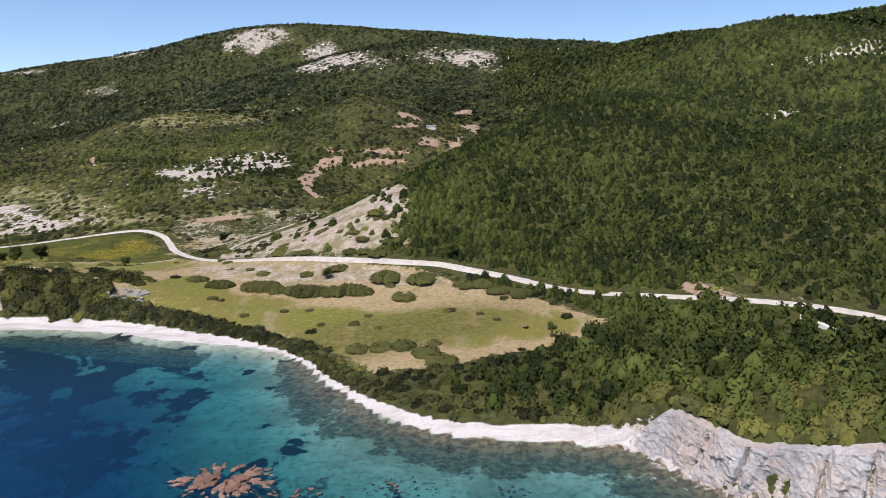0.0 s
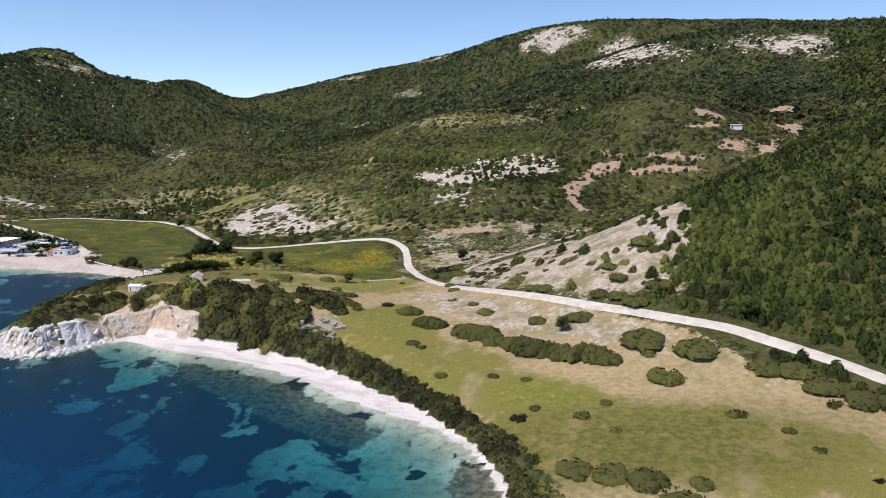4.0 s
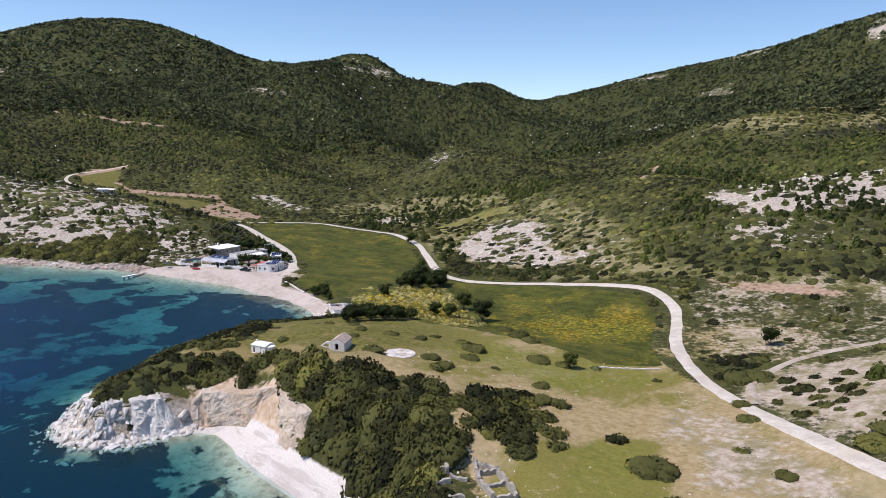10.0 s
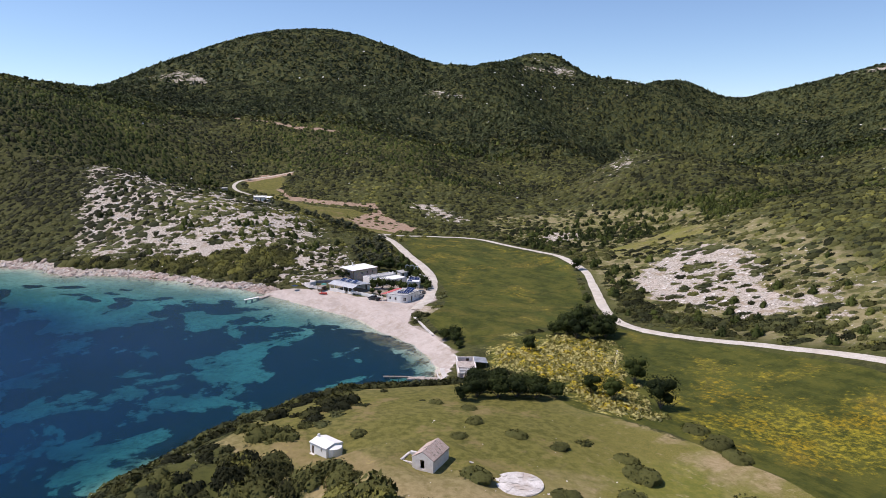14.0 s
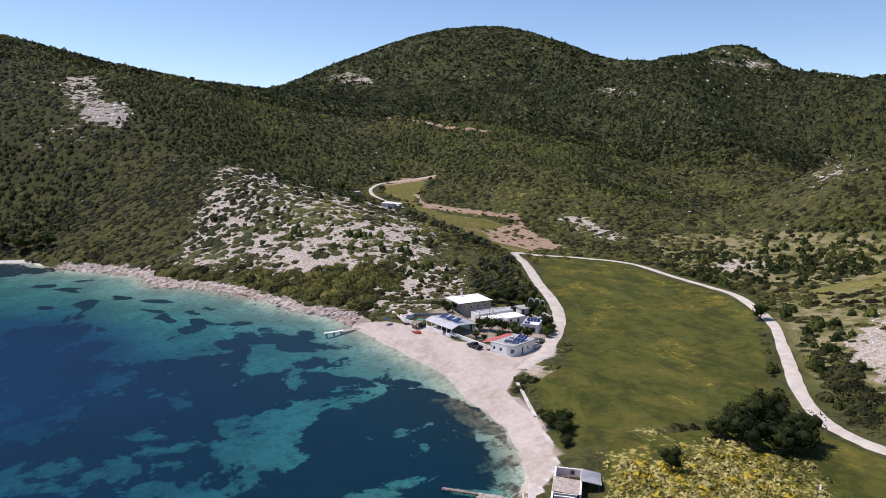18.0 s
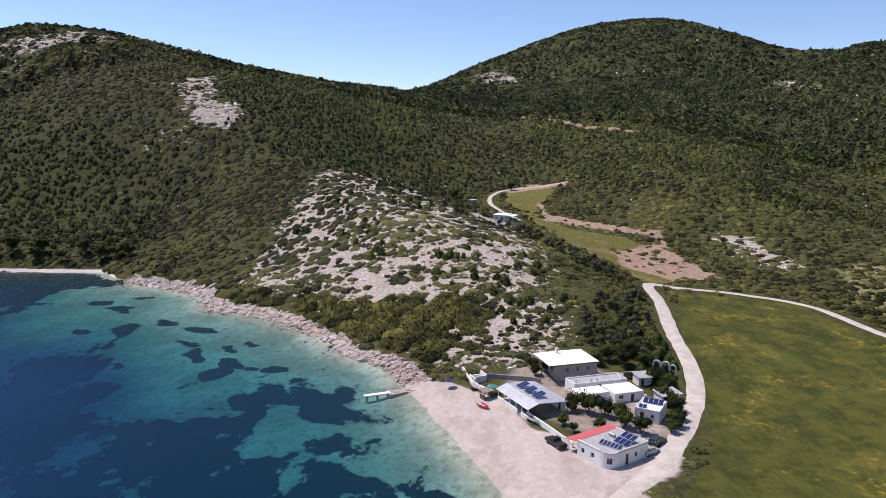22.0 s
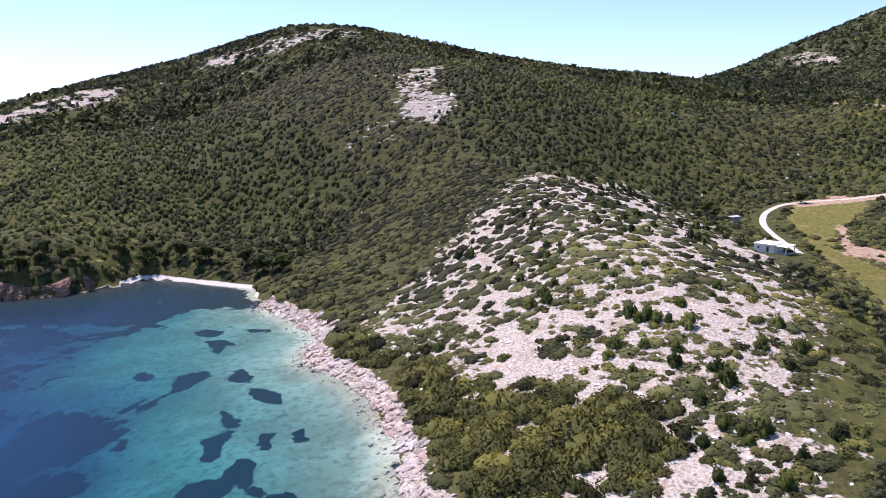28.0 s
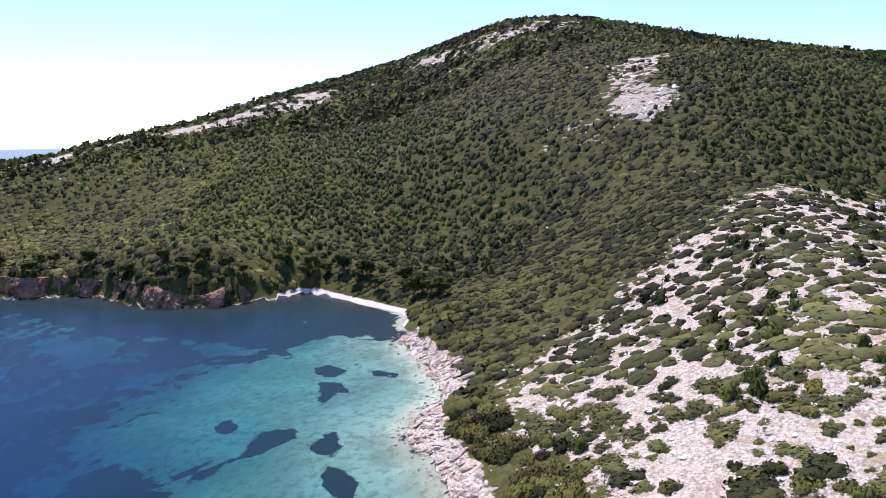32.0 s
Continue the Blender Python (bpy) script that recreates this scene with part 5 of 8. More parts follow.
def corner_house():
    b = thing("white_corner_house", -299.8, 306.4, 33.0, "white flat-roofed house with a rounded corner and solar panels", "house", 3.3)
    lx, ly, hgt, r = 7.6, 10.2, 2.75, 2.2
    add_wall(b, 0, 0, 0, lx - r, hgt, [(0.9, 1.7, 0.95, 1.95), (3.2, 4.0, 0.95, 1.95)], M_WHITE)
    add_wall(b, lx, r, 90, ly - r, hgt, [(2.0, 2.9, 0, 2.1), (4.4, 5.2, 0.95, 1.95)], M_WHITE)
    add_wall(b, lx - 0.3, ly, 180, lx - 0.3, hgt, [(2.0, 2.9, 0.95, 1.95)], M_WHITE)
    add_wall(b, 0, ly - 0.3, 270, ly - 0.6, hgt, [(3.0, 3.9, 0, 2.1)], M_WHITE)
    bm = bmesh.new()
    n = 10
    cx, cy = lx - r, r
    outer = [(cx + r * math.cos(-math.pi / 2 + math.pi / 2 * i / n), cy + r * math.sin(-math.pi / 2 + math.pi / 2 * i / n)) for i in range(n + 1)]
    inner = [(cx + (r - 0.3) * math.cos(-math.pi / 2 + math.pi / 2 * i / n), cy + (r - 0.3) * math.sin(-math.pi / 2 + math.pi / 2 * i / n)) for i in range(n + 1)]
    for a, b2, c, d in zip(outer, outer[1:], inner, inner[1:]):
        q = [[bm.verts.new((p[0], p[1], z)) for p in (a, b2, d, c)] for z in (-0.6, hgt)]
        bm.faces.new(q[0][::-1])
        bm.faces.new(q[1])
        for i in range(4):
            bm.faces.new((q[0][i], q[0][(i + 1) % 4], q[1][(i + 1) % 4], q[1][i]))
    bmesh.ops.remove_doubles(bm, verts=bm.verts, dist=1e-4)
    bmesh.ops.recalc_face_normals(bm, faces=bm.faces)
    cw = part("curved_wall", bm, M_WHITE, b)
    g = part("window", boxes((0, 0, 0, 0.9, 0.06, 1.1)), M_GLASS, cw)
    g.matrix_local = pose(cx + (r + 0.005) * math.cos(-0.75) - 0.3, cy + (r + 0.005) * math.sin(-0.75) - 0.31, 0.9, 0, 0, 47)
    ring = [(0, 0)] + outer + [(lx, ly), (0, ly)]
    part("roof", sheet([(x, y, hgt + 0.14) for x, y in ring], 0.16), M_ROOFGREY, b, "grey screeded flat roof")
    part("parapet", boxes((0, 0, hgt + 0.14, lx - r, 0.2, hgt + 0.4), (lx - 0.2, r, hgt + 0.14, lx, ly, hgt + 0.4), (0, ly - 0.2, hgt + 0.14, lx - 0.2, ly, hgt + 0.4), bevel=0.02), M_WHITE, b)
    for i in range(6):
        add_panel(b, 3.3 + 0.72 * i, 2.2 + 0.15 * i, hgt + 0.3, 8, 22, 0.7, 1.2)
    for i in range(3):
        for j in range(2):
            add_panel(b, 4.4 + 1.05 * i, 5.0 + 1.7 * j, hgt + 0.3 + 0.55 * j, 0, 20, 1.0, 1.65, j == 0)
    a = part("veranda", boxes((-2.8, 0.3, -0.4, -0.02, 10.8, 0.08)), M_CONCRETE, b)
    part("roof", sheet([(-3.0, -0.3, 2.35), (0.1, -0.3, 2.95), (0.1, 11.2, 2.95), (-3.0, 11.2, 2.35)], 0.08), M_RED, a, "faded red sheet roof")
    for y in (0.4, 3.6, 7.0, 10.4):
        part("post", boxes((-2.75, y, 0.08, -2.62, y + 0.13, 2.38)), M_WHITE, a)
    part("tank", tube([(1.6, 6.6, hgt + 0.5), (2.9, 6.6, hgt + 0.5)], 0.32, 0.32, 12), M_STEEL, b)


stone_house()
dining_hall()
flat_block("long_kitchen_building", -329.7, 312.3, 106.3, 13.6, 4.4, 2.3, "long low building with a grey flat roof and white parapet", M_ROOFGREY, 0.25,
           [(2.0, 2.9, 0.9, 1.9), (6.0, 6.9, 0, 2.0), (9.5, 10.4, 0.9, 1.9)], [(1.0, 1.2, 0.9), (4.6, 0.8, 0.8), (6.0, 0.8, 0.8), (12.8, 0.9, 1.0)])
flat_block("white_annex", -324.3, 312.4, 107.0, 7.3, 4.3, 1.95, "low white annex with a flat white roof", M_ROOFWHITE, 0.0, [(1.2, 2.1, 0, 1.8), (4.0, 5.2, 0.8, 1.7)])
flat_block("white_annex", -324.9, 320.2, 106.0, 7.2, 6.0, 2.0, "low white annex with a flat white roof", M_ROOFWHITE, 0.0, [(1.0, 2.2, 0.8, 1.7), (4.0, 4.9, 0, 1.8)])
lodge = flat_block("white_lodge", -315.7, 321.7, 58.7, 5.0, 6.6, 2.4, "small white cubic lodge with solar panels on its roof", M_ROOFWHITE, 0.2, [(1.0, 1.9, 0, 2.0), (3.2, 3.9, 0.9, 1.8)], [(0.6, 6.0, 0.9)], 3.5)
for i in range(4):
    add_panel(lodge, 1.2 + 1.02 * i, 3.6, 2.7, 0, 28, 1.0, 1.65)
for i in range(2):
    add_panel(lodge, 0.9 + 0.8 * i, 0.7, 2.65, 0, 20, 0.75, 1.2)
corner_house()


def low_wall(name, a, b, h, w, label, material, group="", step=2.0, ragged=0.0):
    """A wall between two points that follows the ground."""
    a, b = Vector(a), Vector(b)
    n = max(2, int((b - a).length / step) + 1)
    d = (b - a).normalized()
    s = Vector((-d.y, d.x)) * w / 2
    bm = bmesh.new()
    rng = random.Random(int(a.x * 7 + a.y))
    rings = []
    for i in range(n):
        p = a + (b - a) * i / (n - 1)
        z = gz(p.x, p.y)
        t = z + h * (1 + ragged * rng.uniform(-1, 0.4))
        rings.append([bm.verts.new((q.x, q.y, zz)) for q, zz in ((p - s, z - 0.4), (p + s, z - 0.4), (p + s, t), (p - s, t))])
    for r0, r1 in zip(rings, rings[1:]):
        for k in range(4):
            bm.faces.new((r0[k], r0[(k + 1) % 4], r1[(k + 1) % 4], r1[k]))
    bm.faces.new(rings[0][::-1])
    bm.faces.new(rings[-1])
    bmesh.ops.recalc_face_normals(bm, faces=bm.faces)
    ob = as_object(name, bm, material)
    return tagged(ob, label, "wall", group)


low_wall("garden_wall", (-318.5, 300.0), (-302.9, 306.2), 1.1, 0.3, "white garden wall along the beach", M_WHITE)
low_wall("terrace_wall", (-350.4, 288.4), (-338.8, 290.3), 1.0, 0.4, "pinkish stone terrace wall above the beach", M_OLDWALL, step=1.0, ragged=0.3)
low_wall("terrace_wall", (-338.8, 290.3), (-333.0, 293.4), 1.2, 0.4, "pinkish stone terrace wall above the beach", M_OLDWALL, step=1.0, ragged=0.2)
low_wall("terrace_wall", (-343.0, 293.5), (-337.0, 306.0), 1.1, 0.35, "grey stone terrace wall below the stone house", M_STONE)
low_wall("boundary_wall", (-340.5, 322.0), (-343.5, 334.6), 0.9, 0.35, "low grey stone wall leading to the arches", M_STONE)
low_wall("field_wall", (-127.3, 301.9), (-115.5, 312.8), 0.25, 0.5, "low dry stone wall across the meadow", M_LIME, "field walls", 0.8, 0.5)
low_wall("field_wall", (-213.7, 336.5), (-203.5, 326.5), 0.15, 0.3, "low dry stone wall across the meadow", M_LIME, "field walls", 0.8, 0.5)
low_wall("field_wall", (-276, 305.2), (-266.6, 304), 0.3, 0.7, "low dry stone wall between beach and field", M_LIME, "field walls", 0.8, 0.35)
low_wall("field_wall", (-266.3, 303.9), (-257, 302.6), 0.35, 0.8, "low dry stone wall between beach and field", M_LIME, "field walls", 0.8, 0.35)


def roofless_hut():
    h = thing("roofless_hut", -343.2, 289.6, 20, "small roofless stone hut with reddish rubble inside", "hut")
    add_wall(h, 0, 0, 0, 3.4, 1.5, [(1.2, 2.0, 0.0, 1.2)], M_OLDWALL)
    add_wall(h, 3.4, 0.3, 90, 2.6, 1.9, [], M_OLDWALL)
    add_wall(h, 3.4, 3.2, 180, 3.4, 2.1, [], M_OLDWALL)
    add_wall(h, 0, 2.9, 270, 2.6, 1.2, [], M_OLDWALL)
    part("rubble", boxes((0.4, 0.4, -0.2, 1.8, 2.2, 0.5), (1.5, 1.2, -0.2, 3.0, 2.7, 0.8), (0.6, 1.9, -0.2, 1.5, 2.8, 0.9), bevel=0.15), M_TILE, h)


def kiosk():
    h = thing("beach_kiosk", -331.6, 291.2, 22, "small beach kiosk with a grey flat roof and open front", "kiosk")
    part("roof", sheet([(-0.2, -0.3, 2.1), (2.6, -0.3, 2.1), (2.6, 2.4, 2.3), (-0.2, 2.4, 2.3)], 0.1), M_WOOD, h)
    for x, y in ((0, 0), (2.3, 0), (0, 2.1), (2.3, 2.1)):
        part("post", boxes((x, y, -0.6, x + 0.12, y + 0.12, 2.05)), M_DARKWOOD, h)
    part("counter", boxes((0.13, 0.02, -0.5, 2.29, 0.4, 0.95), bevel=0.02), M_DARKWOOD, h)
    part("back_board", boxes((0.13, 2.1, -0.5, 2.29, 2.18, 2.1)), M_DARKWOOD, h)


def parasol(x, y, mat, label):
    p = thing("parasol", x, y, 0, label, "parasol", group="beach parasols")
    part("pole", tube([(0, 0, -0.3), (0, 0, 2.2)], 0.03, 0.03, 6), M_STEEL, p)
    bm = bmesh.new()
    c = bm.verts.new((0, 0, 2.4))
    ring = [bm.verts.new((1.3 * math.cos(k * math.pi / 4), 1.3 * math.sin(k * math.pi / 4), 1.95)) for k in range(8)]
    for k in range(8):
        bm.faces.new((c, ring[k], ring[(k + 1) % 8]))
    bmesh.ops.solidify(bm, geom=bm.faces, thickness=0.03)
    part("canopy", bm, mat, p)


def gateway():
    g = thing("arched_gateway", -344.0, 334.6, 60, "white garden gateway with three plastered arches", "gateway")
    for k, (x, h) in enumerate(((0.0, 2.6), (2.1, 2.6), (4.1, 2.1))):
        w = 2.0 if k < 2 else 1.6
        bm = bmesh.new()
        n = 8
        r = w / 2 - 0.25
        cx = x + w / 2
        pts = [(x, -0.3), (x, h - r * 0.4)] + [(cx - (w / 2) * math.cos(math.pi * i / n), h - 0.5 * r + (w / 2) * math.sin(math.pi * i / n) * 0.85) for i in range(1, n)] + [(x + w, h - r * 0.4), (x + w, -0.3)]
        inn = [(x + 0.25, -0.3), (x + 0.25, h - r * 0.6)] + [(cx - r * math.cos(math.pi * i / n), h - 0.6 * r + r * math.sin(math.pi * i / n) * 0.85) for i in range(1, n)] + [(x + w - 0.25, h - r * 0.6), (x + w - 0.25, -0.3)]
        for a, b, c, d in zip(pts, pts[1:], inn, inn[1:]):
            q = [[bm.verts.new((p[0], yy, p[1])) for p in (a, b, d, c)] for yy in (0.0, 0.35)]
            bm.faces.new(q[0])
            bm.faces.new(q[1][::-1])
            for i in range(4):
                bm.faces.new((q[0][i], q[1][i], q[1][(i + 1) % 4], q[0][(i + 1) % 4]))
        bmesh.ops.remove_doubles(bm, verts=bm.verts, dist=1e-4)
        bmesh.ops.recalc_face_normals(bm, faces=bm.faces)
        part("arch", bm, M_WHITE, g)


def water_tank(x, y, z=None):
    t = thing("water_tank", x, y, 20, "black plastic water tank on a concrete base", "tank", z)
    part("base", boxes((-1.1, -1.1, -0.8, 1.1, 1.1, 0.15)), M_CONCRETE, t)
    b = part("body", tube([(0, 0, 0.15), (0, 0, 1.7)], 0.95, 0.95, 16), M_PLASTIC, t)
    part("shoulder", tube([(0, 0, 1.7), (0, 0, 1.95)], 0.95, 0.3, 16), M_PLASTIC, b)
    part("lid", tube([(0, 0, 1.95), (0, 0, 2.05)], 0.3, 0.28, 12), M_PLASTIC, b)


roofless_hut()
kiosk()
parasol(-332.6, 294.2, M_TEAL, "open turquoise parasol beside the kiosk")
parasol(-339.8, 284.6, M_BLUE, "dark blue parasol standing on the beach")
gateway()
water_tank(-351.4, 316.8)
water_tank(-349.6, 318.8)


def shed(x, y, turn, lx, ly, h, label, wall_m, roof_m, z=None, name="shed"):
    s = thing(name, x, y, turn, label, "shed", z)
    add_four_walls(s, lx, ly, h, wall_m, [(0.6, 1.5, 0, 1.9)], (), (), (), 0.25)
    part("roof", sheet([(-0.3, -0.4, h + 0.08), (lx + 0.3, -0.4, h + 0.08), (lx + 0.3, ly + 0.3, h + 0.5), (-0.3, ly + 0.3, h + 0.5)], 0.1), roof_m, s)


shed(-334.6, 328.4, 100, 3.2, 3.0, 2.1, "small dark-roofed shed behind the annex", M_OLDWALL, M_ROOFGREY)
shed(-323.5, 330.2, 110, 5.0, 3.0, 2.0, "grey sheet-roofed store beside the lane", M_OLDWALL, M_ROOFGREY)


def car(x, y, turn, mat, label, pickup=False):
    c = thing("pickup_truck" if pickup else "car", x, y, turn, label, "car", group="" if pickup else "parked cars")
    L, W = (4.9, 1.8) if pickup else (4.2, 1.75)
    prof = [(0, 0.35), (0.05, 0.75), (1.1, 0.95), (1.75, 1.45), (3.0, 1.5), (3.65, 1.42), (4.1, 0.98), (4.2, 0.6), (4.2, 0.35)]
    if pickup:
        prof = [(0, 0.4), (0.05, 0.9), (1.3, 1.05), (1.8, 1.62), (2.9, 1.65), (3.1, 1.05), (4.85, 1.05), (4.9, 0.4)]
    bm = bmesh.new()
    sides = []
    for y0, k in ((-W / 2, 0.0), (-W / 2 + 0.08, 1.0), (W / 2 - 0.08, 1.0), (W / 2, 0.0)):
        sides.append([bm.verts.new((px - L / 2, y0 * (0.86 if pz > 1.2 else 1.0), pz if k else 0.36 + (pz - 0.36) * 0.93)) for px, pz in prof])
    for a, b in zip(sides, sides[1:]):
        for i in range(len(prof)):
            j = (i + 1) % len(prof)
            bm.faces.new((a[i], a[j], b[j], b[i]))
    bm.faces.new(sides[0][::-1])
    bm.faces.new(sides[-1])
    bmesh.ops.recalc_face_normals(bm, faces=bm.faces)
    body = part("body", bm, mat, c)
    if pickup:
        part("windscreen", sheet([(-1.08, -0.7, 1.12), (-1.08, 0.7, 1.12), (-0.68, 0.66, 1.58), (-0.68, -0.66, 1.58)], 0.03), M_GLASS, body)
        part("load_bed", boxes((0.75, -0.72, 1.05, 2.35, 0.72, 1.075)), M_PLASTIC, body)
    else:
        part("windscreen", sheet([(-0.96, -0.66, 1.04), (-0.96, 0.66, 1.04), (-0.37, 0.62, 1.46), (-0.37, -0.62, 1.46)], 0.03), M_GLASS, body)
        part("rear_window", sheet([(1.58, -0.62, 1.41), (1.58, 0.62, 1.41), (1.98, 0.66, 1.03), (1.98, -0.66, 1.03)], 0.03), M_GLASS, body)
    for s in (-1, 1):
        part("side_window", boxes((-0.55, s * W / 2 * 0.9 - 0.02, 1.02, 0.2, s * W / 2 * 0.9 + 0.02, 1.4), (0.26, s * W / 2 * 0.9 - 0.02, 1.02, 0.9 if pickup else 1.4, s * W / 2 * 0.9 + 0.02, 1.38)) if not pickup else
             boxes((-0.55, s * W / 2 * 0.9 - 0.02, 1.1, 0.4, s * W / 2 * 0.9 + 0.02, 1.52)), M_GLASS, body)
        part("headlight", boxes((-L / 2 - 0.015, s * 0.62 - 0.16, 0.62, -L / 2 + 0.06, s * 0.62 + 0.16, 0.76), bevel=0.02), M_WHITE, body)
        for px in (-L / 2 + 0.85, L / 2 - 0.85):
            w = part("wheel", tube([(px, s * (W / 2 - 0.22), 0.33), (px, s * (W / 2 + 0.01), 0.33)], 0.33, 0.33, 14), M_TYRE, c)
            part("rim", tube([(px, s * (W / 2 + 0.005), 0.33), (px, s * (W / 2 + 0.03), 0.33)], 0.19, 0.17, 10), M_STEEL, w)


car(-304.2, 303.3, 25, paint("black_car_paint", (0.012, 0.012, 0.014)), "black pickup truck parked by the garden wall", True)
car(-300.2, 319.8, -55, paint("silver_car_paint", (0.36, 0.36, 0.35)), "silver hatchback parked beside the white house")
car(-304.3, 322.6, -50, paint("dark_car_paint", (0.03, 0.035, 0.04)), "dark grey car parked beside the white house")


def boat(x, y, turn, mat, label, length=3.6, trailer=False):
    b = thing("boat", x, y, turn, label, "boat", gz(x, y) + (0.45 if trailer else 0.0), group="beached boats")
    bm = bmesh.new()
    n, rings = 9, []
    for i in range(n):
        t = i / (n - 1)
        w = 0.72 * (1 - max(0, t - 0.45) ** 2 * 3.2)
        zb = 0.0 + 0.25 * max(0, t - 0.55) ** 1.5 * 2
        zt = 0.62 + 0.28 * t * t
        px = (t - 0.5) * length
        rings.append([bm.verts.new(p) for p in ((px, -w, zt), (px, -w * 0.82, zb + 0.18), (px, 0, zb), (px, w * 0.82, zb + 0.18), (px, w, zt), (px, w * 0.86, zt), (px, w * 0.7, zb + 0.3), (px, -w * 0.7, zb + 0.3), (px, -w * 0.86, zt))])
    m = len(rings[0])
    for a, c in zip(rings, rings[1:]):
        for k in range(m):
            bm.faces.new((a[k], a[(k + 1) % m], c[(k + 1) % m], c[k]))
    bm.faces.new(rings[0])
    bm.faces.new(rings[-1][::-1])
    bmesh.ops.recalc_face_normals(bm, faces=bm.faces)
    part("hull", bm, mat, b)
    part("deck", boxes((-length / 2 + 0.1, -0.48, 0.3, length * 0.28, 0.48, 0.34)), M_ROOFWHITE if not trailer else M_WOOD, b)
    for px in (-0.8, 0.4):
        part("thwart", boxes((px, -0.55, 0.48, px + 0.25, 0.55, 0.53)), M_WOOD, b)
    if trailer:
        part("cradle", boxes((-1.2, -0.5, -0.45, -1.1, 0.5, 0.02), (0.7, -0.5, -0.45, 0.8, 0.5, 0.1), (-1.3, -0.06, -0.25, 1.6, 0.06, -0.15)), M_STEEL, b)


boat(-325.9, 291.6, 30, paint("red_boat_paint", (0.50, 0.05, 0.04), 0.45), "small red rowing boat with white inside on the sand")
boat(-315.3, 300.6, 25, paint("white_boat_paint", (0.70, 0.70, 0.68), 0.4), "white motor boat on a cradle by the garden wall", 4.2, True)


def pier(name, a, b, w, label, material, planks=True, top=0.75):
    a, b = Vector(a), Vector(b)
    L = (b - a).length
    p = thing(name, a.x, a.y, math.degrees(math.atan2(b.y - a.y, b.x - a.x)), label, "pier", 0.0)
    if planks:
        part("beam", boxes((0, -w / 2 + 0.1, top - 0.25, L, -w / 2 + 0.25, top - 0.06), (0, w / 2 - 0.25, top - 0.25, L, w / 2 - 0.1, top - 0.06)), M_WOOD, p)
        x = 0.0
        k = 0
        while x < L - 0.1:
            part("plank", boxes((x, -w / 2, top - 0.055, x + 0.22, w / 2, top), bevel=0.01), M_WOOD, p)
            x += 0.25
        for x in np.arange(0.3, L, 2.2):
            for s in (-1, 1):
                part("pile", tube([(x, s * (w / 2 - 0.17), -2.0), (x, s * (w / 2 - 0.17), top - 0.06)], 0.09, 0.08, 8), M_WOOD, p)
    else:
        rng = random.Random(4)
        bm = bmesh.new()
        x = 0.0
        while x < L:
            l = rng.uniform(0.7, 1.4)
            for s in (-0.5, 0, 0.5):
                box(bm, x, s * w - w * 0.26, -1.5, x + l * 0.97, s * w + w * 0.24, top + rng.uniform(-0.15, 0.08), 0.08)
            x += l
        part("stonework", bm, material, p)


M_PINKSTONE = surface("pinkish_loose_stone", (0.36, 0.30, 0.26), (0.60, 0.53, 0.48), 1.2, 0.95, 0.8, dist=0.15, stain=(0.26, 0.20, 0.17))
pier("stone_groyne", (-343.6, 279.0), (-340.4, 270.6), 1.7, "low groyne of loose pinkish stones", M_PINKSTONE, False, 0.30)


def slab_jetty(a, b, w):
    a, b = Vector(a), Vector(b)
    L = (b - a).length
    p = thing("concrete_jetty", a.x, a.y, math.degrees(math.atan2(b.y - a.y, b.x - a.x)), "narrow pale concrete slab jetty over the shallows", "pier", 0.0)
    part("deck", boxes((0, -w / 2, 0.10, L, w / 2, 0.36), bevel=0.03), M_WHITE, p)
    for x in (0.6, L * 0.5, L - 0.6):
        part("pile", boxes((x - 0.2, -w * 0.35, -2.0, x + 0.2, w * 0.35, 0.10)), M_CONCRETE, p)


slab_jetty((-340.4, 270.6), (-338.2, 264.6), 1.3)
pier("stone_jetty", (-226.6, 288.4), (-231.0, 281.6), 1.2, "rough stone jetty at the old harbour", M_PINKSTONE, False, 0.45)
pier("wooden_jetty_end", (-231.0, 281.6), (-234.2, 276.0), 0.8, "grey plank end of the old jetty", M_WOOD, True, 0.6)


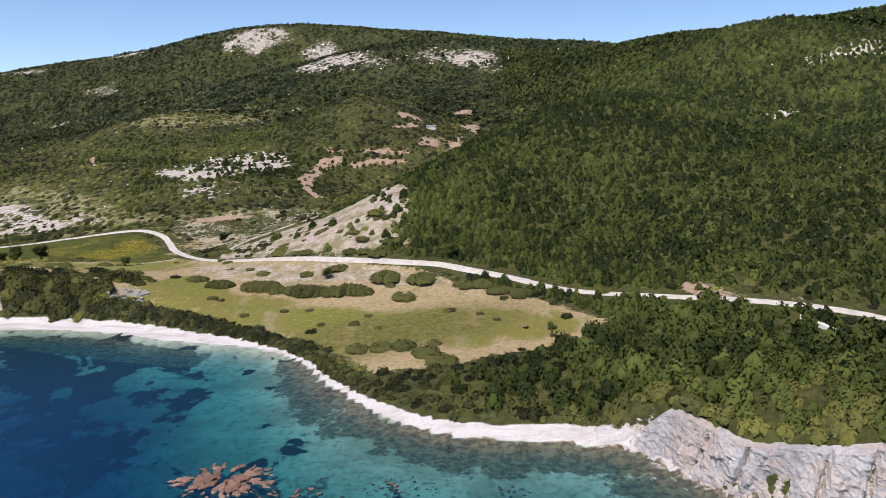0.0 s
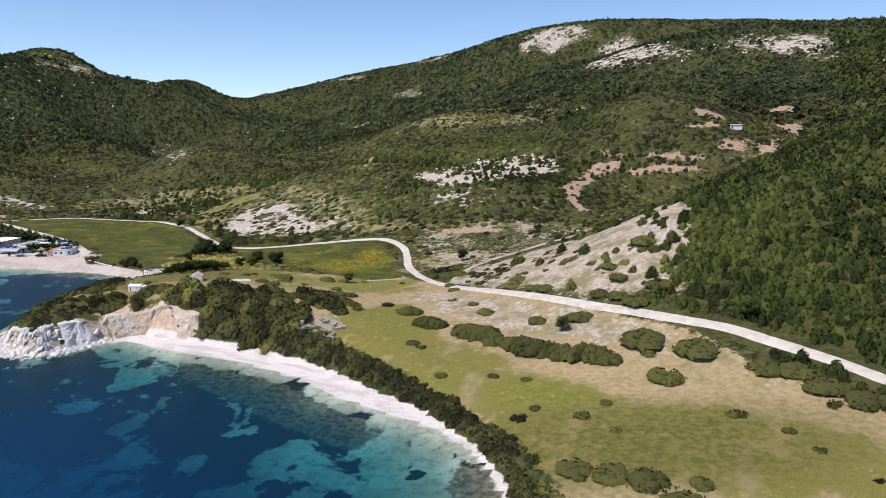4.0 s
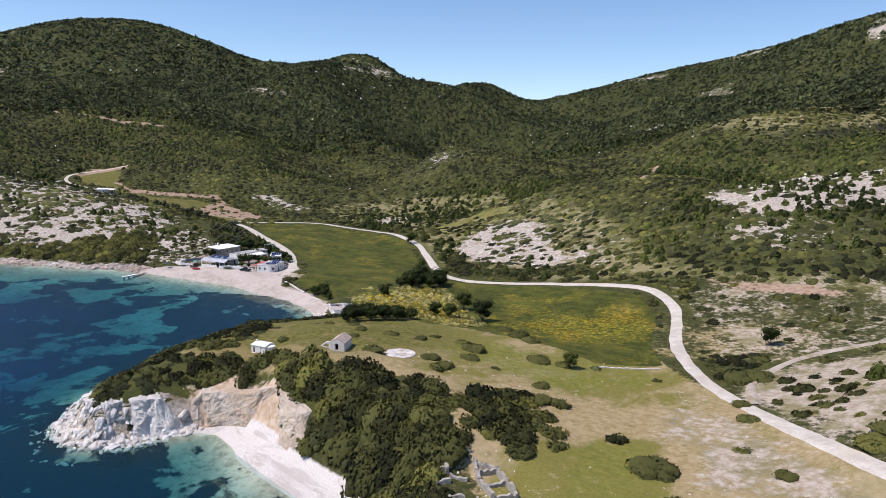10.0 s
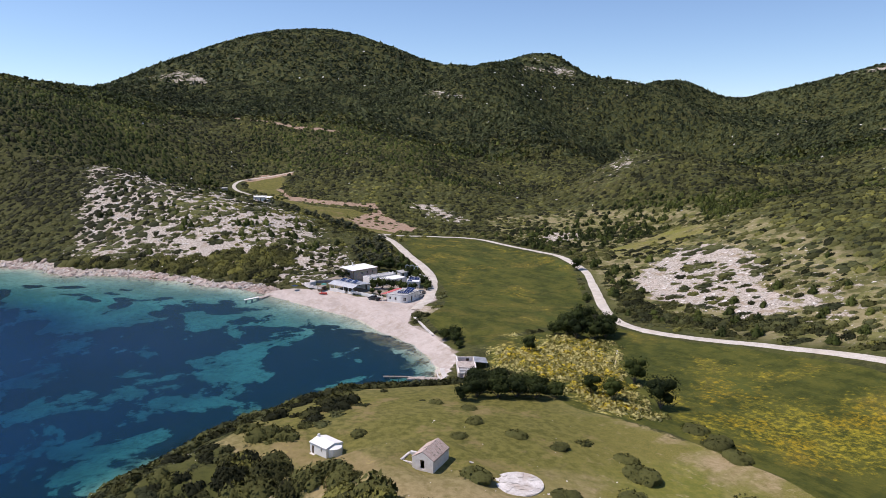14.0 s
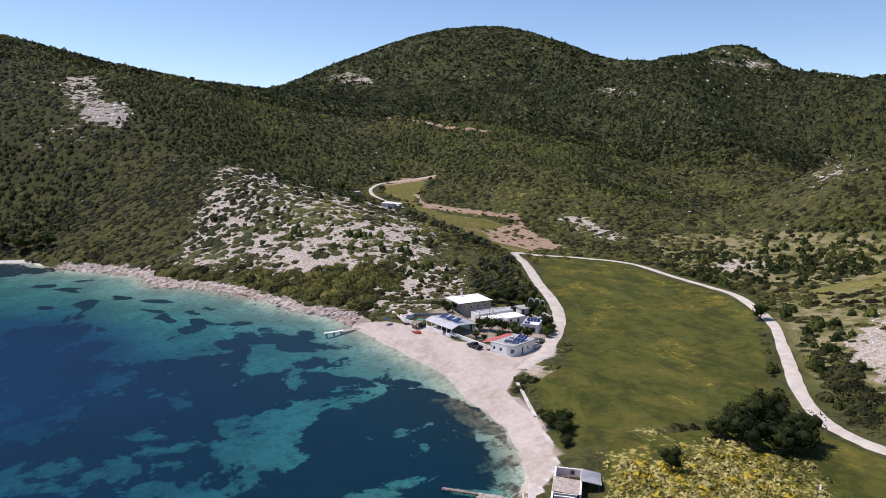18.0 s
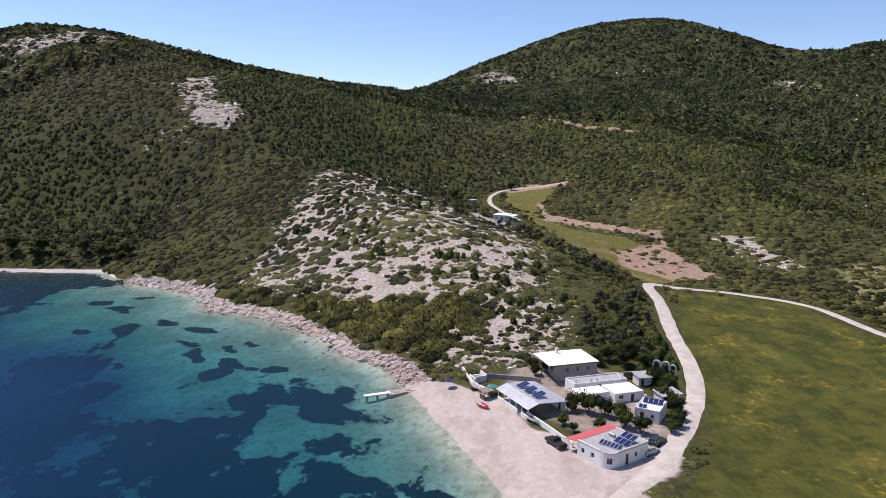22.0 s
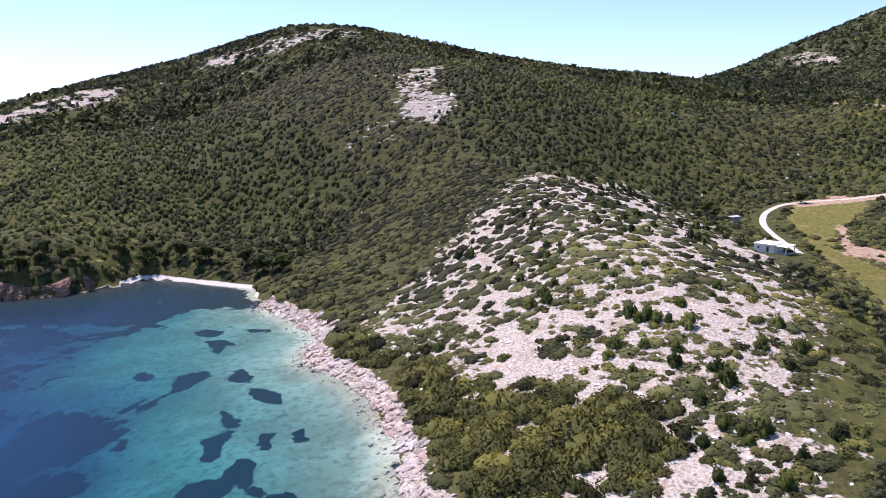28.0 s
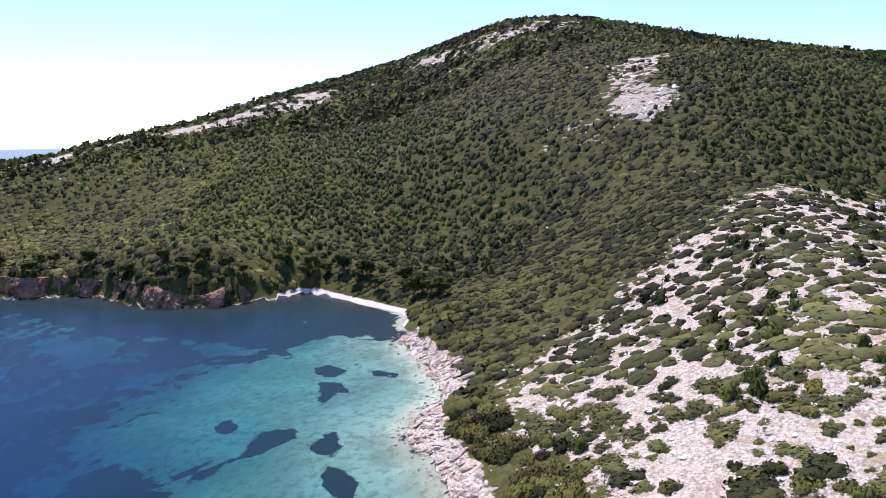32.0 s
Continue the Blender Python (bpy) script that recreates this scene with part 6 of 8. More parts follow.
def harbour_ruin():
    """Three rooms in a row: one fallen in with its red tiles, one under a sagging slab, one with bare white posts; a sheet-roofed lean-to behind."""
    h = thing("harbour_ruin", -220.0, 290.6, 153, "crumbling whitewashed harbour building with a fallen roof and a sheet-roofed lean-to", "ruin", 1.6)
    h.scale = (0.9, 0.84, 0.9)
    add_wall(h, 0, 0, 0, 15.0, 2.2, [(1.6, 2.6, 0, 1.9), (5.6, 6.6, 0.8, 1.9), (9.0, 9.9, 0, 1.9), (12.0, 12.9, 0.7, 1.7)], M_OLDWALL, thick=0.4)
    add_wall(h, 15.0, -5.0, 90, 5.0, 2.0, [(1.2, 2.2, 0.7, 1.7)], M_OLDWALL, thick=0.4)
    add_wall(h, 15.0, -5.0, 180, 10.6, 2.1, [(2.0, 3.0, 0, 1.9), (7.0, 8.0, 0.7, 1.7)], M_OLDWALL, thick=0.4)
    part("partition", boxes((4.2, -4.6, -0.4, 4.55, -0.1, 2.0)), M_OLDWALL, h)
    part("partition", boxes((10.2, -4.6, -0.4, 10.5, -0.1, 1.7)), M_OLDWALL, h)
    part("roof_slab", sheet([(4.4, -5.1, 2.05), (10.2, -5.1, 1.95), (10.2, 0.35, 2.3), (4.4, 0.35, 2.3)], 0.16), M_PINKSTONE, h, "sagging pale mud roof slab")
    rng = random.Random(12)
    for k in range(9):
        x, y, a = rng.uniform(4.8, 9.6), rng.uniform(-4.6, -0.4), rng.uniform(0, 3.1)
        p = part("roof_stone", boxes((-0.35, -0.12, 0, 0.35, 0.12, 0.16), bevel=0.03), M_LIME, h)
        p.matrix_local = pose(x, y, 2.16 + 0.06 * y, 0, 0, math.degrees(a))
    part("mud_floor", boxes((0.4, -4.6, -0.5, 14.6, -0.02, 0.05)), M_PINKSTONE, h)
    for k in range(46):
        x, y = rng.uniform(10.8, 14.4), rng.uniform(-4.4, -0.5)
        p = part("fallen_tile", boxes((-0.26, -0.12, 0, 0.26, 0.12, 0.07), bevel=0.02), M_REDTILE, h)
        p.matrix_local = pose(x, y, 0.06 + rng.uniform(0, 0.5) * (1 - abs(y + 2.4) / 2.6), rng.uniform(-25, 25), rng.uniform(-25, 25), rng.uniform(0, 180))
    for x in (0.5, 1.9, 3.3):
        part("rafter", boxes((x - 0.16, -4.2, 1.75, x + 0.16, -0.2, 2.0), bevel=0.03), M_WHITE, h)
        part("post", boxes((x - 0.16, -4.4, -0.5, x + 0.16, -4.1, 1.74), bevel=0.03), M_WHITE, h)
    lean = part("lean_to_roof", sheet([(9.6, -9.4, 1.75), (14.6, -9.0, 1.75), (14.6, -5.1, 2.25), (9.6, -5.1, 2.25)], 0.05), M_SHEET, h, "weathered grey corrugated sheet roof")
    for k in range(16):
        part("ridge", tube([(9.75 + k * 0.31, -9.2, 1.82), (9.75 + k * 0.31, -5.15, 2.28)], 0.05, 0.05, 5), M_SHEET, lean)
    for x in (9.8, 12.2, 14.4):
        part("post", boxes((x - 0.06, -8.9, -0.8, x + 0.06, -8.78, 1.78)), M_WOOD, h)


M_REDTILE = surface("broken_red_tile", (0.46, 0.20, 0.13), (0.62, 0.36, 0.27), 2.5, 0.9, 0.4, stain=(0.55, 0.46, 0.40))


def quay():
    q = thing("quay", -231.0, 292.0, -22, "whitish concrete quay of the old harbour", "quay", 0.0)
    part("slab", boxes((0, -1.0, -1.5, 11.0, 3.6, 1.25), bevel=0.08), M_CONCRETE, q)
    part("step", boxes((1.0, -2.0, -1.5, 9.5, -1.02, 0.55), bevel=0.06), M_CONCRETE, q)


harbour_ruin()
quay()


# ---- on the headland ----
def ruined_chapel():
    c = thing("ruined_chapel", -162.6, 249.3, 36.0, "small ruined stone chapel with a half-fallen clay tile roof", "chapel", 12.7)
    lx, ly, he, hr = 3.5, 5.4, 1.95, 3.05
    for y, holes in ((0.0, True), (ly - 0.35, False)):
        bm = wall_bm(lx, he, 0.35, [(1.3, 2.05, 0.35, 1.75)] if holes else [])
        vs = [[bm.verts.new((x, yy, z)) for x, z in ((0, he), (lx, he), (lx / 2, hr))] for yy in (0.0, 0.35)]
        bm.faces.new(vs[0])
        bm.faces.new(vs[1][::-1])
        for i in range(3):
            bm.faces.new((vs[0][i], vs[1][i], vs[1][(i + 1) % 3], vs[0][(i + 1) % 3]))
        w = part("gable_wall", bm, M_OLDWALL, c)
        w.matrix_local = pose(0, y, 0)
    for x in (0, lx - 0.35):
        w = part("side_wall", boxes((x, 0.36, -0.5, x + 0.35, ly - 0.36, he)), M_OLDWALL, c)
    part("footing", boxes((0.0, 0.0, -0.6, lx, 0.34, 0.02)), M_OLDWALL, c)
    sl = math.atan2(hr - he, lx / 2)
    rng = random.Random(3)
    for side in (-1, 1):
        r = part("roof", sheet([(lx / 2, 0, hr + 0.02), (lx / 2 + side * (lx / 2 + 0.15), 0, he - 0.06), (lx / 2 + side * (lx / 2 + 0.15), ly, he - 0.06), (lx / 2, ly, hr + 0.02)][::side], 0.1), M_WOOD, c)
        bm = bmesh.new()
        for i in range(9):
            for j in range(17):
                if (side < 0 and 5 < j < 9 and i < 5) or rng.random() < 0.12:
                    continue
                u = (i + 0.5) / 9 * (lx / 2 + 0.1)
                zc = hr + 0.06 - u * math.tan(sl)
                y = j * ly / 17
                q = [(lx / 2 + side * (u - 0.13), y + 0.02, zc + 0.1), (lx / 2 + side * (u + 0.13), y + 0.02, zc - 0.08), (lx / 2 + side * (u + 0.13), y + 0.15, zc - 0.02), (lx / 2 + side * (u - 0.13), y + 0.15, zc + 0.16),
                     (lx / 2 + side * (u + 0.13), y + 0.29, zc - 0.08), (lx / 2 + side * (u - 0.13), y + 0.29, zc + 0.1)]
                v = [bm.verts.new(p) for p in q]
                bm.faces.new((v[0], v[1], v[2], v[3]))
                bm.faces.new((v[3], v[2], v[4], v[5]))
        tagged(part("tiles", bm, M_TILE, r, "faded clay roof tiles, some missing"), kind="stuff")
    low = part("fallen_annex", boxes((-2.4, 0.6, -0.6, -2.0, 3.4, 0.9), (-2.0, 0.6, -0.6, -0.02, 0.95, 0.7), (-2.0, 3.05, -0.6, -0.02, 3.4, 1.2), bevel=0.06), M_LIME, c)
    part("fallen_stone", boxes((-1.7, 1.2, -0.3, -0.9, 2.0, 0.35), (-1.2, 2.1, -0.3, -0.4, 2.7, 0.5), (-3.2, 1.4, -0.4, -2.5, 2.1, 0.2), bevel=0.12), M_LIME, low)


def white_chapel():
    """A tiny whitewashed chapel: gabled nave, rounded apse, door, slit window and a pinnacle."""
    c = thing("white_chapel", -178.6, 241.5, 20, "tiny whitewashed chapel with a low roof and rounded apse", "chapel", 10.5)
    lx, ly, he, hr = 4.2, 3.4, 1.75, 2.15
    for x in (0.0, lx - 0.35):
        bm = bmesh.new()
        prof = [(0, -0.8), (ly, -0.8), (ly, he), (ly / 2, hr), (0, he)]
        f0 = [bm.verts.new((0, p[0], p[1])) for p in prof]
        f1 = [bm.verts.new((0.35, p[0], p[1])) for p in prof]
        bm.faces.new(f0[::-1])
        bm.faces.new(f1)
        for i in range(5):
            bm.faces.new((f0[i], f0[(i + 1) % 5], f1[(i + 1) % 5], f1[i]))
        w = part("gable_wall", bm, M_WHITE, c)
        w.matrix_local = pose(x - lx / 2, -ly / 2, 0)
    for y in (-ly / 2, ly / 2 - 0.35):
        part("side_wall", boxes((-lx / 2 + 0.352, y, -0.8, lx / 2 - 0.352, y + 0.35, he)), M_WHITE, c)
    for side in (-1, 1):
        part("roof", sheet([(-lx / 2 - 0.1, 0, hr + 0.03), (-lx / 2 - 0.1, side * (ly / 2 + 0.12), he - 0.02), (lx / 2 + 0.05, side * (ly / 2 + 0.12), he - 0.02), (lx / 2 + 0.05, 0, hr + 0.03)][::-side], 0.1), M_WHITE, c)
    bm = bmesh.new()
    n = 9
    ring = [(lx / 2 + math.sin(math.pi * i / n) * 1.15, -math.cos(math.pi * i / n) * 1.3) for i in range(n + 1)]
    lo = [bm.verts.new((x, y, -0.8)) for x, y in ring]
    hi = [bm.verts.new((x, y, 1.5)) for x, y in ring]
    tip = bm.verts.new((lx / 2 + 0.02, 0, 1.85))
    for i in range(n):
        bm.faces.new((lo[i], lo[i + 1], hi[i + 1], hi[i]))
        bm.faces.new((hi[i], hi[i + 1], tip))
    part("apse", bm, M_WHITE, c, "rounded whitewashed apse with a half-cone roof")
    d = part("door", boxes((-lx / 2 + 0.6, -ly / 2 - 0.03, 0.0, -lx / 2 + 1.05, -ly / 2 + 0.02, 1.25), bevel=0.01), M_DARKWOOD, c, "dark wooden door")
    part("handle", boxes((-lx / 2 + 0.94, -ly / 2 - 0.08, 0.65, -lx / 2 + 1.0, -ly / 2 - 0.03, 0.8)), M_STEEL, d)
    part("window", boxes((0.7, -ly / 2 - 0.02, 0.9, 0.92, -ly / 2 + 0.02, 1.3)), M_GLASS, c, "small dark slit window")
    part("pinnacle", boxes((-lx / 2 + 0.05, -0.2, hr - 0.1, -lx / 2 + 0.4, 0.2, hr + 0.4), bevel=0.04), M_WHITE, c)
    part("step", boxes((-lx / 2 + 0.4, -ly / 2 - 0.6, -0.5, -lx / 2 + 1.6, -ly / 2 - 0.04, 0.02), bevel=0.03), M_LIME, c)


white_chapel()


def threshing_floor():
    t = thing("threshing_floor", -152.4, 261.4, 0, "round paved stone threshing floor with cracks and moss", "threshing floor", 12.0)
    rng = random.Random(9)
    part("bed", tube([(0, 0, -0.3), (0, 0, 0.12)], 3.75, 3.7, 28), M_LIME, t)
    k = 0
    for ring, (r0, r1, n) in enumerate(((0.0, 0.9, 6), (0.94, 1.85, 11), (1.89, 2.8, 17), (2.84, 3.6, 22))):
        for i in range(n):
            if rng.random() < 0.28:
                continue
            a0, a1 = (i + 0.03) * 2 * math.pi / n, (i + 0.97) * 2 * math.pi / n
            z = 0.15 + rng.uniform(0, 0.05)
            c = [(r1 * math.cos(a0), r1 * math.sin(a0), z), (r1 * math.cos(a1), r1 * math.sin(a1), z)]
            c += [(r0 * math.cos(a1), r0 * math.sin(a1), z), (r0 * math.cos(a0), r0 * math.sin(a0), z)] if r0 else [(0.02 * math.cos((a0 + a1) / 2), 0.02 * math.sin((a0 + a1) / 2), z)]
            part("slab", sheet(c, 0.1), M_LIME, t)


def rubble_wall(a, b, h, group):
    return low_wall("ruined_wall", a, b, h, 0.55, "crumbling dry grey stone wall of an old ruin", M_STONELIGHT, group, 0.5, 0.55)


M_STONELIGHT = surface("lichened_stone", (0.36, 0.325, 0.28), (0.58, 0.54, 0.48), 1.6, 0.95, 0.9, dist=0.2, stain=(0.24, 0.21, 0.17))
ruined_chapel()
threshing_floor()
for a, b, h in (((-108.6, 240.8), (-104.5, 242.0), 1.1), ((-104.5, 242.0), (-97.4, 238.6), 1.2), ((-97.4, 238.6), (-99.6, 235.6), 1.0), ((-99.6, 235.6), (-104.6, 237.8), 1.1), ((-104.6, 237.8), (-108.6, 240.8), 1.0),
                ((-103.0, 237.0), (-101.2, 240.4), 1.0), ((-106.4, 239.2), (-104.6, 242.0), 1.0), ((-111.8, 231.7), (-110.4, 237.4), 0.9), ((-111.7, 237.0), (-109.6, 235.6), 1.1), ((-108.8, 235.4), (-106.2, 236.8), 0.6),
                ((-104.8, 231.2), (-102.6, 232.6), 0.7), ((-109.0, 232.6), (-107.6, 234.4), 0.7), ((-99.6, 230.5), (-96.3, 230.9), 0.8), ((-98.2, 230.0), (-97.2, 233.0), 0.6)):
    rubble_wall(a, b, h, "ruin walls")


# ---- in the valley and far off ----
def valley_house():
    h = thing("white_valley_house", -522.3, 313.4, 61, "long white single-storey house with a covered porch", "house", 20.7)
    add_four_walls(h, 6.6, 6.4, 2.6, M_WHITE, [(1.0, 1.8, 1.0, 1.9), (4.0, 4.9, 0, 2.0)], (), (), [(2.0, 2.8, 1.0, 1.9)])
    part("roof", sheet([(-0.3, -0.3, 2.75), (6.9, -0.3, 2.75), (6.9, 6.7, 3.1), (-0.3, 6.7, 3.1)], 0.16), M_ROOFWHITE, h)
    add_chimney(h, 0.8, 5.6, 3.0, 0.8)
    p = part("porch", boxes((6.62, 0.2, -0.6, 10.4, 6.2, 0.06)), M_CONCRETE, h)
    part("porch_roof", sheet([(6.95, -0.2, 2.5), (10.7, -0.2, 2.4), (10.7, 6.5, 2.7), (6.95, 6.5, 2.8)], 0.1), M_ROOFWHITE, p)
    for x, y in ((7.2, 0.3), (10.3, 0.3), (10.3, 6.0)):
        part("post", boxes((x - 0.1, y, 0.06, x + 0.1, y + 0.2, 2.42)), M_WHITE, p)


valley_house()
shed(-584, 305.5, 30, 3.6, 3.0, 2.0, "small dark shed among trees in the valley", M_STONE, M_ROOFGREY)
shed(-3.5, 556, 10, 7.0, 4.0, 2.6, "pale stone farm hut on the far terraces", M_OLDWALL, M_TILE, name="farm_hut")
shed(26, 527, 15, 8.5, 5.0, 3.0, "pale stone farmhouse on the far terraces", M_OLDWALL, M_OLDWALL, name="farmhouse")
low_wall("roadside_wall", (106, 194), (113, 181), 1.2, 1.6, "white concrete ramp wall below the road", M_WHITE, "", 3.0)

# ---- plants ----
RNG = np.random.default_rng(7)
FLIGHT = np.array([(0, 0), (4, 60), (-27, 150), (-65, 197), (-118, 244), (-200, 286), (-280, 304), (-330, 297)], float)
ROAD_LINES = [curve_line(c, 3) for c in (COAST_ROAD, BEACH_ROAD, VALLEY_TRACK, HILL_TRACK)]
FOREST = [(-15, 276), (0, 264), (30, 250), (60, 228), (110, 208), (260, 165), (600, 250), (700, 1000), (100, 1000), (70, 800), (170, 560), (90, 412), (60, 386), (35, 360), (4, 346), (-8, 326)]
WOOD = [(36, 178), (56, 198), (62, 211), (112, 195), (240, 140), (240, 62), (120, 92), (80, 104), (58, 120), (44, 138), (12, 146), (4, 156), (22, 168)]
THICKET = [(-178, 224), (-166, 231), (-150, 229), (-125, 228), (-100, 224), (-94, 231), (-112, 241), (-126, 258), (-150, 243), (-172, 236), (-184, 230)]

THICKET_EAST = [(-119, 240), (-123, 246), (-126, 257), (-124, 267), (-120, 272), (-114, 271), (-108, 263), (-103, 253), (-104, 247), (-108, 243)]
HEADLAND_RIM = [(-193, 229), (-205, 238), (-218, 250), (-216, 262), (-206, 258), (-197, 255), (-192, 248), (-188, 244), (-186, 238), (-186, 231)]
HEADLAND_FRONT = [(-188, 228), (-180, 232.5), (-176, 236.5), (-163, 242), (-156, 243), (-152, 243), (-168, 231), (-178, 226)]
SHORE_THICKET = [(-493, 141), (-489, 158), (-446, 196), (-431, 217), (-420, 241), (-406, 262), (-404, 281), (-399, 296), (-386, 299), (-372, 292), (-358, 281), (-365, 271), (-398, 248), (-416, 229), (-429, 203)]
WEST_PINES = [(-520, -38), (-602, -47), (-640, 29), (-580, 137), (-529, 130), (-514, 75), (-458, 43)]
RIDGE_PINES = [(-770, 102), (-766, 196), (-900, 273), (-637, 300), (-577, 251), (-604, 193)]


def icosa(level=0):
    bm = bmesh.new()
    bmesh.ops.create_icosphere(bm, subdivisions=level + 1, radius=1.0)
    v = np.array([p.co for p in bm.verts])
    f = np.array([[p.index for p in q.verts] for q in bm.faces])
    bm.free()
    return v, f


def leaf_cloud(centres, normals, size, rng, spread=0.55):
    """A small three-cornered clump of leaves at each centre, turned roughly along the normal."""
    n = normals + rng.normal(0, spread, normals.shape)
    n /= np.linalg.norm(n, axis=1)[:, None] + 1e-9
    a = np.cross(n, rng.normal(0, 1, n.shape))
    a /= np.linalg.norm(a, axis=1)[:, None] + 1e-9
    b = np.cross(n, a)
    s = (size * rng.uniform(0.6, 1.35, len(n)))[:, None]
    v = np.stack([centres + a * s, centres - a * s * 0.5 + b * s * 0.9, centres - a * s * 0.55 - b * s * 0.85], 1).reshape(-1, 3)
    soft = normals * np.array([1.0, 1.0, 0.8]) + np.array([0, 0, 0.25]) + 0.38 * (n - normals)
    soft /= np.linalg.norm(soft, axis=1)[:, None] + 1e-9
    return v, np.arange(len(v)).reshape(-1, 3), np.repeat(soft, 3, 0)


def dome_points(count, rng, low=-0.25):
    z = rng.uniform(low, 1, count)
    t = rng.uniform(0, 2 * math.pi, count)
    r = np.sqrt(np.maximum(1 - z * z, 0))
    return np.stack([r * np.cos(t), r * np.sin(t), z], 1)


def join(parts):
    """Several pieces, each with its corners, faces and soft normals, as one shape."""
    v, f, q, o = [], [], [], 0
    for a, b, n in parts:
        v.append(a)
        f.append(b + o)
        q.append(n)
        o += len(a)
    return np.vstack(v), np.vstack(f), np.vstack(q)


def unit(v):
    return v / (np.linalg.norm(v, axis=1)[:, None] + 1e-9)


def vertex_normals(v, f):
    n = np.zeros(v.shape)
    fn = np.cross(v[f[:, 1]] - v[f[:, 0]], v[f[:, 2]] - v[f[:, 0]])
    for k in range(3):
        np.add.at(n, f[:, k], fn)
    return unit(n)


def mound(rng, r, height, level):
    """The lumpy upper part of a round bush."""
    v, f = icosa(level)
    k = v[:, 2] > -0.45
    f = f[k[f].all(1)]
    lump = 0.16 * np.sin(v @ rng.normal(0, 3.2, 3) + rng.uniform(0, 6)) + 0.10 * np.sin(v @ rng.normal(0, 5.0, 3))
    v = v * (1 + lump + rng.uniform(-0.07, 0.07, len(v)))[:, None] * r
    v[:, 2] *= height * 1.28
    return v, f, unit(vertex_normals(v, f) + np.array([0, 0, 0.4]))


def shrub_shape(seed, leaves, height=0.75, lobes=4, core=0, size=0.24):
    """A low rounded bush of several lobes."""
    rng = np.random.default_rng(seed)
    parts = []
    for k in range(lobes):
        t = 2 * math.pi * k / lobes + rng.uniform(-0.5, 0.5)
        off = np.array([math.cos(t), math.sin(t), 0]) * (0.42 if lobes > 1 else 0)
        r = rng.uniform(0.45, 0.78) if lobes > 1 else 0.95
        v, f, q = mound(rng, r, height * rng.uniform(0.8, 1.15), core)
        parts.append((v + off, f, q))
        d = dome_points(leaves // lobes, rng, -0.1)
        p = d * (r * rng.uniform(0.98, 1.14, (len(d), 1)))
        p[:, 2] *= height * 1.3
        parts.append(leaf_cloud(p + off, d, size, rng, 0.7))
    return join(parts)


def clump_shape(seed, count, size, height, taper=0.0):
    """A far-off bush or pine: a dome of loose leaf clumps, drawn in towards the top."""
    rng = np.random.default_rng(seed)
    d = dome_points(count, rng, -0.05)
    d[:, 2] = (np.argsort(np.argsort(d[:, 2])) + 0.5) / count
    r = np.sqrt(np.maximum(1 - d[:, 2] ** 2, 0.02))
    d[:, :2] = d[:, :2] / (np.linalg.norm(d[:, :2], axis=1)[:, None] + 1e-9) * r[:, None]
    p = d * rng.uniform(0.78, 1.1, (count, 1))
    p[:, :2] *= (1 - taper * d[:, 2])[:, None]
    p[:, 2] *= height
    return leaf_cloud(p, d, size, rng, 0.45)


def round_bush(seed, level, leaves, size, height, taper=0.0, core=0.86):
    """A bush seen from some way off: one lumpy dome, fringed with leaf clumps."""
    rng = np.random.default_rng(seed)
    v, f, q = mound(rng, core, height, level)
    v[:, :2] *= (1 - taper * np.clip(v[:, 2:3] / height, 0, 1))
    v[:, :2] += rng.uniform(-0.25, 0.25, 2) * np.clip(v[:, 2:3], 0, 1)
    d = dome_points(leaves, rng, -0.1)
    p = d * rng.uniform(0.82, 1.05, (leaves, 1))
    p[:, :2] *= (1 - taper * np.clip(d[:, 2:3], 0, 1))
    p[:, 2] *= height * 1.2
    return join([(v, f, q), leaf_cloud(p, d, size, rng, 0.45)])


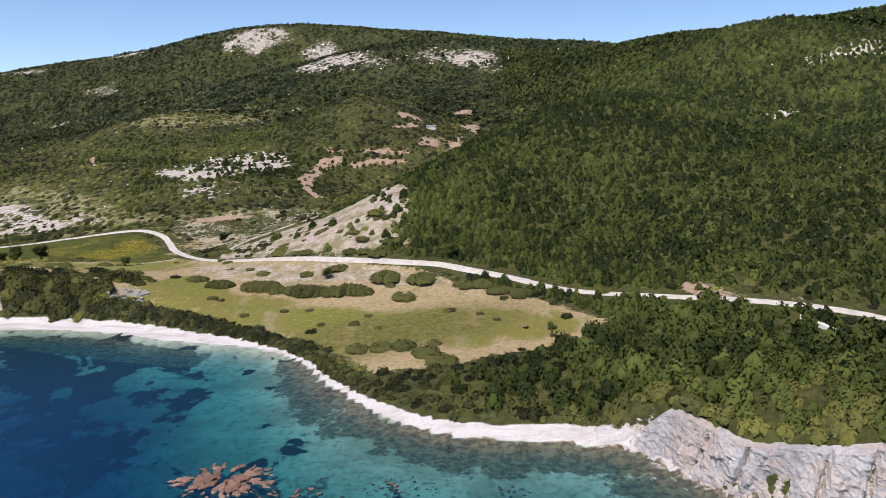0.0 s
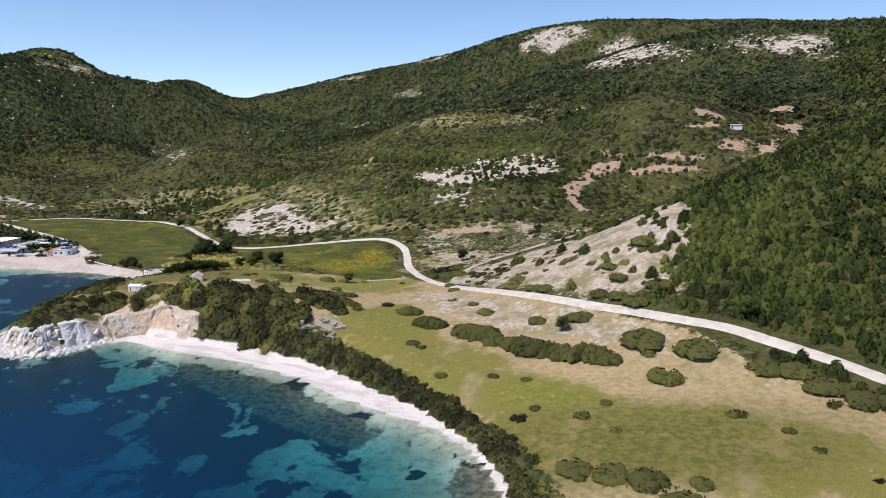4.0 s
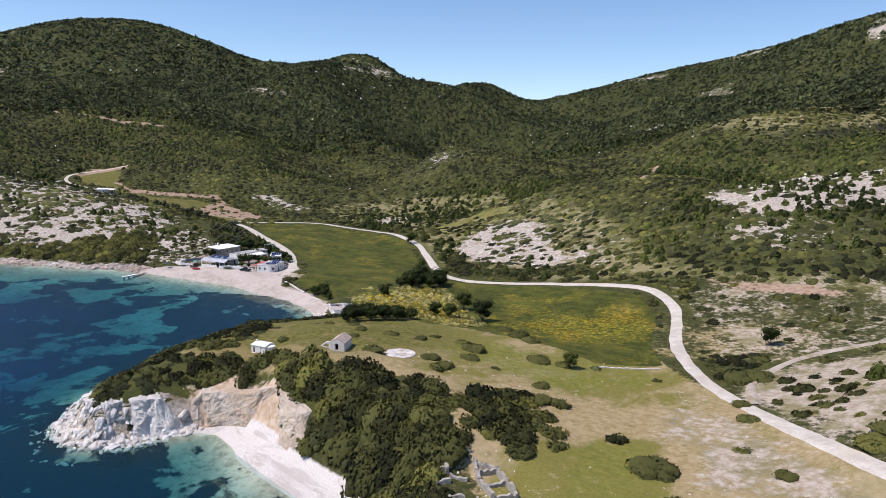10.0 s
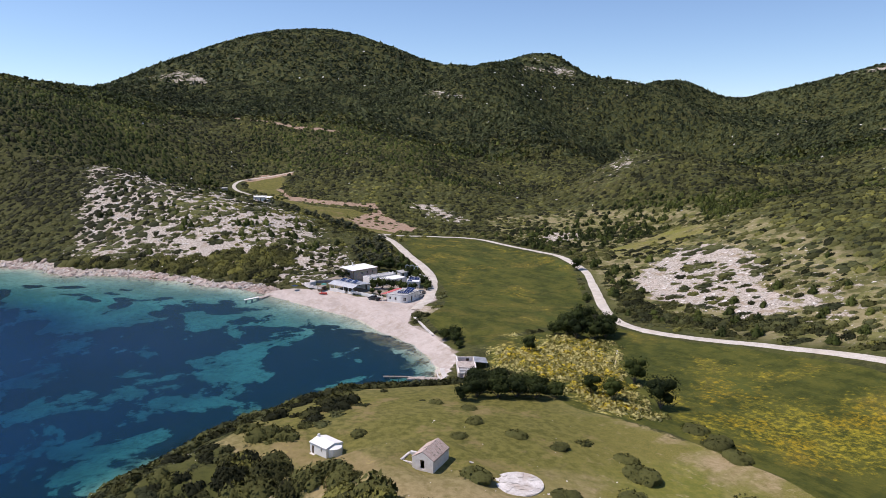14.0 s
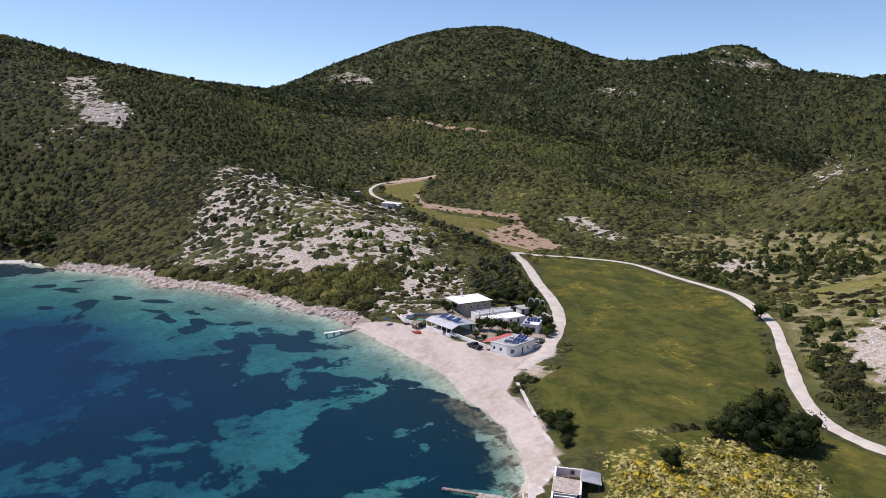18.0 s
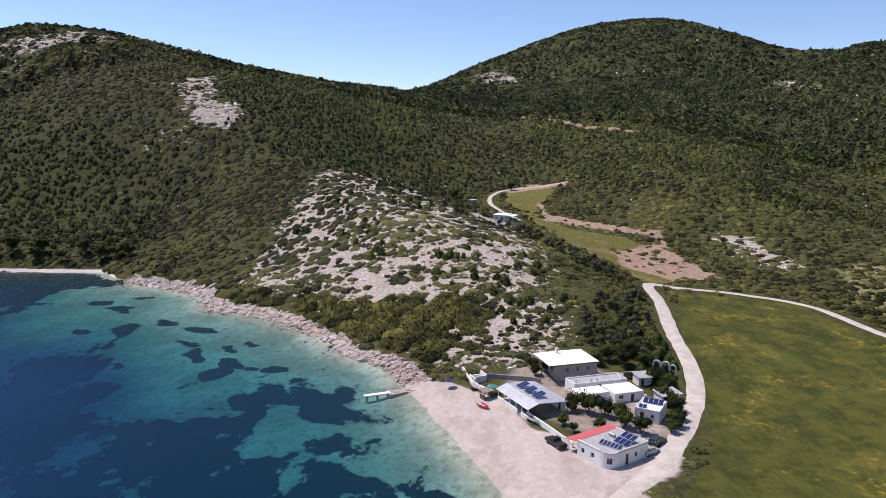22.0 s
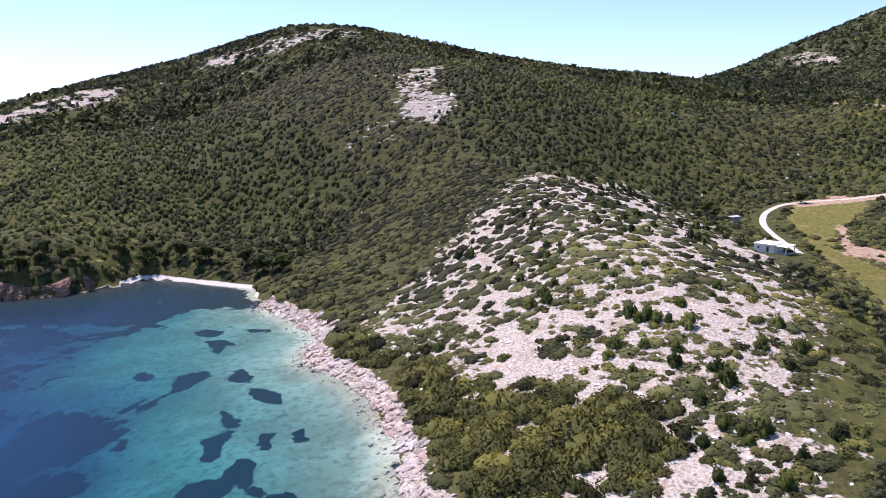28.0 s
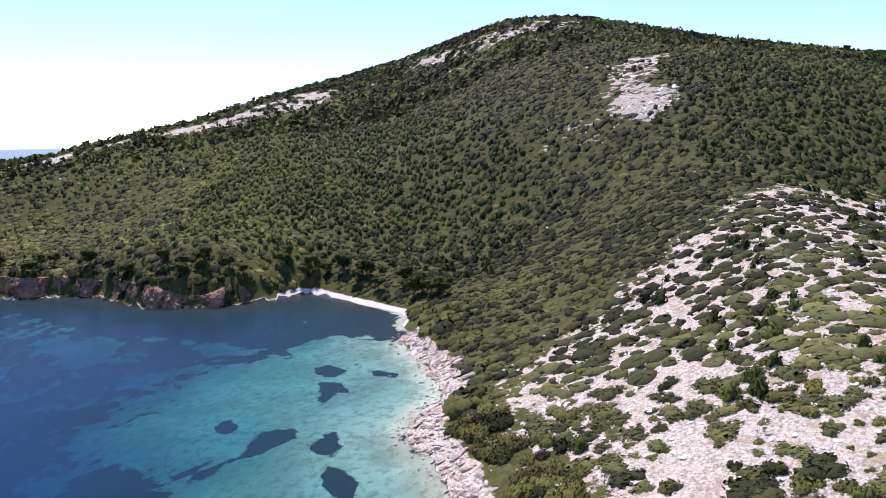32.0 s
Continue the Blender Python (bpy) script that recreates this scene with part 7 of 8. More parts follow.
def plant_mesh(name, material, batches, soft=False):
    """One mesh of many plants. A batch: shape, places, sizes (across, up), turn, tone."""
    vs, fs, ts, ns, o = [], [], [], [], 0
    for (v, f, nv), pos, wide, tall, turn, tone in batches:
        if not len(pos):
            continue
        c, s = np.cos(turn)[:, None], np.sin(turn)[:, None]
        x = (v[None, :, 0] * c - v[None, :, 1] * s) * wide[:, None] + pos[:, 0:1]
        y = (v[None, :, 0] * s + v[None, :, 1] * c) * wide[:, None] + pos[:, 1:2]
        px, py = pos[:, 0], pos[:, 1]
        gx = np.clip((sample(VZ, px + 2, py) - sample(VZ, px - 2, py)) / 4, -0.7, 0.7)[:, None]
        gy = np.clip((sample(VZ, px, py + 2) - sample(VZ, px, py - 2)) / 4, -0.7, 0.7)[:, None]
        z = v[None, :, 2] * tall[:, None] + pos[:, 2:3] + 0.9 * (gx * (x - pos[:, 0:1]) + gy * (y - pos[:, 1:2]))
        vs.append(np.stack([x, y, z], 2).reshape(-1, 3))
        fs.append((f[None] + (np.arange(len(pos)) * len(v))[:, None, None]).reshape(-1, 3) + o)
        ns.append(np.stack([nv[None, :, 0] * c - nv[None, :, 1] * s - 0.7 * gx * nv[None, :, 2], nv[None, :, 0] * s + nv[None, :, 1] * c - 0.7 * gy * nv[None, :, 2], np.repeat(nv[None, :, 2], len(pos), 0)], 2).reshape(-1, 3))
        ts.append(np.repeat(tone, len(v)))
        o += len(pos) * len(v)
    v, f, t = np.vstack(vs).astype(np.float32), np.vstack(fs).astype(np.int32), np.concatenate(ts).astype(np.float32)
    me = bpy.data.meshes.new(name)
    me.vertices.add(len(v))
    me.vertices.foreach_set("co", v.ravel())
    me.loops.add(f.size)
    me.loops.foreach_set("vertex_index", f.ravel())
    me.polygons.add(len(f))
    me.polygons.foreach_set("loop_start", (np.arange(len(f)) * 3).astype(np.int32))
    me.attributes.new("tint", "FLOAT", "POINT").data.foreach_set("value", t)
    me.materials.append(material)
    me.update()
    me.polygons.foreach_set("use_smooth", np.full(len(f), bool(soft)))
    if soft:
        me.attributes.new("custom_normal", "FLOAT_VECTOR", "POINT").data.foreach_set("vector", np.vstack(ns).astype(np.float32).ravel())
        me.update()
    return new(name, me)


def scatter(spacing, box, rmin, rmax):
    """Jittered places on dry land between two distances from the flight line."""
    x0, y0, x1, y1 = box
    gx, gy = np.meshgrid(np.arange(x0, x1, spacing), np.arange(y0, y1, spacing))
    x = gx.ravel() + RNG.uniform(-0.55, 0.55, gx.size) * spacing
    y = gy.ravel() + RNG.uniform(-0.55, 0.55, gx.size) * spacing
    r = line_distance(x, y, FLIGHT)
    k = (r >= rmin) & (r < rmax) & (sample(SD, x, y) > 1.2) & (x < 0.8 * y + 70)
    return x[k], y[k], r[k]


def cover(x, y):
    """How thickly shrubs grow, 0 to 1."""
    g = {k: sample(masks[k], x, y) for k in ("field", "meadow", "pale", "rock", "clay", "sand", "red", "palef")}
    sd = sample(SD, x, y)
    rock = np.clip(g["rock"] / 0.7, 0, 1)
    clump = vnoise(x, y, 16.0, 77, 3)
    d = 0.95 + 0.8 * vnoise(x, y, 45.0, 71, 3)
    d = d * (1 - rock) + rock * (np.where(soft_area(x, y, PROMONTORY, 10) > 0.5, 0.62, 0.20) + 1.5 * clump)
    d = np.where(g["pale"] > 0.4, 0.16 + 0.8 * np.maximum(clump, -0.1), d)
    d = np.maximum(d, soft_area(x, y, FOREST, 10))
    d = np.where(sample(masks["open"], x, y) > 0.5, np.minimum(d, 0.62 + 1.5 * clump), d)
    d = np.where(g["meadow"] > 0.45, 0.008, d)
    d = np.where(g["red"] > 0.55, 0.10, d)
    d = np.where((g["field"] > 0.3) | (g["sand"] > 0.35) | (g["clay"] > 0.5), 0, d)
    d = np.maximum(d, 0.9 * np.maximum(soft_area(x, y, HEADLAND_RIM, 2) * (vnoise(x, y, 7.0, 80, 2) > -0.1), soft_area(x, y, HEADLAND_FRONT, 2) * (vnoise(x, y, 7.0, 81, 2) > -0.2)))
    d = np.maximum(d, 0.95 * soft_area(x, y, THICKET_EAST, 2) * (vnoise(x, y, 9.0, 78, 2) > -0.22))
    d = np.maximum(d, 0.95 * soft_area(x, y, SHORE_THICKET, 4) * (vnoise(x, y, 13.0, 79, 2) > -0.12))
    beach = (wide_shore(x, y) > 0) & (sd < wide_shore(x, y) + 1.0)
    crown_edge = np.where((x > 36) & (y < 140), 5.2, np.where((x < -354) & (y > 150), 6.0, 2.0))
    d = np.where(beach | (sd < crown_edge), 0, d)
    for c in ROAD_LINES:
        d = np.where(line_distance(x, y, c) < 4.2, 0, d)
    return np.clip(d, 0, 1)


def wide_shore(x, y):
    return sample(wide, x, y)


CLEARINGS = [(-328, 311, 20), (-352, 318, 12), (-312, 318, 14), (-232, 297, 12), (-160, 251, 5), (-178.6, 241.5, 4.4), (-101, 236, 11), (-512, 320, 11), (-512, 309, 9), (-503, 312, 8), (-343, 299, 9)]


def keep_clear(x, y):
    k = np.ones(x.shape, bool)
    for cx, cy, r in CLEARINGS:
        k &= np.hypot(x - cx, y - cy) > r
    return k


def crown_lumps(seed, leaves, level, size):
    """A young broad pine: a top lump over three or four lower ones."""
    rng = np.random.default_rng(seed)
    parts = []
    spots = [(0.0, 0.0, 0.75, 0.62)] + [(0.55 * math.cos(t), 0.55 * math.sin(t), rng.uniform(0.15, 0.5), rng.uniform(0.42, 0.6)) for t in (seed + 0.3, seed + 2.3, seed + 4.4)]
    for x, y, z, r in spots:
        v, f, q = mound(rng, r, 0.95, level)
        off = np.array([x, y, z])
        parts.append((v + off, f, q))
        d = dome_points(leaves // 4, rng, -0.3)
        p = d * (r * rng.uniform(0.97, 1.2, (len(d), 1)))
        p[:, 2] *= 1.2
        parts.append(leaf_cloud(p + off, d, size, rng, 0.7))
    return join(parts)


NEAR_SHRUBS = [shrub_shape(100 + i, 110, 0.62 + 0.1 * (i % 3), 3, 0, 0.17) for i in range(6)]
THICK_SHRUBS = [shrub_shape(150 + i, 300, 0.7, 4, 0, 0.115) for i in range(5)]
MID_SHRUBS = [round_bush(200 + i, 1, 9, 0.32, 0.62) for i in range(8)]
LOW_SHRUBS = [round_bush(250 + i, 0, 3, 0.5, 0.66) for i in range(8)]
FAR_SHRUBS = [clump_shape(300 + i, 7, 0.75, 0.7) for i in range(6)]
NEAR_PINES = [crown_lumps(400 + i, 140, 0, 0.16) for i in range(5)]
MID_PINES = [round_bush(500 + i, 0, 24, 0.36, 1.05, 0.35, 0.7) for i in range(6)]
LOW_PINES = [round_bush(550 + i, 0, 4, 0.5, 1.0, 0.3) for i in range(6)]
FAR_PINES = [clump_shape(600 + i, 8, 0.70, 1.2, 0.3) for i in range(5)]
DOT_SHRUBS = [clump_shape(650 + i, 5, 0.85, 0.6) for i in range(5)]


def planted(shapes, x, y, wide_m, tall_m, tone, sink=0.12):
    z = sample(VZ, x, y) - sink
    pos = np.stack([x, y, z], 1)
    pick = RNG.integers(0, len(shapes), len(x))
    turn = RNG.uniform(0, 2 * math.pi, len(x))
    return [(s, pos[pick == i], wide_m[pick == i], tall_m[pick == i], turn[pick == i], tone[pick == i]) for i, s in enumerate(shapes)]


shrubs, heaths, pines, scrub = [], [], [], []
LAND_BOX = (-1750, -480, 1000, 2150)
for spacing, box, rmin, rmax, shrub_set, pine_set, grow in (
        (2.5, (-520, 20, 240, 470), 0, 130, NEAR_SHRUBS, NEAR_PINES, 1.0),
        (2.7, (-640, -150, 330, 580), 130, 270, MID_SHRUBS, MID_PINES, 1.12),
        (3.0, (-850, -330, 450, 760), 270, 450, LOW_SHRUBS, LOW_PINES, 1.3),
        (4.0, (-1300, -480, 700, 1200), 450, 900, FAR_SHRUBS, FAR_PINES, 1.78),
        (6.4, LAND_BOX, 900, 2000, DOT_SHRUBS, DOT_SHRUBS, 2.6)):
    x, y, r0 = scatter(spacing, box, rmin, rmax)
    k = (RNG.uniform(0, 1, len(x)) < cover(x, y)) & keep_clear(x, y)
    x, y = x[k], y[k]
    wood = np.maximum(soft_area(x, y, FOREST, 10), soft_area(x, y, WOOD, 3))
    thick = np.maximum.reduce([soft_area(x, y, THICKET, 2), 0.8 * soft_area(x, y, THICKET_EAST, 2), 0.5 * soft_area(x, y, HEADLAND_RIM, 2), 0.5 * soft_area(x, y, HEADLAND_FRONT, 2), soft_area(x, y, SHORE_THICKET, 5), np.clip(soft_area(x, y, WOOD, 3), 0, 0.6)])
    patch = vnoise(x, y, 120.0, 91, 3)
    stony = np.clip(sample(masks['rock'], x, y) * 1.6, 0, 1) * (1 - np.clip(thick * 2, 0, 1))
    inner = np.clip((sample(SD, x, y) - 25) / 50, 0, 1) * np.clip((np.hypot(x + 470, y - 255) - 90) / 60, 0, 1) * np.clip(1 - 4 * sample(masks['meadow'], x, y), 0, 1) * np.clip((np.hypot(x + 150, y - 250) - 90) / 50, 0, 1)
    is_pine = RNG.uniform(0, 1, len(x)) < np.clip(wood * 0.85 + 0.75 * np.maximum(soft_area(x, y, WEST_PINES, 25), soft_area(x, y, RIDGE_PINES, 25)) + np.clip(patch * 2.2 + 0.10, 0, 0.6) * inner + 0.14 * stony * (vnoise(x, y, 30.0, 88, 2) > 0.05), 0, 1)
    # rings past 270 m get a lower tone, imitating how distance dulls leaves
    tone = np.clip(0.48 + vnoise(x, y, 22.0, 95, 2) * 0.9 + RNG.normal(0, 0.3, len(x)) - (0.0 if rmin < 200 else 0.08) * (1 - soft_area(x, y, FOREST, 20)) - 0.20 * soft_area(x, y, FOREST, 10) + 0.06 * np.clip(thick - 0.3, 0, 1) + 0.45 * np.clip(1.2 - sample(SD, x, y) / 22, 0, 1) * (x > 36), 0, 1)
    is_heath = ~is_pine & (RNG.uniform(0, 1, len(x)) < np.clip(0.30 + 0.34 * stony + 1.0 * vnoise(x, y, 40.0, 97, 2), 0.05, 0.8) * (1 - 0.65 * sample(masks["heathy"], x, y))) & (thick < 0.4)
    bush = ~is_pine & ~is_heath
    w = RNG.uniform(0.75, 2.0, len(x)) * grow * (1 + 0.95 * thick + 0.15 * stony)
    h = w * RNG.uniform(0.7, 1.05, len(x)) * (1 + 0.25 * thick - 0.25 * stony)
    h = h * (1.0 if rmin < 100 else 0.95) * (RNG.uniform(0.55, 1.5, len(x)) if rmin > 200 else 1.0)
    h = h * np.where(stony > 0.5, RNG.uniform(0.6, 1.3, len(x)), 1.0)
    w = w * np.where(stony > 0.5, RNG.uniform(0.55, 1.15, len(x)), 1.0)
    tone = np.clip(tone - 0.22 * sample(masks["heathy"], x, y), 0, 1)
    # plants beyond about 430 m take the leaves with haze in their colour
    far_hazy = (r0[k] > 430 + 170 * RNG.uniform(0, 1, len(x))) & (soft_area(x, y, FOREST, 20) < 0.5)
    if far_hazy.any():
        every = np.where(is_pine, 1.25, np.where(is_heath, 0.55, 0.85))
        scrub += planted(shrub_set, x[far_hazy], y[far_hazy], w[far_hazy], (w * every * RNG.uniform(0.7, 1.2, len(x)))[far_hazy], np.clip(tone + np.where(is_heath, 0.25, np.where(is_pine, 0.1, -0.1)), 0, 1)[far_hazy])
        is_pine, is_heath, bush = is_pine & ~far_hazy, is_heath & ~far_hazy, bush & ~far_hazy
    thin = (thick > 0.4) & (RNG.uniform(0, 1, len(x)) < 0.45) & (soft_area(x, y, WOOD, 3) < 0.5)
    bush, is_heath = bush & ~thin, is_heath & ~thin
    lush = bush & (thick > 0.4) & (rmin == 0)
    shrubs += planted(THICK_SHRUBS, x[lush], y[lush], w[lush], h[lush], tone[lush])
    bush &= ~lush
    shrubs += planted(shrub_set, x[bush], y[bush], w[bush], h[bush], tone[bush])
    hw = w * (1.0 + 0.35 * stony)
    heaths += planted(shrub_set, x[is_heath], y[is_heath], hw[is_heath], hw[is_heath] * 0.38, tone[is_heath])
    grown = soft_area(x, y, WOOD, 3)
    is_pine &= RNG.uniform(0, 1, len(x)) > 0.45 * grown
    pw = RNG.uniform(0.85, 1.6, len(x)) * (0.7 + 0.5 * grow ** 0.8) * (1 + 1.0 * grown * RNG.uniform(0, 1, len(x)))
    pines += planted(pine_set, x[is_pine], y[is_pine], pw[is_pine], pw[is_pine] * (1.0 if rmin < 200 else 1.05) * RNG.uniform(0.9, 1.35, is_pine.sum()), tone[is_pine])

# the belt of bushes behind the pebble beach
belt = curve_line([(-21, 168), (-28, 178), (-36, 192), (-48, 203), (-62, 211), (-80, 219), (-96, 226), (-112, 229), (-130, 229), (-150, 229)], 10)
bx, by = [], []
for p in belt:
    n = 8 if p[0] > -110 else 5
    bx += list(p[0] + RNG.uniform(-3.0, 3.0, n))
    by += list(p[1] + RNG.uniform(-2.6, 3.0, n))
rim = curve_line([(-188, 210), (-198, 213), (-207, 224), (-214, 236), (-219, 250), (-220, 262), (-217, 274), (-214, 284)], 7)
for p in rim:
    n = 7
    bx += list(p[0] + RNG.uniform(-2.0, 4.5, n))
    by += list(p[1] + RNG.uniform(-2.0, 2.0, n))
hedge = curve_line([(-259, 378), (-250, 371), (-236, 366), (-222, 366), (-208, 370), (-196, 374), (-184, 376)], 9)
for p in hedge:
    bx += list(p[0] + RNG.uniform(-2.0, 2.0, 5))
    by += list(p[1] + 3.5 + RNG.uniform(-1.0, 5.0, 5))
bx, by = np.array(bx), np.array(by)
dry = sample(SD, bx, by) > sample(wide, bx, by) + 1.2
bx, by = bx[dry], by[dry]
bw = RNG.uniform(0.9, 1.7, len(bx)) * np.where(bx < -185, 1.35, 1.0)
tone = RNG.uniform(0.1, 0.8, len(bx))
shrubs += planted(NEAR_SHRUBS, bx[::2], by[::2], bw[::2], bw[::2] * 1.0, tone[::2])
heaths += planted(NEAR_SHRUBS, bx[1::2], by[1::2], bw[1::2], bw[1::2] * 0.95, tone[1::2] * 0.7)
# tall flowering herbs in the meadow behind the old harbour
HERBS = [clump_shape(680 + i, 16, 0.42, 0.9) for i in range(5)]


def herbs(name, colours, seed, spacing, keep, label):
    gx, gy = np.meshgrid(np.arange(-242, -166, spacing), np.arange(294, 346, spacing))
    x = gx.ravel() + RNG.uniform(-0.6, 0.6, gx.size) * spacing
    y = gy.ravel() + RNG.uniform(-0.6, 0.6, gx.size) * spacing
    k = soft_area(x, y, FLOWERS, 5.0) * (0.75 + 1.3 * vnoise(x, y, 9.0, seed, 2)) > keep + RNG.uniform(-0.25, 0.25, len(x))
    x, y = x[k], y[k]
    w = RNG.uniform(0.45, 1.25, len(x))
    tagged(plant_mesh(name, leaf_material(name + "_heads", *colours), planted(HERBS, x, y, w, w * 0.8, RNG.uniform(0.1, 1, len(x))), True), label, "flowers", kind="stuff")


herbs("cream_flowers", ((0.20, 0.19, 0.06), (0.56, 0.50, 0.20), (0.72, 0.66, 0.38)), 61, 1.15, 0.50, "pale cream umbel flowers standing in the meadow")
herbs("yellow_flowers", ((0.20, 0.19, 0.04), (0.58, 0.46, 0.06), (0.70, 0.50, 0.03)), 63, 1.3, 0.82, "bright yellow flower clumps standing in the meadow")
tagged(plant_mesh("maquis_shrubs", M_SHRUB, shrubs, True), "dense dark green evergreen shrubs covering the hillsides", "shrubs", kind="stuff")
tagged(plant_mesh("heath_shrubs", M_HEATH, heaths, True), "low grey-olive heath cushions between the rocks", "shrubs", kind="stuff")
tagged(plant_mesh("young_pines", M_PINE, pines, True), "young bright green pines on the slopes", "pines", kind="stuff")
tagged(plant_mesh("hazy_far_scrub", M_FAR_HAZE, scrub, True), "dark green scrub over the far hills, distance haze put into its leaf colour", "shrubs", kind="stuff")
# ---- loose rock ----
def rock_shape(seed, level=1, flat=0.7):
    rng = np.random.default_rng(seed)
    v, f = icosa(level)
    for _ in range(10):
        n = rng.normal(0, 1, 3)
        n /= np.linalg.norm(n)
        d = v @ n
        cut = rng.uniform(0.3, 0.7)
        v = v - np.maximum(d - cut, 0)[:, None] * n
    v = v * rng.uniform(0.93, 1.05, (len(v), 1)) * np.array([1.0, rng.uniform(0.65, 1.0), flat * rng.uniform(0.7, 1.2)])
    return v, f, unit(v)


def rock_material(name, a, b, stain):
    n = Nodes(name)
    t = n.attr("tint")
    col = n.mix(n.step(n.math("ADD", n.math("MULTIPLY", n.noise(0.9, 5.0, 0.7), 0.6), n.math("MULTIPLY", t, 0.4)), 0.3, 0.7), a, b)
    col = n.mix(n.step(n.noise(0.35, 3.0), 0.52, 0.7, 0.0, 0.7), col, stain)
    vm = n.node("ShaderNodeMapping")
    vm.inputs["Scale"].default_value = (1.0, 1.0, 0.45)
    vm.inputs["Rotation"].default_value = (0.5, 0.3, 0.4)
    n.link(n.place(), vm.inputs[0])
    seam = n.node("ShaderNodeTexNoise")
    seam.inputs["Scale"].default_value = 0.55
    seam.inputs["Detail"].default_value = 5.0
    seam.inputs["Roughness"].default_value = 0.6
    seam.inputs["Distortion"].default_value = 0.6
    n.link(vm.outputs[0], seam.inputs["Vector"])
    ridge = n.math("ABSOLUTE", n.math("SUBTRACT", seam.outputs["Fac"], 0.5))
    col = n.mix(n.step(n.noise(0.09, 4.0, 0.6), 0.46, 0.58, 0.0, 0.55), col, stain)
    col = n.mix(n.step(n.noise(2.5, 4.0, 0.7), 0.56, 0.7, 0.0, 0.3), col, (0.20, 0.18, 0.15))
    h = n.math("ADD", n.math("MULTIPLY", n.noise(0.8, 7.0, 0.7), 0.9), n.step(ridge, 0.0, 0.10, 0.0, 0.25))
    return n.done(col, 0.92, n.bump(h, 0.9, 0.8), 0.0, 0.2)


M_WHITEROCK = rock_material("white_rock", (0.62, 0.585, 0.55), (0.88, 0.86, 0.83), (0.76, 0.71, 0.65))
M_PINKROCK = rock_material("pinkish_rock", (0.44, 0.38, 0.34), (0.68, 0.62, 0.58), (0.48, 0.33, 0.26))
M_CLIFF = rock_material("grey_cliff_rock", (0.38, 0.355, 0.345), (0.62, 0.59, 0.575), (0.56, 0.44, 0.37))
M_REDROCK = rock_material("reddish_rock", (0.22, 0.125, 0.085), (0.40, 0.25, 0.18), (0.15, 0.085, 0.06))
BIG_ROCKS = [rock_shape(700 + i) for i in range(7)]
SMALL_ROCKS = [rock_shape(750 + i, 0) for i in range(6)]


def shore_rocks(count, box, lo, hi, rmin, rmax, bias=1.6, sink=0.25, shapes=None, flat=0.8, spots=None):
    x = RNG.uniform(box[0], box[2], count * 40)
    y = RNG.uniform(box[1], box[3], count * 40)
    sd = sample(SD, x, y)
    k = np.flatnonzero((sd > lo) & (sd < hi))[:count]
    x, y = x[k], y[k]
    r = rmin + (rmax - rmin) * RNG.uniform(0, 1, len(x)) ** bias
    return planted(shapes or BIG_ROCKS, x, y, r, r * RNG.uniform(0.7, 1.2, len(x)) * flat / 0.8, RNG.uniform(0, 1, len(x)), 0.0)


cape_rocks = shore_rocks(150, (-206, 194, -168, 222), -0.5, 4.0, 0.6, 1.8, 1.5, flat=0.8) + shore_rocks(160, (-204, 194, -170, 214), 0.0, 6.5, 0.5, 1.5, 1.4, flat=0.9) + shore_rocks(120, (-202, 194, -166, 216), -1.2, 1.2, 0.35, 1.35, 1.6) + shore_rocks(26, (-200, 190, -172, 204), -6.0, -0.5, 0.4, 1.3, 1.6)
tagged(plant_mesh("cape_boulders", M_WHITEROCK, cape_rocks), "jagged white limestone blocks at the tip of the headland", "rocks", kind="stuff")
shore = shore_rocks(260, (-366, 256, -346, 282), -0.6, 6.5, 0.4, 1.7, 1.5) + shore_rocks(900, (-474, 150, -366, 270), -0.6, 5.5, 0.3, 1.2, 2.0) + shore_rocks(110, (-474, 150, -366, 270), 0.5, 6.5, 1.2, 2.8, 1.5, flat=0.45) + shore_rocks(160, (-474, 150, -366, 270), -4.0, 0.0, 0.3, 0.9, 1.5)
tagged(plant_mesh("shore_boulders", M_PINKROCK, shore), "pinkish white boulders along the rocky shore", "rocks", kind="stuff")
crag_rocks = shore_rocks(150, (38, 62, 170, 134), -1.2, 2.5, 0.4, 1.5, 1.8) + shore_rocks(60, (38, 62, 130, 130), -6.0, 0.0, 0.4, 1.2, 1.5)
tagged(plant_mesh("crag_rocks", M_CLIFF, crag_rocks), "grey fallen rock at the foot of the sea cliff", "rocks", kind="stuff")


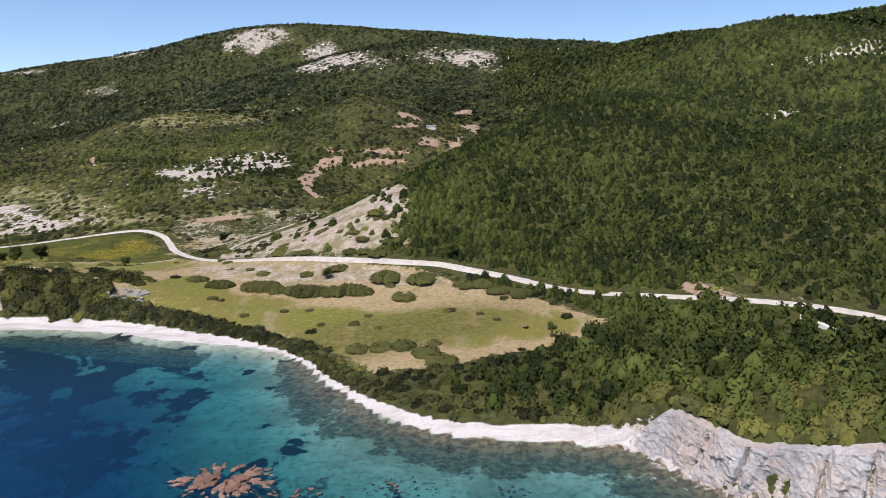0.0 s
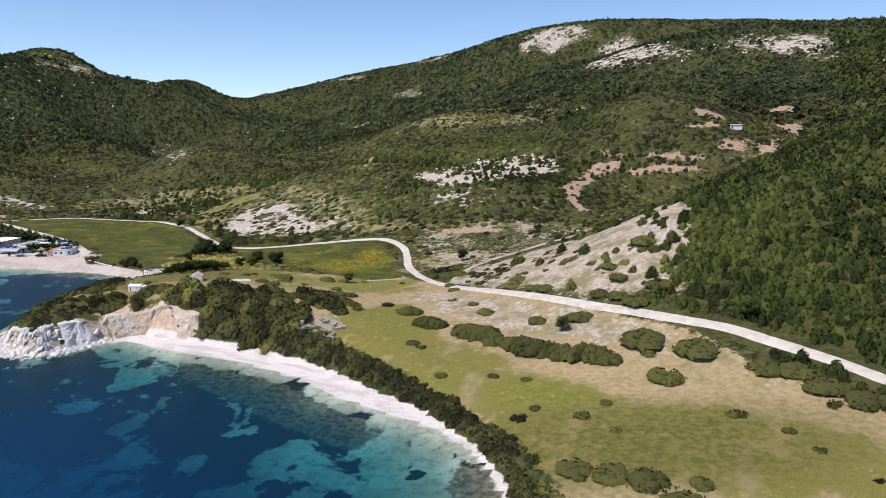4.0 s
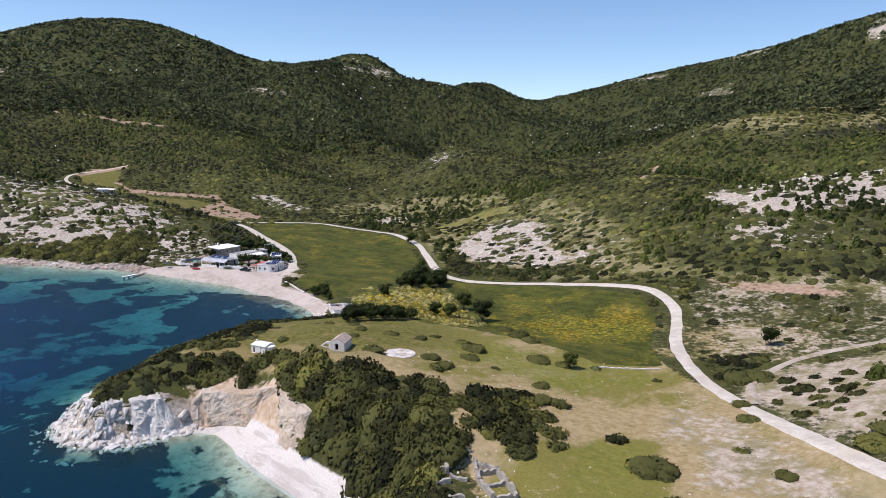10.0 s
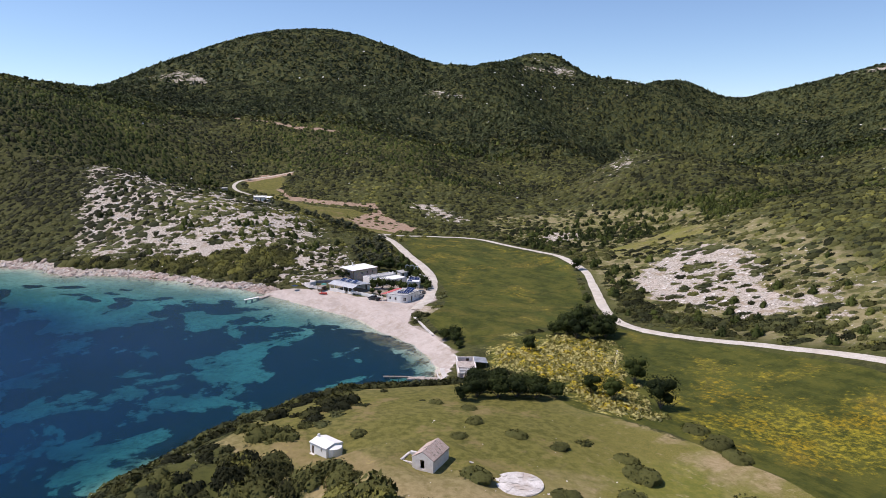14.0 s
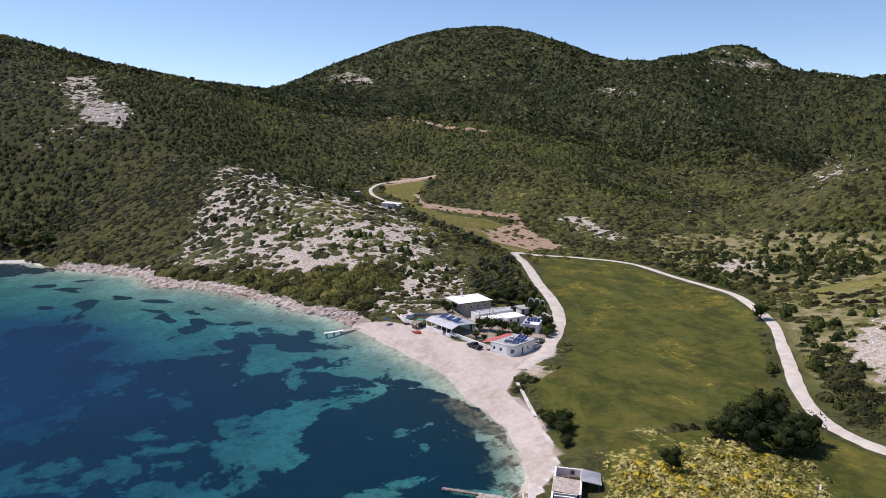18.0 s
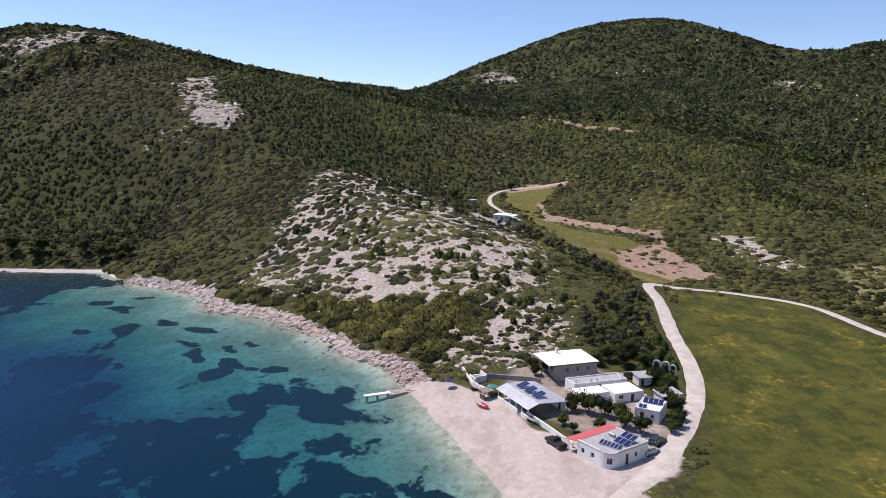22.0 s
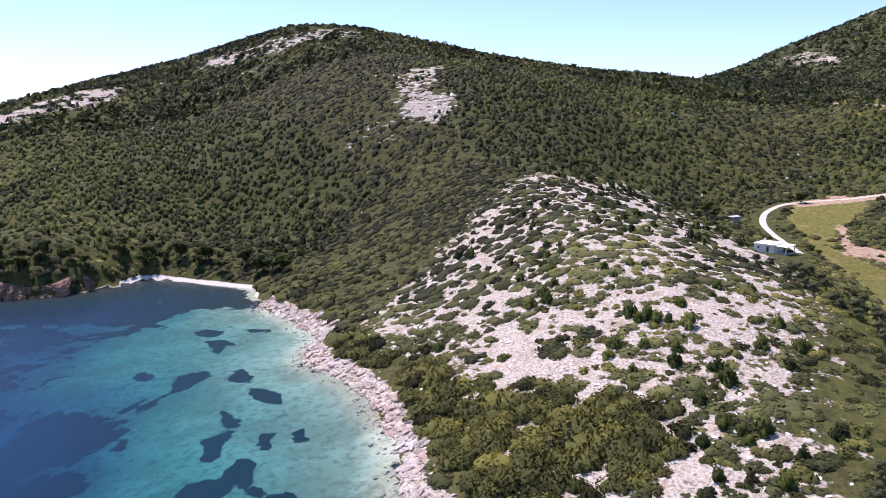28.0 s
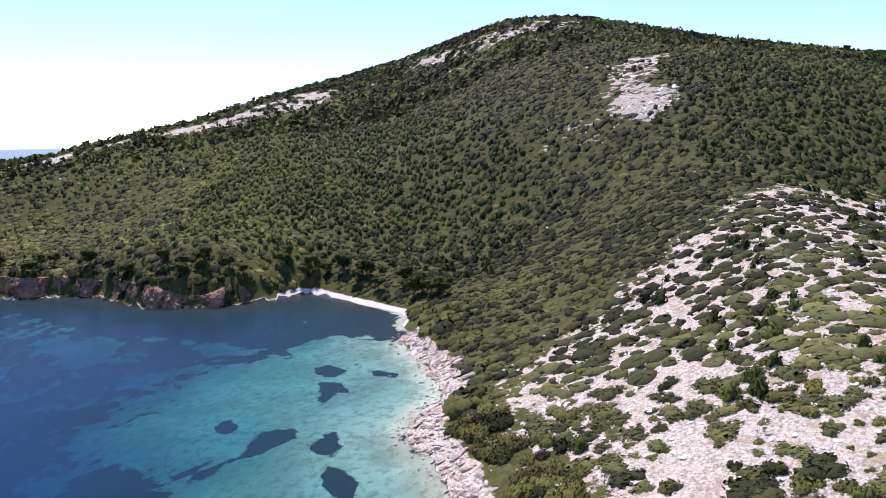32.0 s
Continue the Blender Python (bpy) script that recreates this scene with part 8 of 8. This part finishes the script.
def cliff(name, line, inset, material, label, seed, lean=3.0, rough=1.0, foot=-0.8, cell=0.7, taper=4.0, drop=0.2):
    """A broken rock face: from the foot line up to the ground behind it."""
    c = curve_line(line, 12)
    step = np.linalg.norm(np.diff(c, axis=0), axis=1)
    s = np.concatenate([[0], np.cumsum(step)])
    n = int(s[-1] / cell)
    q = np.linspace(0, s[-1], n)
    c = np.stack([np.interp(q, s, c[:, 0]), np.interp(q, s, c[:, 1])], 1)
    d = np.gradient(c, axis=0)
    d /= np.linalg.norm(d, axis=1)[:, None]
    out = np.stack([d[:, 1], -d[:, 0]], 1)
    if sample(SD, *(c[n // 2] - out[n // 2] * 4)) < sample(SD, *(c[n // 2] + out[n // 2] * 4)):
        out = -out
    back = c - out * inset
    top = sample(VZ, back[:, 0], back[:, 1]) - drop
    top = np.convolve(np.pad(top, 9, mode='edge'), np.hanning(21)[1:-1] / np.hanning(21).sum(), 'valid')
    m = 22
    t = np.linspace(0, 1, m)
    edge = np.clip(np.minimum(q, s[-1] - q) / taper, 0, 1)
    Z = foot + (top - foot)[:, None] * t[None, :] * (0.25 + 0.75 * edge)[:, None]
    Q = np.repeat(q[:, None], m, 1)
    slab = vnoise(Q + Z * 0.25, Z * 0.22 + 40, 7.0, seed, 2)
    block = vnoise(Q * 0.9 - Z * 0.3, Z * 0.8, 3.2, seed + 7, 2)
    step_n = np.round(slab * 6) / 6 + 0.5 * np.round(block * 5) / 5
    fine = np.abs(vnoise(Q + 0.4 * Z, Z * 1.2, 1.5, seed + 3, 3))
    gap = np.clip(1 - np.abs(vnoise(Q + Z * 0.2, Z * 0.1, 11.0, seed + 9, 2)) / 0.03, 0, 1)
    off = lean * t[None, :] ** 1.2 + rough * (-3.2 * step_n - 1.0 * slab + 1.6 * fine + 2.6 * gap) * np.sin(np.clip(t, 0.0, 0.93) * math.pi)[None, :] ** 0.4
    off = np.where(t[None, :] > 0.97, inset, off)
    P = c[:, None, :] - out[:, None, :] * off[:, :, None]
    co = np.dstack([P, Z + 0.25 * fine * (t[None, :] < 0.95)]).reshape(-1, 3)
    faces = [(i * m + j, (i + 1) * m + j, (i + 1) * m + j + 1, i * m + j + 1) for i in range(n - 1) for j in range(m - 1)]
    me = bpy.data.meshes.new(name)
    me.from_pydata([tuple(p) for p in co], [], faces)
    me.attributes.new("tint", "FLOAT", "POINT").data.foreach_set("value", np.clip(0.5 + slab.ravel(), 0, 1).astype(np.float32))
    me.materials.append(material)
    me.update()
    bm = bmesh.new()
    bm.from_mesh(me)
    bmesh.ops.recalc_face_normals(bm, faces=bm.faces)
    bm.to_mesh(me)
    bm.free()
    return tagged(new(name, me), label, "cliff", kind="structure")


M_CLAYROCK = rock_material("tan_cliff_earth", (0.46, 0.345, 0.245), (0.66, 0.54, 0.42), (0.66, 0.59, 0.52))
cliff("sea_cliff", [(180, 60), (120, 83), (80, 97), (56, 108), (50, 113), (46, 119), (42, 127), (38, 132.5)], 5.5, M_CLIFF, "pale grey and tan sea cliff with broken slabs", 3, 3.4, 1.0, taper=7.0, cell=0.55)
cliff("earth_cliff", [(-171, 217), (-169, 222), (-165, 226), (-158, 229), (-150, 228.5), (-140, 228)], 5.0, M_CLAYROCK, "crumbling tan earth cliff above the pebble beach", 8, 2.6, 0.6, 0.2, 0.6, 5.0)
cliff("cape_cliff", [(-169, 218), (-172, 208), (-176, 202), (-186, 200.5), (-195, 205), (-203, 213)], 6.0, M_WHITEROCK, "white limestone cliff round the tip of the headland", 12, 3.4, 0.9, cell=0.5)
cliff("wooded_cliff", [(-470, 83), (-452, 78), (-443, 68), (-437, 52), (-436, 36), (-426, 19), (-411, 3), (-400, -28)], 5.0, M_REDROCK, "low dark reddish cliff below the woods", 15, 3.2, 1.5, drop=1.2, cell=0.6)
south_rocks = shore_rocks(160, (-470, -60, -396, 84), -1.0, 2.5, 0.4, 1.4, 1.8)
tagged(plant_mesh("red_shore_rocks", M_REDROCK, south_rocks), "dark reddish rock along the wooded shore", "rocks", kind="stuff")
rubble = []
for spacing, box, rmin, rmax, hi in ((1.9, (-640, 60, -150, 480), 0, 260, 1.15), (4.0, (-1000, -300, 320, 1050), 260, 900, 3.0), (8.0, (-1200, 500, 100, 1800), 900, 2000, 4.5)):
    x, y, r = scatter(spacing, box, rmin, rmax)
    beds = vnoise(x * 0.5, sample(VZ, x, y) * 2.2 + y * 0.3, 5.0, 61, 2)
    k = RNG.uniform(0, 1, len(x)) < np.clip((sample(masks["rock"], x, y) - 0.2) * 1.0 + 0.9 * beds, 0, 0.75) * (sample(masks["rock"], x, y) > 0.15)
    x, y = x[k], y[k]
    s = 0.22 * hi + 0.78 * hi * RNG.uniform(0, 1, len(x)) ** 2.5
    rubble += planted(SMALL_ROCKS, x, y, s, s * 0.7, RNG.uniform(0, 1, len(x)), 0.0)
x, y, r = scatter(9.0, (-1300, -300, 500, 1300), 150, 1400)
k = (RNG.uniform(0, 1, len(x)) < 0.012 + 0.45 * np.clip(vnoise(x, y, 90.0, 66, 2) - 0.12, 0, 1)) & (sample(SD, x, y) > 20) & (sample(masks["field"], x, y) < 0.1) & (sample(masks["meadow"], x, y) < 0.3)
x, y = x[k], y[k]
s = RNG.uniform(0.5, 1.0, len(x)) * (0.8 + r[k] / 350)
rubble += planted(SMALL_ROCKS, x, y, s, s * 1.3, RNG.uniform(0, 1, len(x)), 0.0)
tagged(plant_mesh("limestone_rubble", M_WHITEROCK, rubble), "pale limestone blocks scattered over the bare slopes", "rocks", kind="stuff")


sx = np.concatenate([RNG.normal(-128, 9, 70), RNG.normal(-103, 5, 60), RNG.normal(-196, 5, 40), RNG.normal(-150, 16, 60), RNG.uniform(-110, -30, 60)])
sy = np.concatenate([RNG.normal(276, 12, 70), RNG.normal(237, 5, 60), RNG.normal(222, 5, 40), RNG.normal(262, 12, 60), RNG.uniform(245, 300, 60)])
ss = 0.12 + 0.4 * RNG.uniform(0, 1, len(sx)) ** 3
tagged(plant_mesh("meadow_stones", M_WHITEROCK, planted(SMALL_ROCKS, sx, sy, ss, ss * 0.7, RNG.uniform(0, 1, len(sx)), 0.0)), "pale fallen stones lying in the dry grass", "stones", kind="stuff")


def reef(x, y, count, spread, rmax, label):
    a = RNG.uniform(0, 2 * math.pi, count)
    d = spread * np.sqrt(RNG.uniform(0, 1, count))
    px, py = x + d * np.cos(a) * 1.5, y + d * np.sin(a)
    r = rmax * (1.1 - 0.7 * d / spread) * RNG.uniform(0.5, 1, count)
    pos = np.stack([px, py, np.full(count, -0.2) + r * 0.05], 1)
    pick = RNG.integers(0, len(BIG_ROCKS), count)
    rows = [(BIG_ROCKS[i], pos[pick == i], r[pick == i], r[pick == i] * 0.6, a[pick == i], d[pick == i] / spread) for i in range(len(BIG_ROCKS))]
    tagged(plant_mesh("sea_rocks", M_REDROCK, rows), label, "rocks", kind="stuff")


reef(-38, 119, 90, 6.5, 3.2, "reddish brown rocks rising from the cove")
reef(-24, 113, 40, 6.0, 1.5, "low brown rocks awash in the cove")
reef(-6, 117, 26, 4.5, 1.1, "low brown rocks awash in the cove")
reef(14, 115.0, 9, 2.5, 1.0, "low brown rocks awash in the cove")

# ---- single trees and bushes ----
def mesh_from(name, v, f, material, tone=None, soft=None):
    me = bpy.data.meshes.new(name)
    me.from_pydata([tuple(p) for p in v], [], [tuple(int(i) for i in q) for q in f])
    if tone is not None:
        me.attributes.new("tint", "FLOAT", "POINT").data.foreach_set("value", np.full(len(v), tone, np.float32))
    me.materials.append(material)
    me.update()
    if soft is not None:
        me.polygons.foreach_set("use_smooth", np.ones(len(f), bool))
        me.attributes.new("custom_normal", "FLOAT_VECTOR", "POINT").data.foreach_set("vector", soft.astype(np.float32).ravel())
        me.update()
    return me


def crown_shape(seed, lobes, leaves, wide, low, high):
    rng = np.random.default_rng(seed)
    parts = []
    for k in range(lobes):
        t = k * 2.4 + rng.uniform(-0.4, 0.4)
        rad = wide * 0.55 * math.sqrt((k + 0.3) / lobes)
        off = np.array([math.cos(t) * rad, math.sin(t) * rad, low + (high - low) * rng.uniform(0.3, 0.75)])
        r = wide * rng.uniform(0.36, 0.52)
        cv, cf = icosa(0)
        parts.append((cv * r * 0.78 * rng.uniform(0.85, 1.0, (len(cv), 1)) * np.array([1, 1, 0.9]) + off, cf, unit(cv)))
        d = dome_points(leaves // lobes, rng, -0.7)
        parts.append(leaf_cloud(d * r * rng.uniform(0.85, 1.15, (len(d), 1)) + off, d, wide * 0.06, rng))
    return join(parts)


def make_tree(name, seed, label, category, group, wide=2.4, low=1.0, high=4.4, material=None, lobes=9, leaves=760):
    t = tagged(new(name), label, category, group)
    rng = random.Random(seed)
    bm = tube([(0, 0, -0.4), (0.05, 0.03, low * 0.6), (0.1, -0.05, low + 0.6), (0.05, 0.05, (low + high) / 2)], 0.22, 0.09, 7)
    part("trunk", bm, M_BARK, t)
    for k in range(4):
        a = k * 1.6 + rng.uniform(-0.3, 0.3)
        part("limb", tube([(0.05, 0, low * 0.7), (math.cos(a) * wide * 0.3, math.sin(a) * wide * 0.3, low + 0.9), (math.cos(a) * wide * 0.55, math.sin(a) * wide * 0.55, low + 1.7)], 0.1, 0.04, 5), M_BARK, t)
    v, f, q = crown_shape(seed, lobes, leaves, wide, low, high)
    c = new("crown", mesh_from("crown", v, f, material or M_TREE, 0.2 + 0.5 * rng.random(), q))
    c.parent = t
    return t


def plant_out(kinds, places, size=1.0):
    """Sets the first of each kind at its place and copies the rest."""
    rng = random.Random(len(places))
    used = [False] * len(kinds)
    for i, (x, y, s) in enumerate(places):
        k = i % len(kinds)
        m = pose(x, y, gz(x, y) - 0.05, 0, 0, rng.uniform(0, 360)) @ Matrix.Diagonal((s * size, s * size, s * size * rng.uniform(0.9, 1.1), 1))
        if used[k]:
            copy_thing(kinds[k], m)
        else:
            used[k] = True
            first.append((kinds[k], m))
    for ob, m in first:
        ob.matrix_world = m
    first.clear()


first = []
grove = [make_tree("broadleaf_tree", 800 + i, "dense dark green tree in the grove by the field", "tree", "field grove", 3.8, 0.3, 6.0) for i in range(3)]
plant_out(grove, [(-237, 338, 1.1), (-233, 335, 1.0), (-229, 335, 1.0), (-226, 339, 1.15), (-238, 343, 1.1), (-241, 347, 1.0), (-226, 343, 1.2), (-229, 346, 1.1), (-240, 340, 0.8), (-235, 332, 0.8)])
screen = [make_tree("screen_tree", 820 + i, "dark green tree in the row behind the harbour", "tree", "harbour trees", 3.3, 0.2, 4.6) for i in range(3)]
plant_out(screen, [(-191, 275, 0.8), (-192.5, 279, 0.95), (-191, 283, 1.05), (-190, 287, 1.05), (-188, 290.5, 1.0), (-187, 295, 0.85), (-197, 281, 0.9), (-196.5, 286, 1.0), (-194, 290, 1.0), (-192, 294.5, 0.85), (-202, 285, 0.85), (-206, 287.5, 0.8), (-210, 288.5, 0.65), (-214, 290.5, 0.55), (-251, 303.5, 0.8), (-248, 305, 0.85), (-245.5, 304, 0.7), (-241, 302.5, 0.5), (-203, 291.5, 0.7)])
lone = [make_tree("meadow_tree", 840 + i, "rounded grey-green tree standing in the flowering meadow", "tree", "meadow trees", 3.0, 0.4, 5.4, lobes=9, leaves=820) for i in range(2)]
plant_out(lone, [(-187, 304.5, 0.85), (-182, 306, 0.95), (-174, 312, 1.25), (-190, 320, 1.15), (-223, 314, 0.8), (-130, 296, 0.8), (-304, 396, 1.0), (-38, 252, 0.85), (-102, 343, 0.9), (8, 258, 1.1), (-632, 336, 1.1)])
garden = [make_tree("garden_tree", 860 + i, "bushy green tree in the garden of the hamlet", "tree", "garden trees", 2.8, 0.3, 4.0, lobes=7, leaves=620) for i in range(3)]
plant_out(garden, [(-321, 310, 1.0), (-319.5, 313, 1.05), (-317.5, 316, 0.95), (-316, 319, 0.9), (-312, 318.5, 0.95), (-309, 321, 0.9), (-311.5, 313.5, 0.6), (-313.5, 306.5, 0.6), (-310, 308, 0.5), (-344.5, 308.5, 0.8), (-346.5, 305.5, 0.75), (-341, 305.2, 0.7),
                   (-349, 322, 1.0), (-352, 326, 1.2), (-348, 329, 1.2), (-354, 332, 1.1), (-347, 334, 0.9), (-337, 333, 1.0), (-332, 334, 0.9), (-326, 331, 0.8), (-320, 331.5, 0.85), (-311.5, 329, 0.8), (-309, 327, 0.7), (-315, 331, 0.7)])
pine = [make_tree("umbrella_pine", 880 + i, "tall dark umbrella pine rising above the shrubs", "tree", "tall pines", 2.6, 2.2, 6.2, M_PINE, 8, 520) for i in range(2)]
plant_out(pine, [(51, 153, 1.1), (33, 186, 0.7), (46, 160, 0.9), (80, 150, 1.0), (95, 140, 1.1), (110, 160, 1.1), (120, 178, 1.2), (128, 165, 1.1), (140, 150, 1.2), (-570, 300, 1.2), (-578, 297, 1.3), (-586, 296, 1.2), (-530, 331, 0.6), (-527, 333, 0.5)])
dark = [make_tree("shore_pine", 890 + i, "dark spreading pine leaning over the reddish shore cliff", "tree", "shore pines", 3.2, 1.6, 6.0, M_TREE, 8, 480) for i in range(3)]
rng_s = random.Random(5)
shore_spots = [(rng_s.uniform(-505, -400), rng_s.uniform(-60, 150)) for i in range(900)]
shore_spots = [(x, y) for x, y in shore_spots if 4.5 < sample(SD, x, y) < 14 and gz(x, y) > 2.0 and (y < 90 or x < -490)][:46]
plant_out(dark, [(x, y, rng_s.uniform(0.75, 1.3)) for x, y in shore_spots])


OLIVE_YARD = [(-350, 326), (-352, 336), (-372, 343), (-392, 348), (-404, 350), (-404, 336), (-384, 326), (-362, 321)]
OLIVE_VALLEY = [(-512, 312), (-498, 326), (-470, 338), (-446, 350), (-434, 356), (-432, 346), (-452, 334), (-478, 322), (-502, 306)]
olive = [make_tree("olive_tree", 930 + i, "small grey-green olive tree on the stony slope", "tree", "olive trees", 1.9, 0.6, 3.3, M_OLIVE, 6, 420) for i in range(3)]
rng_o = random.Random(11)
spots = []
for yard, count in ((OLIVE_YARD, 34), (OLIVE_VALLEY, 30)):
    xs, ys = [p[0] for p in yard], [p[1] for p in yard]
    got = 0
    while got < count:
        x, y = rng_o.uniform(min(xs), max(xs)), rng_o.uniform(min(ys), max(ys))
        if math.hypot(x + 510, y - 313) > 15 and min(line_distance(np.array([x]), np.array([y]), c)[0] for c in ROAD_LINES) > 4.5 and within(np.array([x]), np.array([y]), np.array(yard, float))[0] and all((x - a) ** 2 + (y - b) ** 2 > 6 for a, b, c in spots):
            spots.append((x, y, rng_o.uniform(0.8, 1.25)))
            got += 1
plant_out(olive, spots)


def make_bush(seed, label, material, group, leaves=420):
    v, f, q = shrub_shape(seed, leaves, 0.5, 6, 1, 0.075)
    return tagged(new("bush", mesh_from("bush", v, f, material, 0.5 + 0.1 * (seed % 4), q)), label, "bush", group)


bushes = [make_bush(900 + i, "low rounded dark green mastic bush on dry grass", M_SHRUB, "meadow bushes") for i in range(4)]
BUSHES = [(-88, 262, 4.2), (-17, 247, 5.2), (-35, 258, 3.4), (-64, 265, 2.8),
          (-71, 273, 1.9), (-46, 257, 2.5), (-21, 264, 3.4), (-26, 267, 3.0), (-32, 269, 3.0), (-50, 278, 2.8), (-54, 280, 2.4), (-31, 283, 2.8), (-15, 271, 4.0), (-4, 244, 5.0), (-9, 230, 4.0)]
BUSHES_MORE = [(-63, 286, 3.2), (-97, 316, 4.0), (-94, 319, 3.2), (-86, 293, 2.0), (-23, 293, 4.2), (11, 237, 4.2), (18, 236, 4.0), (-20, 187, 3.2), (-14, 186, 3.6), (-7, 184, 3.6), (-1, 178, 3.8), (3, 171, 4.0), (1, 186, 2.2), (30, 224, 4.5), (23, 230, 4.0),
               (-9, 229, 2.4), (55, 219, 2.6), (-27, 276, 3.0), (-62, 292, 2.6), (-150, 283, 3.0), (-155, 285, 2.2), (-147, 266, 2.4), (-137, 293, 2.8), (-132, 296, 2.0), (-150, 306, 2.8), (-156, 307, 3.0)]
BUSHES_HEAD = [(-162, 309, 2.4), (-155.2, 256, 2.5), (-141, 264, 2.6), (-119, 270, 2.8), (-144, 276, 2.2), (-124, 277, 1.8), (-115, 258, 2.4), (-180, 248, 1.5), (-171, 262, 1.4), (-176, 268, 1.6), (-168, 272, 2.0), (-162, 276, 1.8), (-184, 272, 1.5),
               (-190, 268, 1.4), (-60, 220, 1.6), (-48, 224, 1.5), (-75, 236, 1.8), (-40, 224, 1.3), (5, 216, 1.6), (15, 210, 1.4), (-34, 210, 1.2), (-20, 216, 1.4), (-100, 226, 2.0), (-90, 300, 2.0)]
BUSHES_WEST = [(-410, 420, 2.6), (-402, 424, 2.4), (-372, 420, 2.4), (-350, 425, 2.8), (-335, 432, 2.6), (-360, 436, 3.0), (-385, 432, 2.6), (-330, 418, 2.4), (-318, 422, 2.2), (-480, 380, 2.0), (-560, 335, 2.4), (-545, 330, 2.2)]
plant_out(bushes, BUSHES + BUSHES_MORE + BUSHES_HEAD + BUSHES_WEST)



def long_bush(seed, x, y, turn, length, wide, high):
    """A long low mound of mastic, grown together from many plants."""
    rng = np.random.default_rng(seed)
    parts = []
    for k in range(9):
        u = -1 + 2 * (k + 0.5) / 9
        r = math.sqrt(1 - 0.75 * u * u)
        off = np.array([u * length * 0.82 + rng.uniform(-0.4, 0.4), rng.uniform(-0.25, 0.25) * wide, 0])
        v, f, q = mound(rng, 1.0, 0.8, 1)
        s = np.array([length * 0.2, wide * 0.72 * r, high * r])
        parts.append((v * s + off, f, unit(q / s)))
        d = dome_points(150, rng, -0.05)
        parts.append(leaf_cloud(d * s * np.array([1, 1, 1.02]) * rng.uniform(0.99, 1.08, (150, 1)) + off, unit(d / s), 0.3, rng, 0.6))
    v, f, q = join(parts)
    b = tagged(new("bush", mesh_from("bush", v, f, M_SHRUB, 0.58 + 0.05 * (seed % 3), q)), "long low mound of green mastic bushes on dry ground", "bush", "meadow bushes")
    b.matrix_world = pose(x, y, gz(x, y) - 0.2, 0, 0, turn)


long_bush(31, -77, 252.5, -16, 6.0, 5.0, 2.6)
long_bush(32, -60, 247.0, -20, 10.0, 6.0, 3.2)
long_bush(33, -43, 241.0, -14, 10.5, 6.2, 3.2)
long_bush(34, -28, 238.6, -6, 9.0, 5.8, 3.0)
